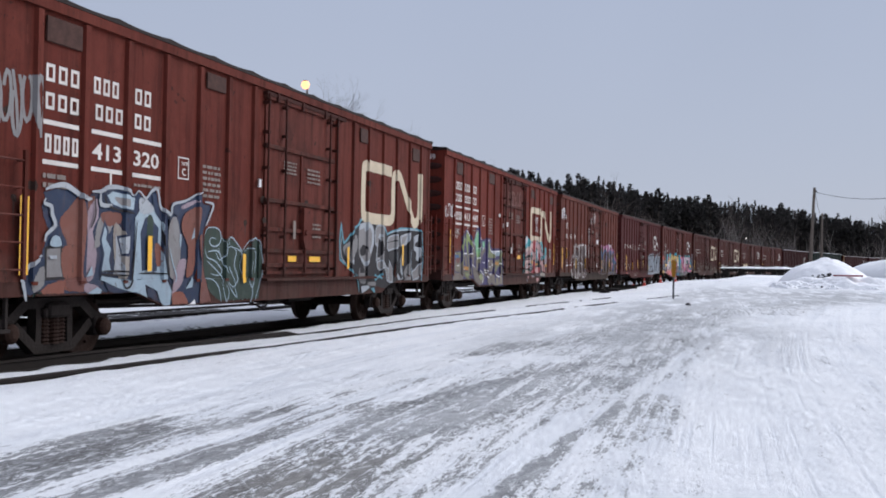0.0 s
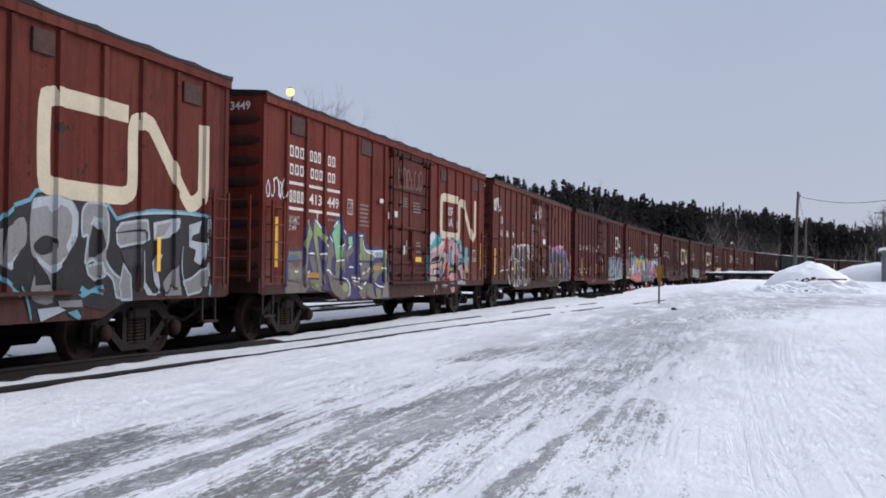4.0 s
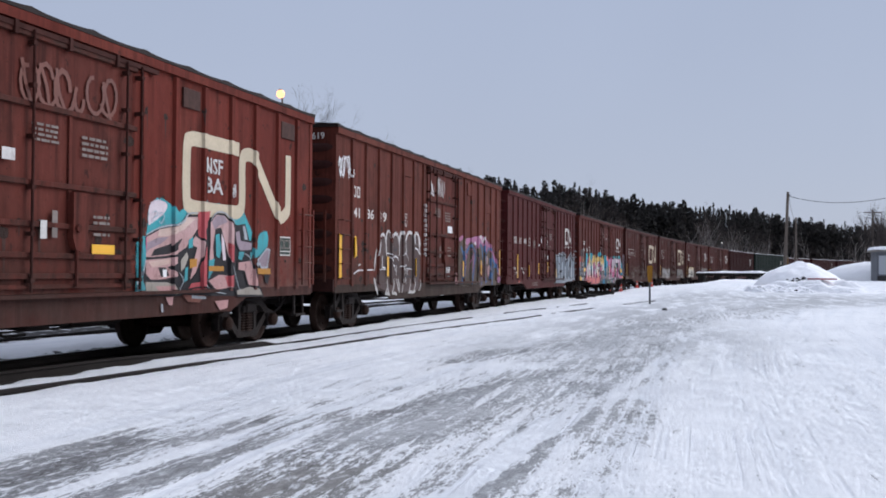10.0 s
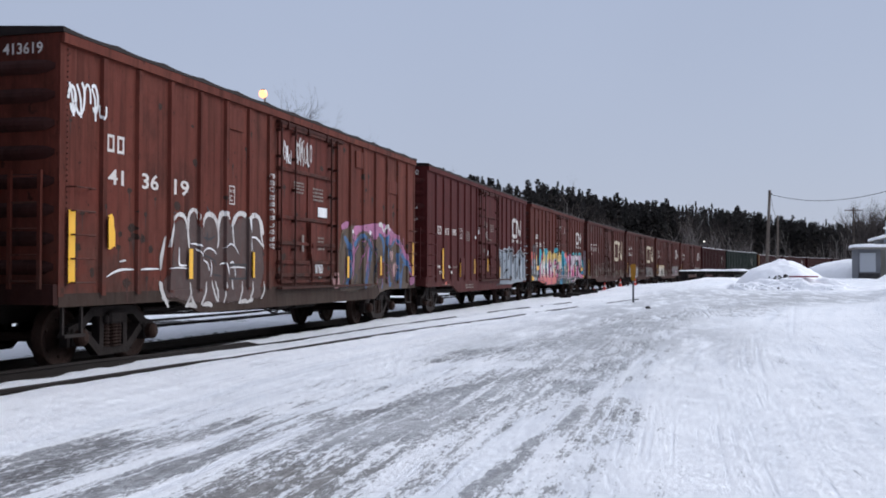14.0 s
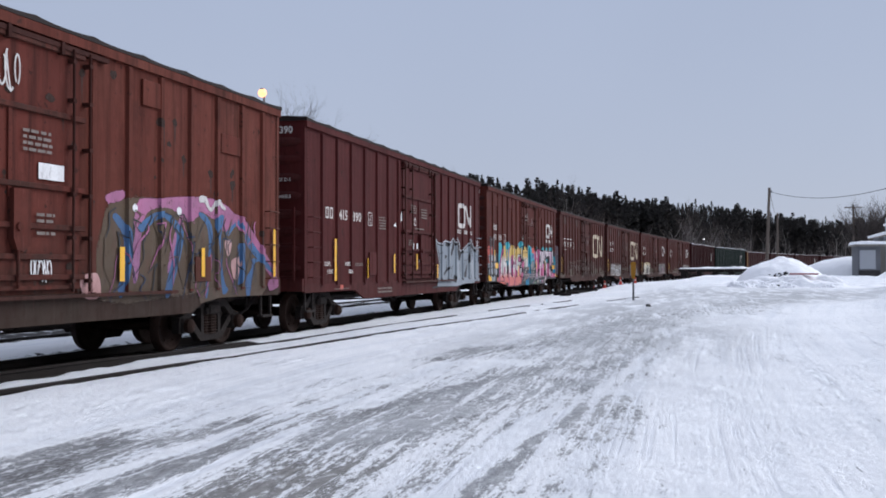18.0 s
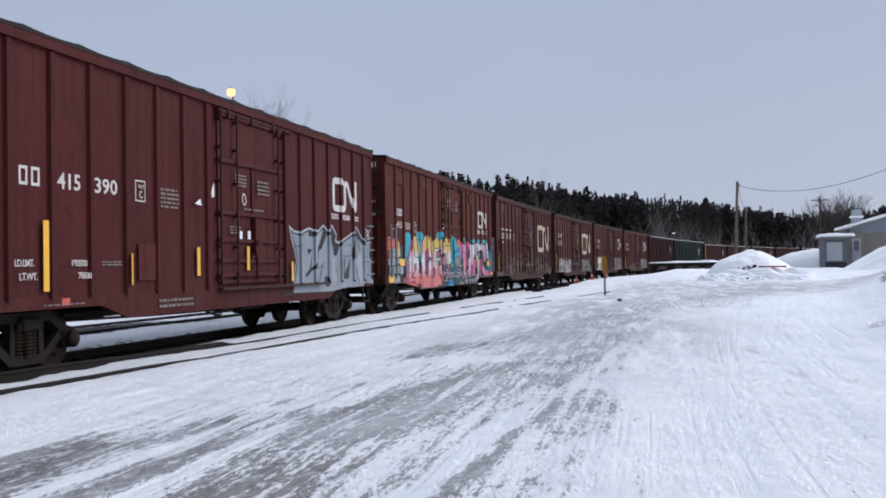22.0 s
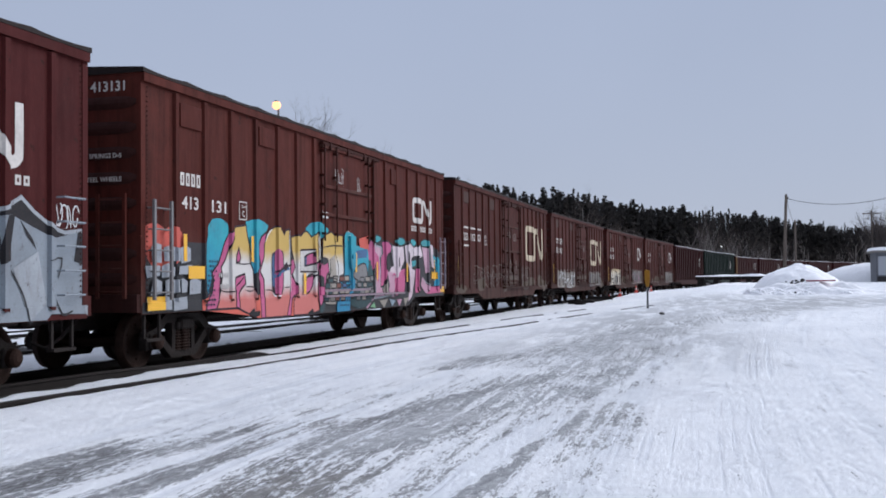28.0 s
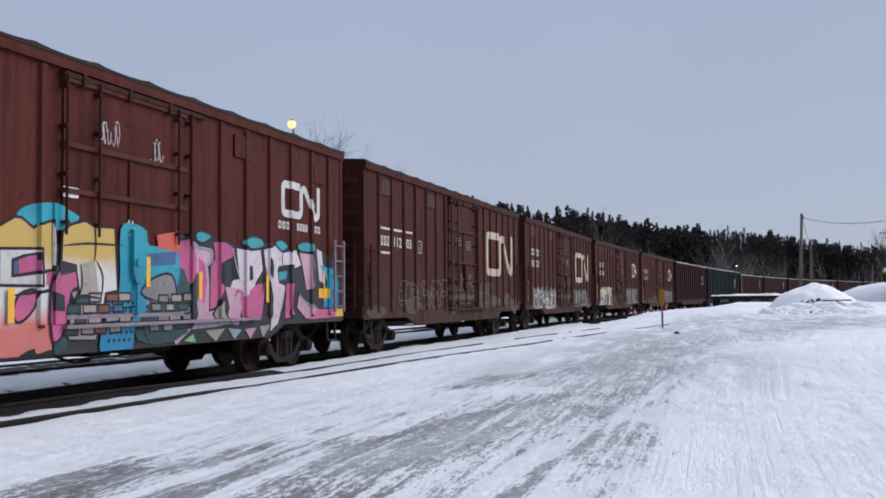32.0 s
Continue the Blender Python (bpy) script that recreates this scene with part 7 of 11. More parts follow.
    lay("stroke", band(curve([(5.38, 1.31), (5.46, 1.16), (5.31, 1.03)], 3), 0.025, taper=True), BLACK_LINE, g, "", COATS[g.name] + 0.0008, rise=0.000002)
    g = mural(c, TEAL, "pink and mauve letters over a teal cloud", [(9.49, 1.76), (9.75, 1.89), (9.81, 2.22), (10.06, 2.4), (10.37, 2.36), (10.66, 2.24), (10.95, 2.41), (11.21, 2.36), (11.39, 2.34), (11.48, 2.51), (11.62, 2.39), (11.91, 2.45), (12.26, 2.23), (12.68, 2.38), (12.93, 2.17), (13.09, 1.99), (13.05, 1.81), (13.2, 1.73), (13.32, 1.99), (13.63, 2.06), (13.73, 1.83), (13.49, 1.58), (12.92, 1.46), (12.71, 1), (10.48, 1.04), (9.73, 0.98), (9.46, 0.99), (9.5, 1.42)], None, True, fuzz=0.06)
    daub(g, PALE_ROSE, 1, None, [(9.81, 2.15), (9.88, 2.31), (10.1, 2.37), (10.34, 2.31), (10.26, 2.15), (10, 2.02), (9.82, 1.96)], True, 0.04)
    daub(g, BLACK_LINE, 1, None, [(9.68, 1.79), (10.11, 1.95), (10.7, 2.04), (10.91, 2.2), (11.21, 2.23), (11.58, 2.27), (11.86, 2.27), (12.27, 2.13), (12.53, 2.09), (12.8, 2.13), (12.96, 1.86), (13.01, 1.54), (13.29, 1.16), (13.51, 0.88), (9.77, 0.97), (9.64, 1.19), (9.66, 1.37), (9.75, 1.49), (9.69, 1.68)])
    daub(g, PINK, 1, BLACK_LINE, [(9.7, 1.79), (10.11, 1.93), (10.7, 2.02), (10.91, 2.16), (11.21, 2.18), (11.41, 2.12), (11.13, 1.89), (10.88, 1.66), (10.63, 1.57), (10.27, 1.5), (9.73, 1.5), (9.77, 1.63), (9.7, 1.7)])
    daub(g, PEACH, 1, None, [(10.11, 1.92), (10.7, 2.01), (10.89, 2.14), (11.13, 2.12), (10.79, 1.94), (10.35, 1.83), (10.08, 1.82)])
    daub(g, MAUVE, 1, None, [(9.73, 1.7), (10.08, 1.8), (10.38, 1.82), (10.15, 1.71), (9.86, 1.63), (9.76, 1.55)])
    daub(g, MAGENTA, 1, None, [(9.7, 1.78), (9.79, 1.8), (9.79, 1.63), (9.7, 1.61)])
    daub(g, BLACK_LINE, 1, None, [(9.99, 1.63), (10.47, 1.73), (10.76, 1.81), (10.6, 1.65), (10.39, 1.57), (9.9, 1.53)])
    daub(g, PINK, 1, BLACK_LINE, [(9.76, 1.49), (10.27, 1.52), (10.57, 1.55), (10.57, 1.41), (10.38, 1.37), (10.64, 1.3), (10.56, 1.22), (10.32, 1.19), (9.91, 1.16), (9.76, 1.27), (9.67, 1.37)])
    daub(g, PEACH, 1, None, [(9.83, 1.45), (10.24, 1.49), (10.47, 1.49), (10.39, 1.42), (9.94, 1.37)])
    daub(g, BLACK_LINE, 1, None, [(10.09, 1.37), (10.3, 1.37), (10.4, 1.25), (10.17, 1.23)])
    daub(g, WHITE_LINE, 1, None, [(10.21, 1.34), (10.32, 1.34), (10.32, 1.23), (10.23, 1.23)])
    daub(g, BEIGE, 1, BLACK_LINE, [(9.73, 1.18), (10.36, 1.17), (10.5, 1.13), (10.68, 0.96), (10.17, 0.97), (9.77, 1.02)])
    daub(g, PINK, 1, None, [(10.02, 1.1), (10.48, 1.1), (10.58, 0.98), (10.17, 0.99)])
    daub(g, RED_SPRAY, 1, None, [(11.21, 2.24), (11.6, 2.27), (11.56, 2.15), (11.38, 1.97), (11.44, 1.57), (11.49, 1.02), (10.94, 1.04), (11.03, 1.13), (11.31, 1.15), (11.26, 1.7), (11.2, 2.01)])
    daub(g, PINK, 1, BLACK_LINE, [(10.95, 1.73), (11.13, 1.88), (11.4, 1.79), (11.35, 1.54), (11.16, 1.27), (10.96, 1.16), (11.07, 1.46), (11.17, 1.67)])
    daub(g, TEAL, 1, None, [(10.93, 1.79), (11.07, 1.85), (11.06, 1.69), (10.94, 1.66)])
    daub(g, TEAL, 1, None, [(10.84, 1.36), (10.92, 1.39), (10.91, 1.18), (10.81, 1.15)])
    daub(g, BEIGE, 1, None, [(10.71, 1.48), (10.88, 1.61), (10.93, 1.53), (10.82, 1.37), (10.72, 1.31)])
    daub(g, AMBER, 1, None, [(10.97, 1.5), (11.19, 1.51), (11.18, 1.39), (10.97, 1.36)])
    daub(g, PINK, 1, BLACK_LINE, [(11.58, 2.1), (11.77, 2.24), (12.06, 2.24), (12.29, 2.12), (12.4, 1.87), (12.38, 1.5), (12.24, 1.44), (12.07, 1.78), (11.93, 2.01), (11.77, 1.98), (11.7, 1.71), (11.75, 1.38), (11.54, 1.37), (11.59, 1.76)])
    daub(g, MAUVE, 1, None, [(11.64, 2.11), (11.79, 2.21), (12.04, 2.22), (12.18, 2.13), (11.87, 2.05), (11.73, 1.98)])
    daub(g, TEAL, 1, None, [(11.76, 1.9), (11.88, 1.93), (11.96, 1.69), (11.89, 1.52), (11.79, 1.57)])
    daub(g, PALE_ROSE, 1, None, [(11.95, 1.94), (12.05, 1.82), (12.12, 1.5), (12.02, 1.49), (11.97, 1.69)])
    daub(g, TEAL, 1, None, [(11.56, 1.49), (11.74, 1.52), (11.7, 1.34), (11.54, 1.17)])
    daub(g, RED_SPRAY, 1, None, [(12.17, 1.79), (12.36, 1.73), (12.34, 1.45), (12.22, 1.5)])
    daub(g, PINK, 1, BLACK_LINE, [(11.51, 1.17), (11.88, 1.28), (12.24, 1.26), (12.41, 1.05), (11.79, 1)])
    daub(g, RED_SPRAY, 1, None, [(12.08, 1.23), (12.38, 1.26), (12.38, 1.05), (12.19, 1.07)])
    daub(g, AMBER, 1, None, [(11.55, 1.4), (12.04, 1.4), (12.04, 1.32), (11.55, 1.32)])
    daub(g, MAUVE, 1, BLACK_LINE, [(12.41, 1.98), (12.58, 2.02), (12.63, 1.85), (13.05, 1.82), (13.03, 1.67), (12.59, 1.65), (12.46, 1.79)])
    daub(g, LIGHT_GREY, 1, None, [(12.69, 2.08), (12.77, 2.09), (12.88, 1.86), (12.76, 1.85)])
    daub(g, TEAL, 1, None, [(12.57, 1.65), (12.76, 1.65), (12.66, 1.5), (12.53, 1.53)])
    daub(g, PINK, 1, BLACK_LINE, [(12.53, 1.48), (13.03, 1.52), (13.17, 1.22), (13.35, 0.97), (12.93, 1.04), (12.77, 1.31), (12.53, 1.33)])
    daub(g, BEIGE, 1, BLACK_LINE, [(12.43, 1.01), (12.93, 1.07), (13.34, 1.03), (13.46, 0.89), (12.5, 0.91)])
    daub(g, MAUVE, 1, LIGHT_GREY, [(13.15, 1.45), (13.61, 1.72), (13.73, 1.7), (13.64, 1.39), (13.4, 1.38), (13.33, 1.46), (13.22, 1.38)])
    daub(g, AMBER, 1, None, [(13.26, 1.37), (13.76, 1.37), (13.77, 1.27), (13.27, 1.27)])
    daub(g, BLACK_LINE, 1, None, [(13.52, 1.26), (13.74, 1.25), (13.67, 1.09), (13.55, 1.13)])
    daub(g, PINK, 1, None, [(10.26, 0.93), (10.48, 0.94), (10.45, 0.81), (10.36, 0.82)])
    daub(g, PINK, 1, None, [(11.73, 0.84), (12.19, 0.85), (12.14, 0.72), (11.9, 0.69)])
    daub(g, LIGHT_GREY, 1, None, [(10.14, 0.84), (10.19, 0.84), (10.21, 0.72), (10.15, 0.72)])
    daub(g, MUTED_RUST, 1, None, [(10.73, 0.96), (11.42, 0.94), (11.24, 0.83), (10.9, 0.85)])
    daub(g, LIGHT_GREY, 1, None, [(11, 0.95), (11.44, 0.92), (11.44, 0.88), (11.01, 0.9)])
    lay("stroke", band(curve([(9.7, 1.81), (10.11, 1.95), (10.7, 2.04), (10.9, 2.19), (11.21, 2.22)], 3), 0.03, taper=True), LIGHT_GREY, g, "", COATS[g.name] + 0.002, rise=0.000002)
    lay("stroke", band(curve([(9.67, 1.48), (9.61, 1.28), (9.53, 1.11), (9.51, 1)], 3), 0.03, taper=True), LIGHT_GREY, g, "", COATS[g.name] + 0.002, rise=0.000002)
    lay("stroke", band(curve([(11.58, 2.12), (11.77, 2.26), (12.08, 2.26), (12.33, 2.11)], 3), 0.025, taper=True), LIGHT_GREY, g, "", COATS[g.name] + 0.002, rise=0.000002)
    lay("stroke", band(curve([(11.42, 1.18), (11.6, 1.02), (12.09, 0.95)], 3), 0.02, taper=True), LIGHT_GREY, g, "", COATS[g.name] + 0.002, rise=0.000002)
    lay("stroke", band(curve([(12.33, 1.48), (12.45, 1.23), (12.58, 1)], 3), 0.02, taper=True), LIGHT_GREY, g, "", COATS[g.name] + 0.002, rise=0.000002)
    lay("stroke", band(curve([(10.64, 1.3), (10.77, 1.18), (10.66, 1.03)], 3), 0.02, taper=True), LIGHT_GREY, g, "", COATS[g.name] + 0.002, rise=0.000002)
    lay("stroke", band(curve([(11.32, 1.54), (11.23, 1.34), (11.03, 1.16)], 3), 0.03, taper=True), BLACK_LINE, g, "", COATS[g.name] + 0.002, rise=0.000002)
    lay("stroke", band(curve([(9.89, 2.15), (10, 2.18), (10.03, 2.12), (9.94, 2.08), (9.91, 2)], 3), 0.02, taper=True), PALE_BLUE, g, "", COATS[g.name] + 0.002, rise=0.000002)
    lay("stroke", band(curve([(10.07, 2.14), (10.16, 2.17), (10.21, 2.1), (10.13, 2.01), (10.06, 2.05)], 3), 0.02, taper=True), PALE_BLUE, g, "", COATS[g.name] + 0.002, rise=0.000002)
    lay("stroke", band(curve([(10.81, 1.03), (11.33, 1.07), (11.79, 1.01)], 3), 0.025, taper=True), BLACK_LINE, g, "", COATS[g.name] + 0.002, rise=0.000002)
    lay("stroke", band(curve([(12.7, 1.63), (12.94, 1.56), (13.03, 1.4)], 3), 0.02, taper=True), LIGHT_GREY, g, "", COATS[g.name] + 0.002, rise=0.000002)
    lay("placard", [rect(14.10, 14.62, 1.62, 1.95)], DEEP_GREEN, c, "dark green placard in a white frame", 0.006)
    lay("frame", band([(14.10, 1.62), (14.62, 1.62), (14.62, 1.95), (14.10, 1.95)], 0.022, True), WHITE, c, "", 0.009)
    lay("frame", band([(14.10, 1.69), (14.62, 1.69)], 0.018), WHITE, c, "", 0.009)
    for a in (14.15, 14.38):
        lay("placard_mark", band([(a, 1.75), (a + 0.18, 1.75), (a + 0.18, 1.89), (a, 1.89)], 0.022, True), PRINT, c, "", 0.009)
    lay("reflector", [rect(15.14, 15.23, 1.35, 2.2)], YELLOW, c, "yellow reflective tape", 0.02)
    return c


def car_three():
    c = boxcar("dull brown steel boxcar with white outlines and a lilac piece", BROWN_OLD, {
        "door_paint": DOOR_PAINT, "rails": False, "tape": [(0.21, 1.18, 2.11, 0.14), (3.27, 1.21, 1.68, 0.12), (5.47, 1.21, 1.67, 0.16), (10.32, 1.18, 1.66, 0.12), (12.62, 1.23, 1.69, 0.11), (15.34, 1.21, 2.09, 0.10)],
        "plates": [(4.55, 5.1, 3.75, 4.12), (10.85, 11.4, 3.72, 4.1), (12.4, 12.9, 1.15, 1.55), (13.25, 13.95, 3.3, 3.62)], "plate_paint": BROWN_OLD, "sill": DUSTY_SILL, "plate_label": "welded steel plate"}, WHEELS)
    rust_marks(c, 512, 130)
    lay("reflector", [[(0.96, 1.65), (0.95, 1.93), (0.95, 2.03), (1.02, 2.09), (1.1, 2.11), (1.14, 2.06), (1.15, 1.95), (1.18, 1.86), (1.18, 1.67), (1.12, 1.65), (1.06, 1.62)]], YELLOW, c, "torn yellow reflective tape", 0.046)
    end_number(c, "413619")
    lay_bars("lettering", stroke_bars(1.0, 1.48, 2.96, 3.20, 2), WHITE, c, "white lettering as bars")
    lay_words("car_digit", text_polys("41", 1.06, 2.52, 0.21, 0.38) + text_polys("36", 1.90, 2.52, 0.23, 0.46) + text_polys("19", 2.80, 2.50, 0.24, 0.46), WHITE, c, "white stencilled figure")
    plate_c(c, 4.55, 2.48)
    door_print(c, random.Random(15))
    lay_each("placard", [rect(8.5, 9.0, 2.45, 2.65)], WHITE_LINE, c, "white panel on the door", 0.02)
    lay_words("scrawl", tag(0.15, 0.95, 3.35, 3.8, 51, 5, 0.05), WHITE_LINE, c, "white scrawl", 0.006)
    lay_words("scrawl", tag(6.75, 7.1, 3.42, 3.78, 52, 4, 0.03), WHITE_LINE, c, "white scrawl on the door", 0.02)
    lay_words("scrawl", tag(7.35, 8.15, 3.45, 3.95, 55, 6, 0.035), WORN_WHITE, c, "white scrawl on the door", 0.02)
    lay_words("scrawl", tag(8.35, 8.75, 1.2, 1.5, 53, 5, 0.025), WHITE_LINE, c, "", 0.022)
    for k in range(11):
        lay_words("scrawl", tag(6.12, 6.30, 1.75 + k * 0.13, 1.83 + k * 0.13, 54 + k, 2, 0.022), WORN_WHITE, c, "", 0.06)
    g = mural(c, HAZE, "worn white line throw-up with dull fill", [(2.63, 1.33), (2.69, 1.76), (2.82, 2.06), (2.98, 2.17), (3.16, 2.14), (3.26, 2.25), (3.48, 2.27), (3.59, 2.05), (3.7, 2.21), (3.96, 2.26), (4.2, 2.16), (4.36, 2.28), (4.56, 2.27), (4.77, 2.14), (4.98, 2.27), (5.24, 2.33), (5.51, 2.3), (5.75, 2.31), (5.94, 2.16), (5.99, 1.74), (6.04, 1.33), (5.9, 1.02), (5.91, 0.82), (4.54, 0.76), (3.39, 0.79), (2.7, 0.77), (2.47, 1.16)], None, True, lift=0.006, fuzz=0.08)
    daub(g, WORN_WHITE, 1, None, [(2.67, 1.91), (2.73, 2.09), (2.82, 2.19), (2.95, 2.25), (3.09, 2.24), (3.19, 2.16), (3.25, 2), (3.2, 1.93), (3.14, 2.09), (3.05, 2.15), (2.92, 2.15), (2.8, 2.05), (2.74, 1.9)], True, 0.03)
    daub(g, WORN_WHITE, 1, None, [(3.2, 1.95), (3.19, 2.14), (3.26, 2.29), (3.39, 2.35), (3.51, 2.32), (3.59, 2.2), (3.53, 2.12), (3.48, 2.23), (3.39, 2.25), (3.3, 2.18), (3.27, 1.95)], True, 0.03)
    daub(g, WORN_WHITE, 1, None, [(3.63, 1.93), (3.68, 2.15), (3.77, 2.26), (3.92, 2.32), (4.1, 2.28), (4.22, 2.18), (4.28, 1.97), (4.2, 1.97), (4.1, 2.15), (3.94, 2.2), (3.81, 2.16), (3.7, 1.93)], True, 0.03)
    daub(g, WORN_WHITE, 1, None, [(4.18, 2.1), (4.26, 2.31), (4.38, 2.36), (4.56, 2.33), (4.69, 2.22), (4.6, 2.18), (4.46, 2.24), (4.34, 2.2), (4.26, 1.99)], True, 0.03)
    daub(g, WORN_WHITE, 1, None, [(4.69, 2.1), (4.77, 2.26), (4.92, 2.36), (5.11, 2.39), (5.29, 2.35), (5.24, 2.25), (5.09, 2.28), (4.92, 2.23), (4.79, 2.07)], True, 0.03)
    daub(g, WORN_WHITE, 1, None, [(5.29, 2.27), (5.42, 2.35), (5.6, 2.39), (5.79, 2.35), (5.94, 2.22), (6.01, 2.01), (5.91, 1.99), (5.82, 2.17), (5.68, 2.27), (5.51, 2.24), (5.47, 2.08), (5.38, 2.13)], True, 0.03)
    daub(g, WORN_WHITE, 1, None, [(2.46, 1.67), (2.52, 1.84), (2.59, 1.86), (2.53, 1.63), (2.45, 1.35), (2.39, 1.35)], True, 0.03)
    daub(g, WORN_WHITE, 1, None, [(2.37, 1.18), (2.49, 1.16), (2.55, 0.92), (2.67, 0.77), (2.51, 0.77), (2.42, 0.98)], True, 0.03)
    lay("stroke", band(curve([(2.75, 2.07), (2.69, 1.89), (2.64, 1.69)], 3), 0.06, taper=True), WORN_WHITE, g, "", COATS[g.name] + 0.0008, rise=0.000002)
    lay("stroke", band(curve([(2.54, 1.84), (2.49, 1.67), (2.43, 1.5), (2.43, 1.37)], 3), 0.08, taper=True), WORN_WHITE, g, "", COATS[g.name] + 0.0008, rise=0.000002)
    lay("stroke", band(curve([(2.41, 1.18), (2.44, 1.04), (2.54, 0.91), (2.64, 0.78)], 3), 0.08, taper=True), WORN_WHITE, g, "", COATS[g.name] + 0.0008, rise=0.000002)
    lay("stroke", band(curve([(3.21, 2.09), (3.23, 1.91), (3.27, 1.69)], 3), 0.06, taper=True), WORN_WHITE, g, "", COATS[g.name] + 0.0008, rise=0.000002)
    lay("stroke", band(curve([(3.31, 1.15), (3.32, 0.97), (3.25, 0.87), (3.14, 0.77)], 3), 0.06, taper=True), WORN_WHITE, g, "", COATS[g.name] + 0.0008, rise=0.000002)
    lay("stroke", band(curve([(3.32, 0.96), (3.39, 0.84), (3.5, 0.75)], 3), 0.06, taper=True), WORN_WHITE, g, "", COATS[g.name] + 0.0008, rise=0.000002)
    lay("stroke", band(curve([(3.14, 0.78), (3.32, 0.8), (3.5, 0.76)], 3), 0.08, taper=True), WORN_WHITE, g, "", COATS[g.name] + 0.0008, rise=0.000002)
    lay("stroke", band(curve([(3.84, 1.16), (3.81, 1.01), (3.72, 0.87), (3.64, 0.79)], 3), 0.05, taper=True), WORN_WHITE, g, "", COATS[g.name] + 0.0008, rise=0.000002)
    lay("stroke", band(curve([(4.02, 1.17), (4.1, 0.96), (4.22, 0.81)], 3), 0.05, taper=True), WORN_WHITE, g, "", COATS[g.name] + 0.0008, rise=0.000002)
    lay("stroke", band(curve([(4.13, 1.17), (4.21, 1), (4.22, 0.82)], 3), 0.05, taper=True), WORN_WHITE, g, "", COATS[g.name] + 0.0008, rise=0.000002)
    lay("stroke", band(curve([(3.68, 0.78), (3.87, 0.8), (4.02, 0.76)], 3), 0.08, taper=True), WORN_WHITE, g, "", COATS[g.name] + 0.0008, rise=0.000002)
    lay("stroke", band(curve([(4.22, 2.04), (4.24, 1.85), (4.2, 1.71)], 3), 0.05, taper=True), WORN_WHITE, g, "", COATS[g.name] + 0.0008, rise=0.000002)
    lay("stroke", band(curve([(4.75, 2.14), (4.77, 1.93), (4.82, 1.76)], 3), 0.05, taper=True), WORN_WHITE, g, "", COATS[g.name] + 0.0008, rise=0.000002)
    lay("stroke", band(curve([(4.45, 1.14), (4.5, 0.95), (4.42, 0.8)], 3), 0.05, taper=True), WORN_WHITE, g, "", COATS[g.name] + 0.0008, rise=0.000002)
    lay("stroke", band(curve([(5.13, 1.15), (5.11, 0.99), (5, 0.79)], 3), 0.05, taper=True), WORN_WHITE, g, "", COATS[g.name] + 0.0008, rise=0.000002)
    lay("stroke", band(curve([(4.96, 0.78), (5.18, 0.81), (5.35, 0.78)], 3), 0.08, taper=True), WORN_WHITE, g, "", COATS[g.name] + 0.0008, rise=0.000002)
    lay("stroke", band(curve([(5.33, 2.27), (5.38, 2.13), (5.47, 1.93), (5.5, 1.69)], 3), 0.06, taper=True), WHITE_LINE, g, "", COATS[g.name] + 0.0008, rise=0.000002)
    lay("stroke", band(curve([(5.55, 1.15), (5.53, 0.98), (5.4, 0.83)], 3), 0.05, taper=True), WORN_WHITE, g, "", COATS[g.name] + 0.0008, rise=0.000002)
    lay("stroke", band(curve([(5.35, 0.8), (5.53, 0.83)], 3), 0.08, taper=True), WORN_WHITE, g, "", COATS[g.name] + 0.0008, rise=0.000002)
    lay("stroke", band(curve([(5.75, 2.31), (5.84, 2.15), (5.89, 1.95), (5.99, 1.74)], 3), 0.06, taper=True), WORN_WHITE, g, "", COATS[g.name] + 0.0008, rise=0.000002)
    lay("stroke", band(curve([(5.43, 1.93), (5.7, 1.92), (5.94, 1.78)], 3), 0.04, taper=True), WHITE_LINE, g, "", COATS[g.name] + 0.0008, rise=0.000002)
    lay("stroke", band(curve([(6, 1.14), (6, 0.97), (5.86, 0.82)], 3), 0.05, taper=True), WORN_WHITE, g, "", COATS[g.name] + 0.0008, rise=0.000002)
    lay("stroke", band(curve([(2.97, 1.7), (2.96, 1.5), (3, 1.42), (3.2, 1.42)], 3), 0.04, taper=True), WHITE_LINE, g, "", COATS[g.name] + 0.0008, rise=0.000002)
    lay("stroke", band(curve([(3.3, 1.76), (3.47, 1.76), (3.63, 1.73)], 3), 0.03, taper=True), WHITE_LINE, g, "", COATS[g.name] + 0.0008, rise=0.000002)
    lay("stroke", band(curve([(3.47, 1.69), (3.6, 1.62), (3.67, 1.55)], 3), 0.025, taper=True), WHITE_LINE, g, "", COATS[g.name] + 0.0008, rise=0.000002)
    lay("stroke", band(curve([(3.71, 1.62), (3.86, 1.7), (4.05, 1.68), (4.17, 1.61)], 3), 0.03, taper=True), WHITE_LINE, g, "", COATS[g.name] + 0.0008, rise=0.000002)
    lay("stroke", band(curve([(3.71, 1.51), (3.86, 1.46), (3.94, 1.33)], 3), 0.025, taper=True), WHITE_LINE, g, "", COATS[g.name] + 0.0008, rise=0.000002)
    lay("stroke", band(curve([(3.97, 1.53), (4.01, 1.38), (3.98, 1.24)], 3), 0.025, taper=True), WHITE_LINE, g, "", COATS[g.name] + 0.0008, rise=0.000002)
    lay("stroke", band(curve([(4.29, 1.44), (4.45, 1.46), (4.53, 1.33), (4.57, 1.18)], 3), 0.03, taper=True), WHITE_LINE, g, "", COATS[g.name] + 0.0008, rise=0.000002)
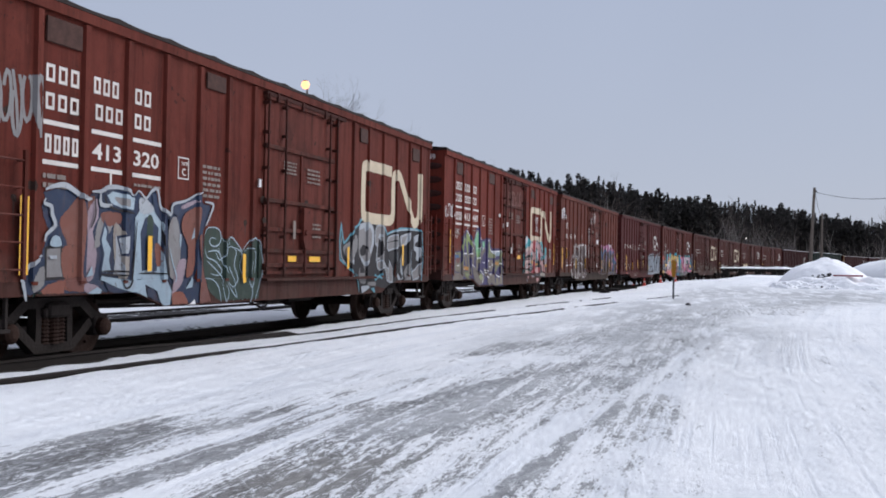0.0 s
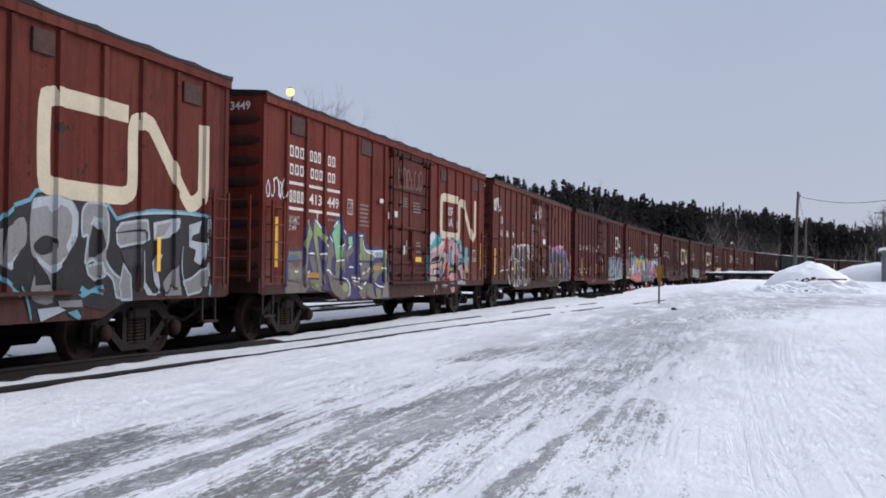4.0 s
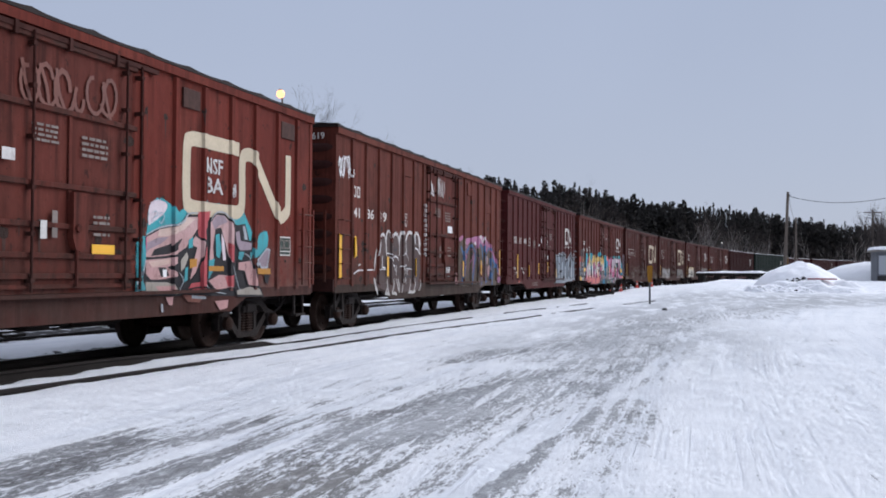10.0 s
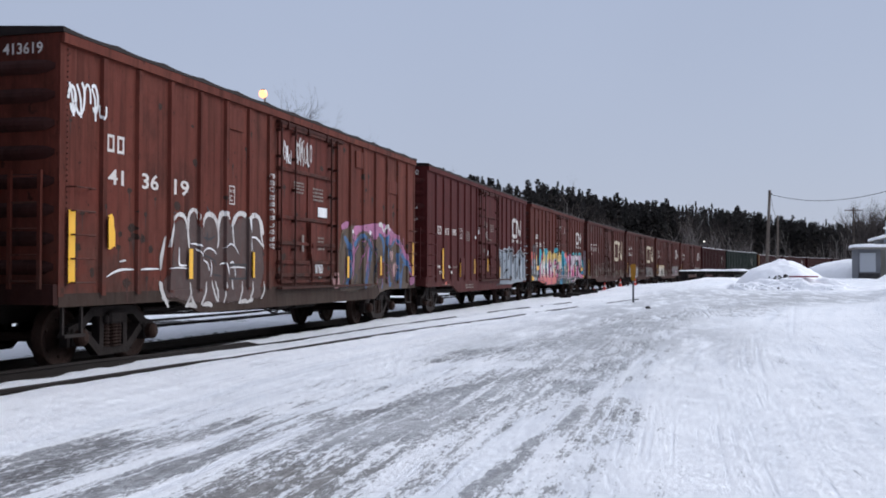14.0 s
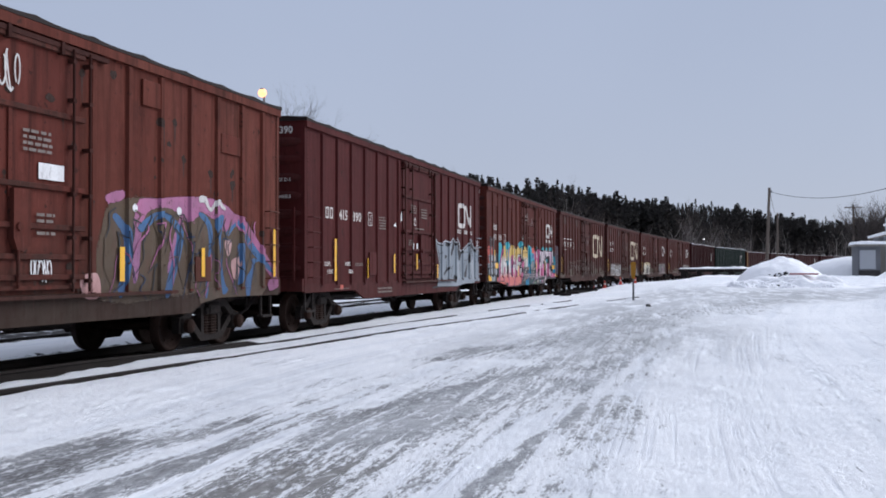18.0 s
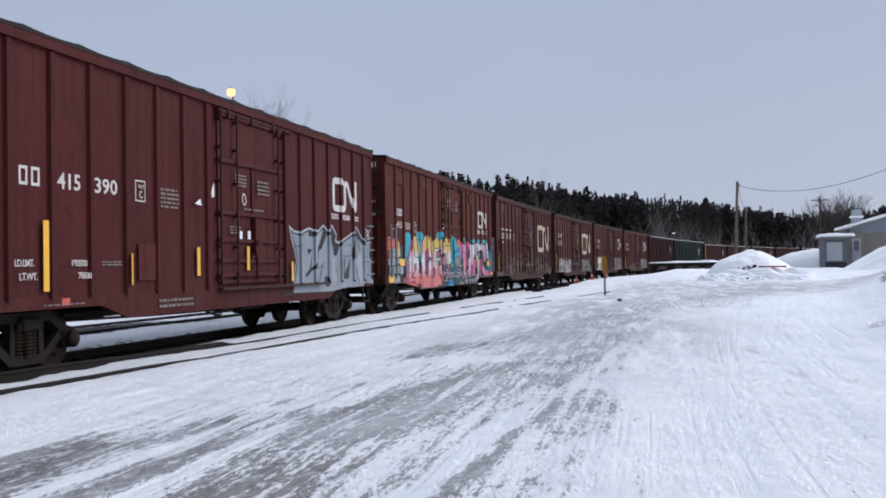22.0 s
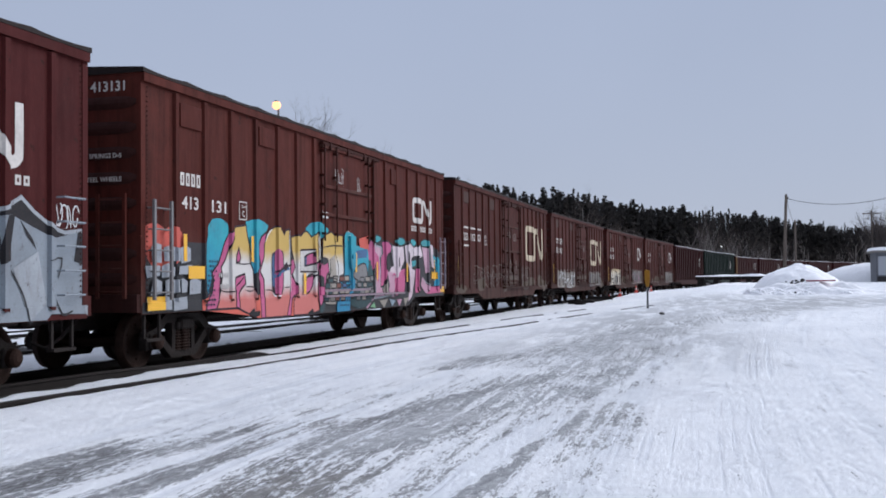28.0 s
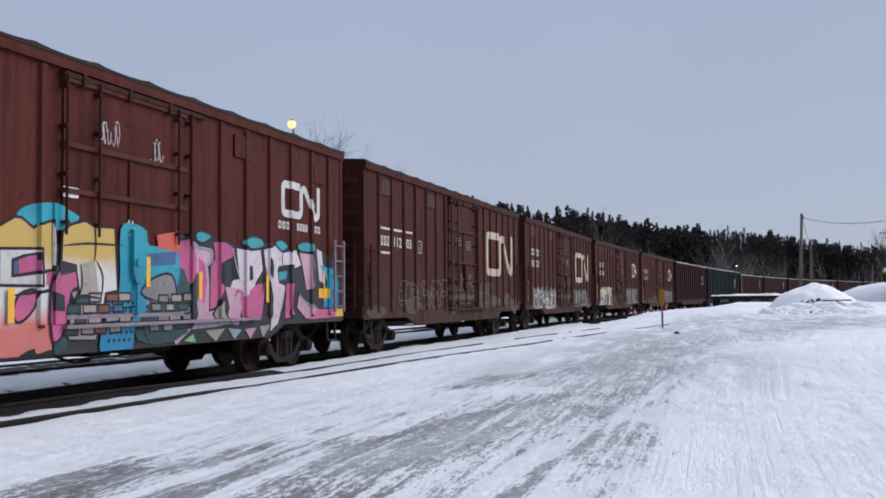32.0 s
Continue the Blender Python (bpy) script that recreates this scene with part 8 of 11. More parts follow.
    lay("stroke", band(curve([(4.61, 1.43), (4.74, 1.49), (4.82, 1.41), (4.87, 1.23)], 3), 0.03, taper=True), WHITE_LINE, g, "", COATS[g.name] + 0.0008, rise=0.000002)
    lay("stroke", band(curve([(4.74, 1.2), (4.76, 1.02)], 3), 0.05, taper=True), WORN_WHITE, g, "", COATS[g.name] + 0.0008, rise=0.000002)
    lay("stroke", band(curve([(4.4, 1.71), (4.61, 1.79), (4.82, 1.76), (4.99, 1.62)], 3), 0.025, taper=True), WHITE_LINE, g, "", COATS[g.name] + 0.0008, rise=0.000002)
    lay("stroke", band(curve([(4.53, 1.38), (4.95, 1.4), (5.26, 1.38)], 3), 0.02, taper=True), WHITE_LINE, g, "", COATS[g.name] + 0.0008, rise=0.000002)
    lay("stroke", band(curve([(2.63, 1.37), (2.96, 1.38), (3.24, 1.37)], 3), 0.02, taper=True), WHITE_LINE, g, "", COATS[g.name] + 0.0008, rise=0.000002)
    lay("stroke", band(curve([(1.04, 1.25), (1.2, 1.31), (1.41, 1.35), (1.69, 1.35)], 3), 0.035, taper=True), WHITE_LINE, g, "", COATS[g.name] + 0.0008, rise=0.000002)
    lay("stroke", band(curve([(1.81, 1.35), (2.09, 1.36), (2.37, 1.36)], 3), 0.03, taper=True), WHITE_LINE, g, "", COATS[g.name] + 0.0008, rise=0.000002)
    lay("stroke", band(curve([(1.34, 1.46), (1.5, 1.48)], 3), 0.03, taper=True), WORN_WHITE, g, "", COATS[g.name] + 0.0008, rise=0.000002)
    lay("stroke", band(curve([(3.85, 1.96), (3.85, 1.81)], 3), 0.04, taper=True), DARK_GREY, g, "", COATS[g.name] + 0.0008, rise=0.000002)
    lay("stroke", band(curve([(3.7, 1.88), (3.93, 1.85), (4.12, 1.91)], 3), 0.04, taper=True), DARK_GREY, g, "", COATS[g.name] + 0.0008, rise=0.000002)
    lay("stroke", band(curve([(3.85, 2.38), (3.89, 2.29)], 3), 0.04, taper=True), DARK_GREY, g, "", COATS[g.name] + 0.0008, rise=0.000002)
    lay("stroke", band(curve([(3.71, 1.59), (4.05, 1.52), (4.17, 1.42)], 3), 0.03, taper=True), DARK_GREY, g, "", COATS[g.name] + 0.0008, rise=0.000002)
    lay("stroke", band(curve([(4.05, 1.27), (4.33, 1.25)], 3), 0.03, taper=True), DARK_GREY, g, "", COATS[g.name] + 0.0008, rise=0.000002)
    lay("stroke", band(curve([(2.72, 2.21), (2.85, 2.23)], 3), 0.03, taper=True), DARK_GREY, g, "", COATS[g.name] + 0.0008, rise=0.000002)
    lay("outline", band([(4.62, 1.2), (5.28, 1.2), (5.28, 1.44), (4.62, 1.44)], 0.035, True), DARK_GREY, g, "", COATS[g.name] + 0.001, rise=0.00001)
    g = mural(c, MOSS, "brown-filled letters with lilac and blue outlines", [(9.86, 1.99), (10.29, 2.38), (11.85, 2.44), (13.53, 2.39), (14.33, 2.03), (14.74, 0.96), (12.48, 0.93), (9.85, 0.88)], None, True, fuzz=0.10)
    daub(g, LILAC, 1, None, [(10.71, 2.27), (11.25, 2.41), (12.49, 2.52), (13.35, 2.48), (13.95, 2.21), (14.29, 1.76), (13.62, 2.09), (12.82, 2.24), (12.19, 2.07), (11.72, 2.25), (11.13, 2.2), (10.91, 1.96), (10.8, 1.23), (10.62, 1.23)], True, 0.035)
    daub(g, LILAC, 1, None, [(9.97, 2.37), (10.39, 2.47), (10.42, 2.32), (10.04, 2.23)], True, 0.035)
    daub(g, LILAC, 1, None, [(11.85, 2.06), (12.03, 2.07), (11.72, 1.36), (11.57, 1.36)], True, 0.035)
    daub(g, DIM_BLUE, 2, None, [(10.14, 2.06), (10.29, 2.1), (10.61, 1.75), (10.42, 1.03), (10.27, 1.03), (10.42, 1.74)], True)
    daub(g, DIM_BLUE, 2, None, [(10.8, 1.99), (11.39, 2.22), (11.91, 2.06), (12.06, 1.79), (11.69, 1), (11.51, 1.01), (11.84, 1.77), (11.75, 1.99), (11.39, 2.12), (10.88, 1.88)], True)
    daub(g, PINK, 3, None, [(9.37, 1.23), (9.79, 1.29), (9.85, 0.99), (9.49, 0.97)], True)
    daub(g, WHITE_LINE, 3, None, [(10.69, 2.29), (10.77, 2.22), (10.69, 2.16), (10.63, 2.22)], True)
    daub(g, WHITE_LINE, 3, None, [(11.91, 2.31), (12, 2.26), (11.94, 2.16), (11.85, 2.24)], True)
    daub(g, MOSS, 0, None, [(12.56, 2.23), (13.02, 2.15), (13.85, 2.25), (14.8, 1.6), (14.85, 0.79), (12.58, 0.8)], True)
    daub(g, LILAC, 1, None, [(12.56, 2.37), (12.9, 2.26), (13.39, 2.3), (13.55, 2.23), (13.08, 2.15), (12.79, 2.22), (12.56, 2.28)], True, 0.035)
    daub(g, PINK_VIOLET, 1, None, [(13.45, 2.26), (14.06, 2.26), (14.72, 1.86), (15.37, 1.42), (15.63, 1.42), (15.63, 1.07), (15.37, 1.14), (14.5, 1.7), (13.93, 2.16), (13.46, 1.98), (13.33, 2.05)], True)
    daub(g, DIM_BLUE, 2, None, [(13.49, 1.98), (13.88, 2.21), (14.2, 2.01), (14.72, 1.68), (15.29, 1.37), (15.25, 1.29), (14.57, 1.58), (14.13, 1.87), (13.89, 2.11), (13.57, 1.92)], True)
    daub(g, DIM_BLUE, 2, None, [(12.56, 2.27), (12.84, 2.18), (13, 1.95), (12.92, 1.49), (12.83, 0.95), (12.74, 0.95), (12.87, 1.72), (12.79, 2.06), (12.56, 2.19)], True)
    daub(g, DIM_BLUE, 2, None, [(13.08, 2.19), (13.39, 2.25), (13.36, 2.13), (13.27, 1.73), (13.4, 1.17), (13.53, 1), (13.34, 0.93), (13.29, 1.21), (13.15, 1.73)], True)
    daub(g, WORN_WHITE, 2, None, [(12.56, 2.52), (12.78, 2.52), (12.93, 2.35), (13.14, 2.51), (13.45, 2.38), (13.39, 2.34), (13.14, 2.41), (12.93, 2.28), (12.73, 2.42), (12.56, 2.42)], True)
    daub(g, PINK_VIOLET, 3, None, [(12.92, 1.6), (12.98, 1.41), (12.83, 1.29)], True)
    daub(g, PINK, 3, None, [(13.43, 1.85), (13.67, 1.82), (13.58, 1.57), (13.46, 1.65)], True)
    daub(g, PINK, 3, None, [(13.66, 1.49), (14.03, 1.54), (13.89, 1.2), (13.73, 1.21)], True)
    daub(g, DIM_BLUE, 3, None, [(14.2, 1.16), (14.44, 1.37), (14.48, 1.54), (14.73, 1.5), (14.54, 1.42), (14.43, 1.07), (14.3, 0.78), (14.23, 0.82)], True)
    daub(g, DIM_BLUE, 3, None, [(13.89, 1.75), (14.13, 1.75), (14.07, 1.2), (13.9, 1.08), (13.98, 1.41)], True)
    daub(g, PINK_VIOLET, 3, None, [(15.17, 1.15), (15.63, 1.19), (15.63, 1.04), (15.17, 0.95)], True)
    strokes(g, 9.95, 14.6, 0.9, 2.2, (DARK_GREY, MOSS, PINK_VIOLET, NAVY, DARK_GREY), 405, 60, COATS[g.name] + 0.001, 0.03)
    return c


def car_four():
    c = boxcar("maroon steel boxcar with silver graffiti", MAROON, {"sill": MAROON, "rails": False, "ladder_paint": (MAROON, SILVER),
        "tape": [(1.63, 1.10, 2.01, 0.12), (3.66, 1.14, 1.60, 0.10), (5.80, 1.25, 1.73, 0.11), (7.72, 1.33, 1.77, 0.11), (9.97, 1.09, 1.49, 0.11)],
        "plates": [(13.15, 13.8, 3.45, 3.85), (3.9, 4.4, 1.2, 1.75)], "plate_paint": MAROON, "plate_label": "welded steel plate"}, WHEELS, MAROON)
    end_number(c, "415390", (("SPRINGS D-5", 3.12), ("STEEL WHEELS", 2.78)))
    lay_bars("lettering", stroke_bars(1.11, 1.60, 2.44, 2.68, 2), WHITE, c, "white lettering as bars")
    lay_words("car_digit", text_polys("415", 1.94, 2.44, 0.22, 0.52) + text_polys("390", 2.80, 2.44, 0.22, 0.58), WHITE, c, "white stencilled figure")
    plate_c(c, 3.88, 2.40)
    lay("stencil", text_polys("LD.LMT.", 1.02, 1.42, 0.09, 0.42) + text_polys("192500", 2.14, 1.42, 0.09, 0.42) + text_polys("LT.WT.", 1.02, 1.25, 0.09, 0.38) + text_polys("70500", 2.2, 1.25, 0.09, 0.36), WHITE, c, "white weight stencils")
    tagged(lay("small_print", small_print(4.62, 5.2, 2.32, 2.66, 5, R1) + small_print(2.95, 3.45, 1.42, 1.50, 2, R1) + small_print(1.6, 2.5, 0.9, 0.94, 1, R1) + small_print(4.5, 5.6, 0.75, 0.92, 2, R1), PRINT, c, "tiny white stencilling"), kind="stuff")
    lay_each("stencil", [rect(2.0, 2.18, 0.90, 1.0)], CORAL, c, "small red stencil")
    door_print(c, random.Random(16), False)
    lay_each("placard", [rect(7.40, 7.52, 1.85, 2.05), rect(7.75, 7.88, 1.86, 2.06), rect(8.0, 8.04, 1.55, 1.72)], WHITE_LINE, c, "small white cards", 0.022)
    lay_each("placard", [[(6.26, 2.7), (6.36, 2.86), (6.38, 2.62), (6.28, 2.58)], [(5.65, 2.45), (5.85, 2.55), (5.9, 2.43)]], WHITE_LINE, c, "torn white paper", 0.06)
    lay("stencil", band(curve([(7.60 + 0.075 * math.cos(a), 2.64 + 0.10 * math.sin(a)) for a in np.linspace(0, math.tau, 10)[:-1]], 3, True), 0.03, True), WHITE, c, "white painted ring", 0.02)
    tagged(lay("small_print", small_print(7.62, 8.5, 2.43, 2.50, 1, R1) + small_print(7.0, 7.45, 1.98, 2.14, 3, R1), PRINT, c, "tiny white stencilling", 0.02), kind="stuff")
    logo(c, 12.6, 14.35, 2.68, 3.48, 0.15, WHITE)
    lay_bars("lettering", stroke_bars(12.48, 13.0, 2.50, 2.62, 3, thick=0.035) + stroke_bars(13.3, 13.82, 2.50, 2.62, 4, thick=0.035) + stroke_bars(14.2, 14.5, 2.50, 2.62, 2, thick=0.035), WHITE, c, "small white lettering as bars")
    g = mural(c, BLACK_LINE, "silver spray-painted block letters with black shading", [(9.93, 2.22), (10.14, 2.13), (10.5, 2.11), (10.75, 2.16), (11.04, 2.22), (11.46, 2.17), (11.64, 2.18), (11.95, 2.32), (12.2, 2.21), (12.36, 2.21), (12.52, 2.34), (12.82, 2.13), (12.76, 1.98), (12.98, 1.94), (13.19, 2.01), (13.54, 2.07), (14.06, 2.22), (14.33, 2.36), (14.56, 2.2), (14.92, 2.02), (15.15, 1.97), (15.57, 2.02), (15.76, 1.97), (15.69, 0.93), (14.88, 0.94), (14.7, 0.79), (12.4, 0.8), (10.2, 0.81), (9.5, 0.78), (9.5, 0.83), (10, 0.87), (10.11, 1.03), (10.21, 1.34), (10.29, 1.52), (10.18, 1.76), (10.03, 1.96)], LIGHT_GREY)
    daub(g, SILVER, 1, None, [(10.02, 2.09), (10.51, 2.04), (11.01, 2.16), (11.25, 2.03), (11.96, 2.23), (12.18, 2.08), (12.43, 2.16), (12.61, 1.89), (12.84, 1.65), (13.01, 1.84), (13.27, 1.94), (14.03, 2.13), (14.17, 2.14), (14.52, 2.02), (14.94, 1.89), (15.41, 1.99), (15.62, 1.95), (15.64, 0.93), (14.88, 0.95), (14.7, 0.79), (12.4, 0.81), (10.06, 0.84), (10.18, 1.07), (10.26, 1.33), (10.34, 1.51), (10.24, 1.76), (10.09, 1.96)])
    daub(g, BLACK_LINE, 1, None, [(11.96, 2.24), (12.14, 2.16), (12.08, 2.04), (11.8, 1.78), (11.65, 1.75), (11.55, 1.51), (11.57, 1.41), (11.1, 1.25), (10.85, 1.15), (10.79, 1.21), (11, 1.31), (11.34, 1.42), (11.49, 1.56), (11.57, 1.78), (11.75, 1.98)])
    daub(g, BLACK_LINE, 1, None, [(10.93, 1.78), (11.24, 1.75), (10.95, 1.64)])
    daub(g, BLACK_LINE, 1, None, [(11.22, 1.71), (11.13, 1.3), (11.02, 1.27)])
    daub(g, BLACK_LINE, 1, None, [(11.01, 2.15), (11.14, 2.1), (11.2, 2.04), (11, 2.06)])
    daub(g, BLACK_LINE, 1, None, [(12.39, 2.18), (12.49, 2.11), (12.69, 1.89), (12.84, 1.65), (12.64, 1.63), (12.55, 1.83), (12.4, 2.03)])
    daub(g, BLACK_LINE, 1, None, [(14.06, 2.13), (14.22, 2.14), (14.12, 1.61), (13.98, 1.55), (13.92, 1.71)])
    daub(g, BLACK_LINE, 1, None, [(14.31, 2.09), (14.54, 1.86), (14.6, 1.74), (14.42, 1.9)])
    daub(g, DARK_GREY, 1, None, [(13.8, 1.61), (13.74, 1.31), (13.66, 1.08), (13.35, 1.08), (13.27, 1.16), (13.59, 1.37)])
    daub(g, DARK_GREY, 1, None, [(13.34, 1.59), (13.42, 1.59), (13.36, 1.21), (13.27, 1.21)])
    daub(g, BLACK_LINE, 1, None, [(15.41, 1.99), (15.62, 1.95), (15.6, 1.55), (15.33, 1.61)])
    daub(g, DARK_GREY, 1, None, [(12, 1.15), (12.19, 1.17), (12.33, 0.95), (12.12, 0.91), (11.96, 0.98)])
    daub(g, STONE_GREY, 1, None, [(10.56, 2), (10.62, 2), (10.54, 1.01), (10.47, 1)])
    daub(g, LIGHT_GREY, 1, None, [(11.34, 2.02), (11.72, 2.12), (11.53, 1.8), (11.31, 1.43)])
    daub(g, LIGHT_GREY, 1, None, [(12.44, 1.6), (12.73, 1.56), (12.89, 1.08), (12.49, 0.95)])
    daub(g, LIGHT_GREY, 1, None, [(14.18, 1.51), (14.63, 1.72), (14.79, 1.08), (14.48, 0.88)])
    lay("stroke", band(curve([(10.02, 2.08), (10.19, 1.84), (10.31, 1.58), (10.25, 1.27), (10.06, 0.91)], 3), 0.035, taper=True), DARK_GREY, g, "", COATS[g.name] + 0.0008, rise=0.000002)
    lay("stroke", band(curve([(11.91, 1.47), (11.75, 1.24), (11.6, 0.97)], 3), 0.025, taper=True), DARK_GREY, g, "", COATS[g.name] + 0.0008, rise=0.000002)
    lay("stroke", band(curve([(12.71, 1.53), (12.82, 1.22), (12.95, 0.97)], 3), 0.03, taper=True), DARK_GREY, g, "", COATS[g.name] + 0.0008, rise=0.000002)
    lay("stroke", band(curve([(14.09, 1.55), (14.36, 1.19), (14.48, 0.83)], 3), 0.03, taper=True), DARK_GREY, g, "", COATS[g.name] + 0.0008, rise=0.000002)
    lay("stroke", band(curve([(13.27, 1.88), (13.88, 1.9), (13.89, 1.66), (13.28, 1.65), (13.27, 1.88)], 3), 0.02, taper=True), DARK_GREY, g, "", COATS[g.name] + 0.0008, rise=0.000002)
    lay("stroke", band(curve([(14.82, 1.61), (15.08, 1.64), (15.01, 1.4)], 3), 0.025, taper=True), DARK_GREY, g, "", COATS[g.name] + 0.0008, rise=0.000002)
    lay("stroke", band(curve([(14.95, 1.18), (15.08, 0.94), (15.29, 0.98)], 3), 0.03, taper=True), DARK_GREY, g, "", COATS[g.name] + 0.0008, rise=0.000002)
    lay("stroke", band(curve([(10.13, 1.84), (10.4, 1.81), (10.52, 1.87)], 3), 0.02, taper=True), DARK_GREY, g, "", COATS[g.name] + 0.0008, rise=0.000002)
    lay("stroke", band(curve([(11.51, 1.33), (11.8, 1.4), (11.91, 1.48)], 3), 0.02, taper=True), DARK_GREY, g, "", COATS[g.name] + 0.0008, rise=0.000002)
    lay_words("scrawl", tag(14.95, 15.4, 2.05, 2.35, 61, 4, 0.02), WHITE_LINE, c, "", 0.008)
    return c


def car_five():
    c = boxcar("brown steel boxcar with a full-length colourful graffiti mural", PLAIN_BROWN, {"rails_z": (2.70, 3.28, 4.10), "box_paint": TURQUOISE, "track_paint": MAUVE, "ladder_paint": (GREY_SPRAY, MAUVE),
        "tape": [(1.15, 1.65, 2.07, 0.10), (3.41, 1.67, 2.12, 0.09), (5.66, 1.08, 1.48, 0.11), (8.38, 1.52, 1.94, 0.10), (9.85, 1.34, 1.76, 0.10), (12.12, 1.28, 1.76, 0.10), (14.6, 1.3, 1.9, 0.05)],
        "plates": [(1.04, 1.68, 3.72, 4.08), (3.72, 4.36, 3.76, 4.10), (10.95, 11.55, 3.70, 4.08), (14.15, 14.65, 3.6, 3.98)], "plate_paint": PLAIN_BROWN, "plate_label": "painted-over steel plate"}, WHEELS)
    end_number(c, "413131", (("SPRINGS D-5", 3.12), ("STEEL WHEELS", 2.78)))
    lay_bars("lettering", stroke_bars(1.05, 1.70, 2.82, 3.02, 4), WHITE, c, "white lettering as bars")
    lay_words("car_digit", text_polys("413", 1.12, 2.46, 0.20, 0.50) + text_polys("131", 2.05, 2.46, 0.20, 0.48), WHITE, c, "white stencilled figure")
    plate_c(c, 3.0, 2.40)
    logo(c, 12.75, 14.45, 2.84, 3.52, 0.14, WHITE)
    lay_bars("lettering", stroke_bars(12.6, 13.1, 2.62, 2.76, 3, thick=0.035) + stroke_bars(13.4, 13.9, 2.62, 2.76, 4, thick=0.035) + stroke_bars(14.2, 14.5, 2.62, 2.76, 2, thick=0.035), WHITE, c, "small white lettering as bars")
    lay_words("scrawl", tag(7.25, 7.7, 3.4, 3.72, 71, 5, 0.016) + tag(8.45, 8.75, 3.3, 3.6, 72, 3, 0.016), WORN_WHITE, c, "", 0.02)
    lay_each("placard", [rect(6.55, 6.85, 2.62, 2.75)], WHITE_LINE, c, "small white card", 0.02)
    lay("placard", band(curve([(7.98 + 0.07 * math.cos(a), 2.32 + 0.1 * math.sin(a)) for a in np.linspace(0, math.tau, 10)[:-1]], 3, True), 0.035, True), WHITE_LINE, c, "white painted ring", 0.02)
    rng = random.Random(9)
    m = lay("graffiti", [rect(0.02, 2.0, 0.88, 1.95), [(2.0, 0.88), (2.95, 0.88), (3.65, 0.67), (12.3, 0.67), (12.85, 0.88), (15.55, 0.88), (15.55, 2.0), (9.2, 2.1), (2.0, 1.9)]], DARK_GREY, c,
            "mural of letters, clouds and grey stones along the whole side", 0.0035)
    daub(m, TURQUOISE, 1, None, [(2.01, 2.31), (2.15, 2.36), (2.36, 2.37), (2.55, 2.3), (2.6, 2.21), (2.55, 2.01), (2.42, 1.8), (2.21, 1.58), (2.05, 1.44), (1.96, 1.24), (1.81, 1.18), (1.8, 1.98)], True)
    daub(m, TURQUOISE, 1, None, [(3.22, 2.31), (3.32, 2.38), (3.53, 2.42), (3.79, 2.43), (3.99, 2.38), (4.1, 2.31), (3.86, 2.07), (3.76, 1.68), (3.48, 1.45), (3.35, 1.67)], True)
    daub(m, TURQUOISE, 1, None, [(5.79, 2.36), (6.03, 2.48), (6.45, 2.53), (6.73, 2.45), (6.89, 2.37), (6.54, 2.2), (5.91, 2.26)], True)
    daub(m, CORAL, 1, None, [(1.71, 1.04), (2.01, 1.14), (2.54, 1.16), (3.35, 1.11), (4.14, 1.06), (5.02, 1.04), (6.44, 1.05), (6.44, 0.28), (1.72, 0.58)])
    daub(m, MAGENTA, 1, PLUM, [(2.82, 2.23), (2.61, 2.14), (2.47, 1.99), (2.37, 1.82), (2.26, 1.64), (2.03, 1.48), (2.09, 1.37), (2.05, 1.16), (1.86, 1), (1.82, 0.78), (2.22, 0.76), (2.28, 1.03), (2.32, 1.44), (2.48, 1.69), (2.66, 1.96)])
    daub(m, MAGENTA, 1, PLUM, [(4.03, 2.22), (3.83, 2.13), (3.73, 1.99), (3.73, 1.8), (3.8, 1.62), (3.63, 1.47), (3.76, 1.32), (3.8, 0.45), (3.98, 0.44), (3.93, 1.36), (3.8, 1.51), (3.94, 1.76), (3.97, 2)])
    daub(m, LETTERS, 1, PLUM, [(2.83, 2.26), (3.23, 2.31), (3.29, 2.11), (3.44, 1.79), (3.4, 1.64), (3.49, 1.54), (3.53, 1.22), (3.63, 0.99), (3.69, 0.46), (2.08, 0.7), (2.26, 1.03), (2.34, 1.24), (2.38, 1.44), (2.34, 1.57), (2.48, 1.69), (2.64, 1.94), (2.77, 2.13)])
    daub(m, LETTERS, 1, PLUM, [(5.01, 2.32), (4.84, 2.28), (4.8, 2.2), (4.62, 2.34), (4.41, 2.34), (4.23, 2.28), (4.06, 2.16), (3.95, 2), (3.93, 1.76), (3.77, 1.51), (3.92, 1.36), (3.97, 0.44), (4.9, 0.38), (5.02, 0.95), (5.06, 1.2), (5.05, 1.62)])
    daub(m, MAGENTA, 1, PLUM, [(5.08, 1.71), (5.2, 1.75), (5.31, 1.67), (5.25, 1.53), (5.11, 1.44), (5.27, 1.33), (5.35, 1.2), (5.3, 1.07), (5.11, 0.99), (5.05, 0.7), (4.93, 0.38), (4.87, 0.63), (5.02, 1.04), (5.06, 1.37)], True)
    daub(m, LETTERS, 1, PLUM, [(5.09, 2.17), (5.36, 2.22), (5.49, 2.19), (5.74, 2.31), (5.86, 2.31), (6.07, 2.2), (6.14, 2.25), (6.41, 2.31), (6.43, 1.74), (6.36, 1.63), (6.44, 1.1), (6.4, 0.28), (5.18, 0.36), (5.18, 0.95), (5.33, 1.1), (5.33, 1.24), (5.14, 1.46), (5.27, 1.59), (5.2, 1.75), (5.11, 1.95)])
    daub(m, MAGENTA, 1, PLUM, [(2.96, 1.9), (3.03, 1.73), (2.99, 1.67), (2.87, 1.65), (2.88, 1.77)])
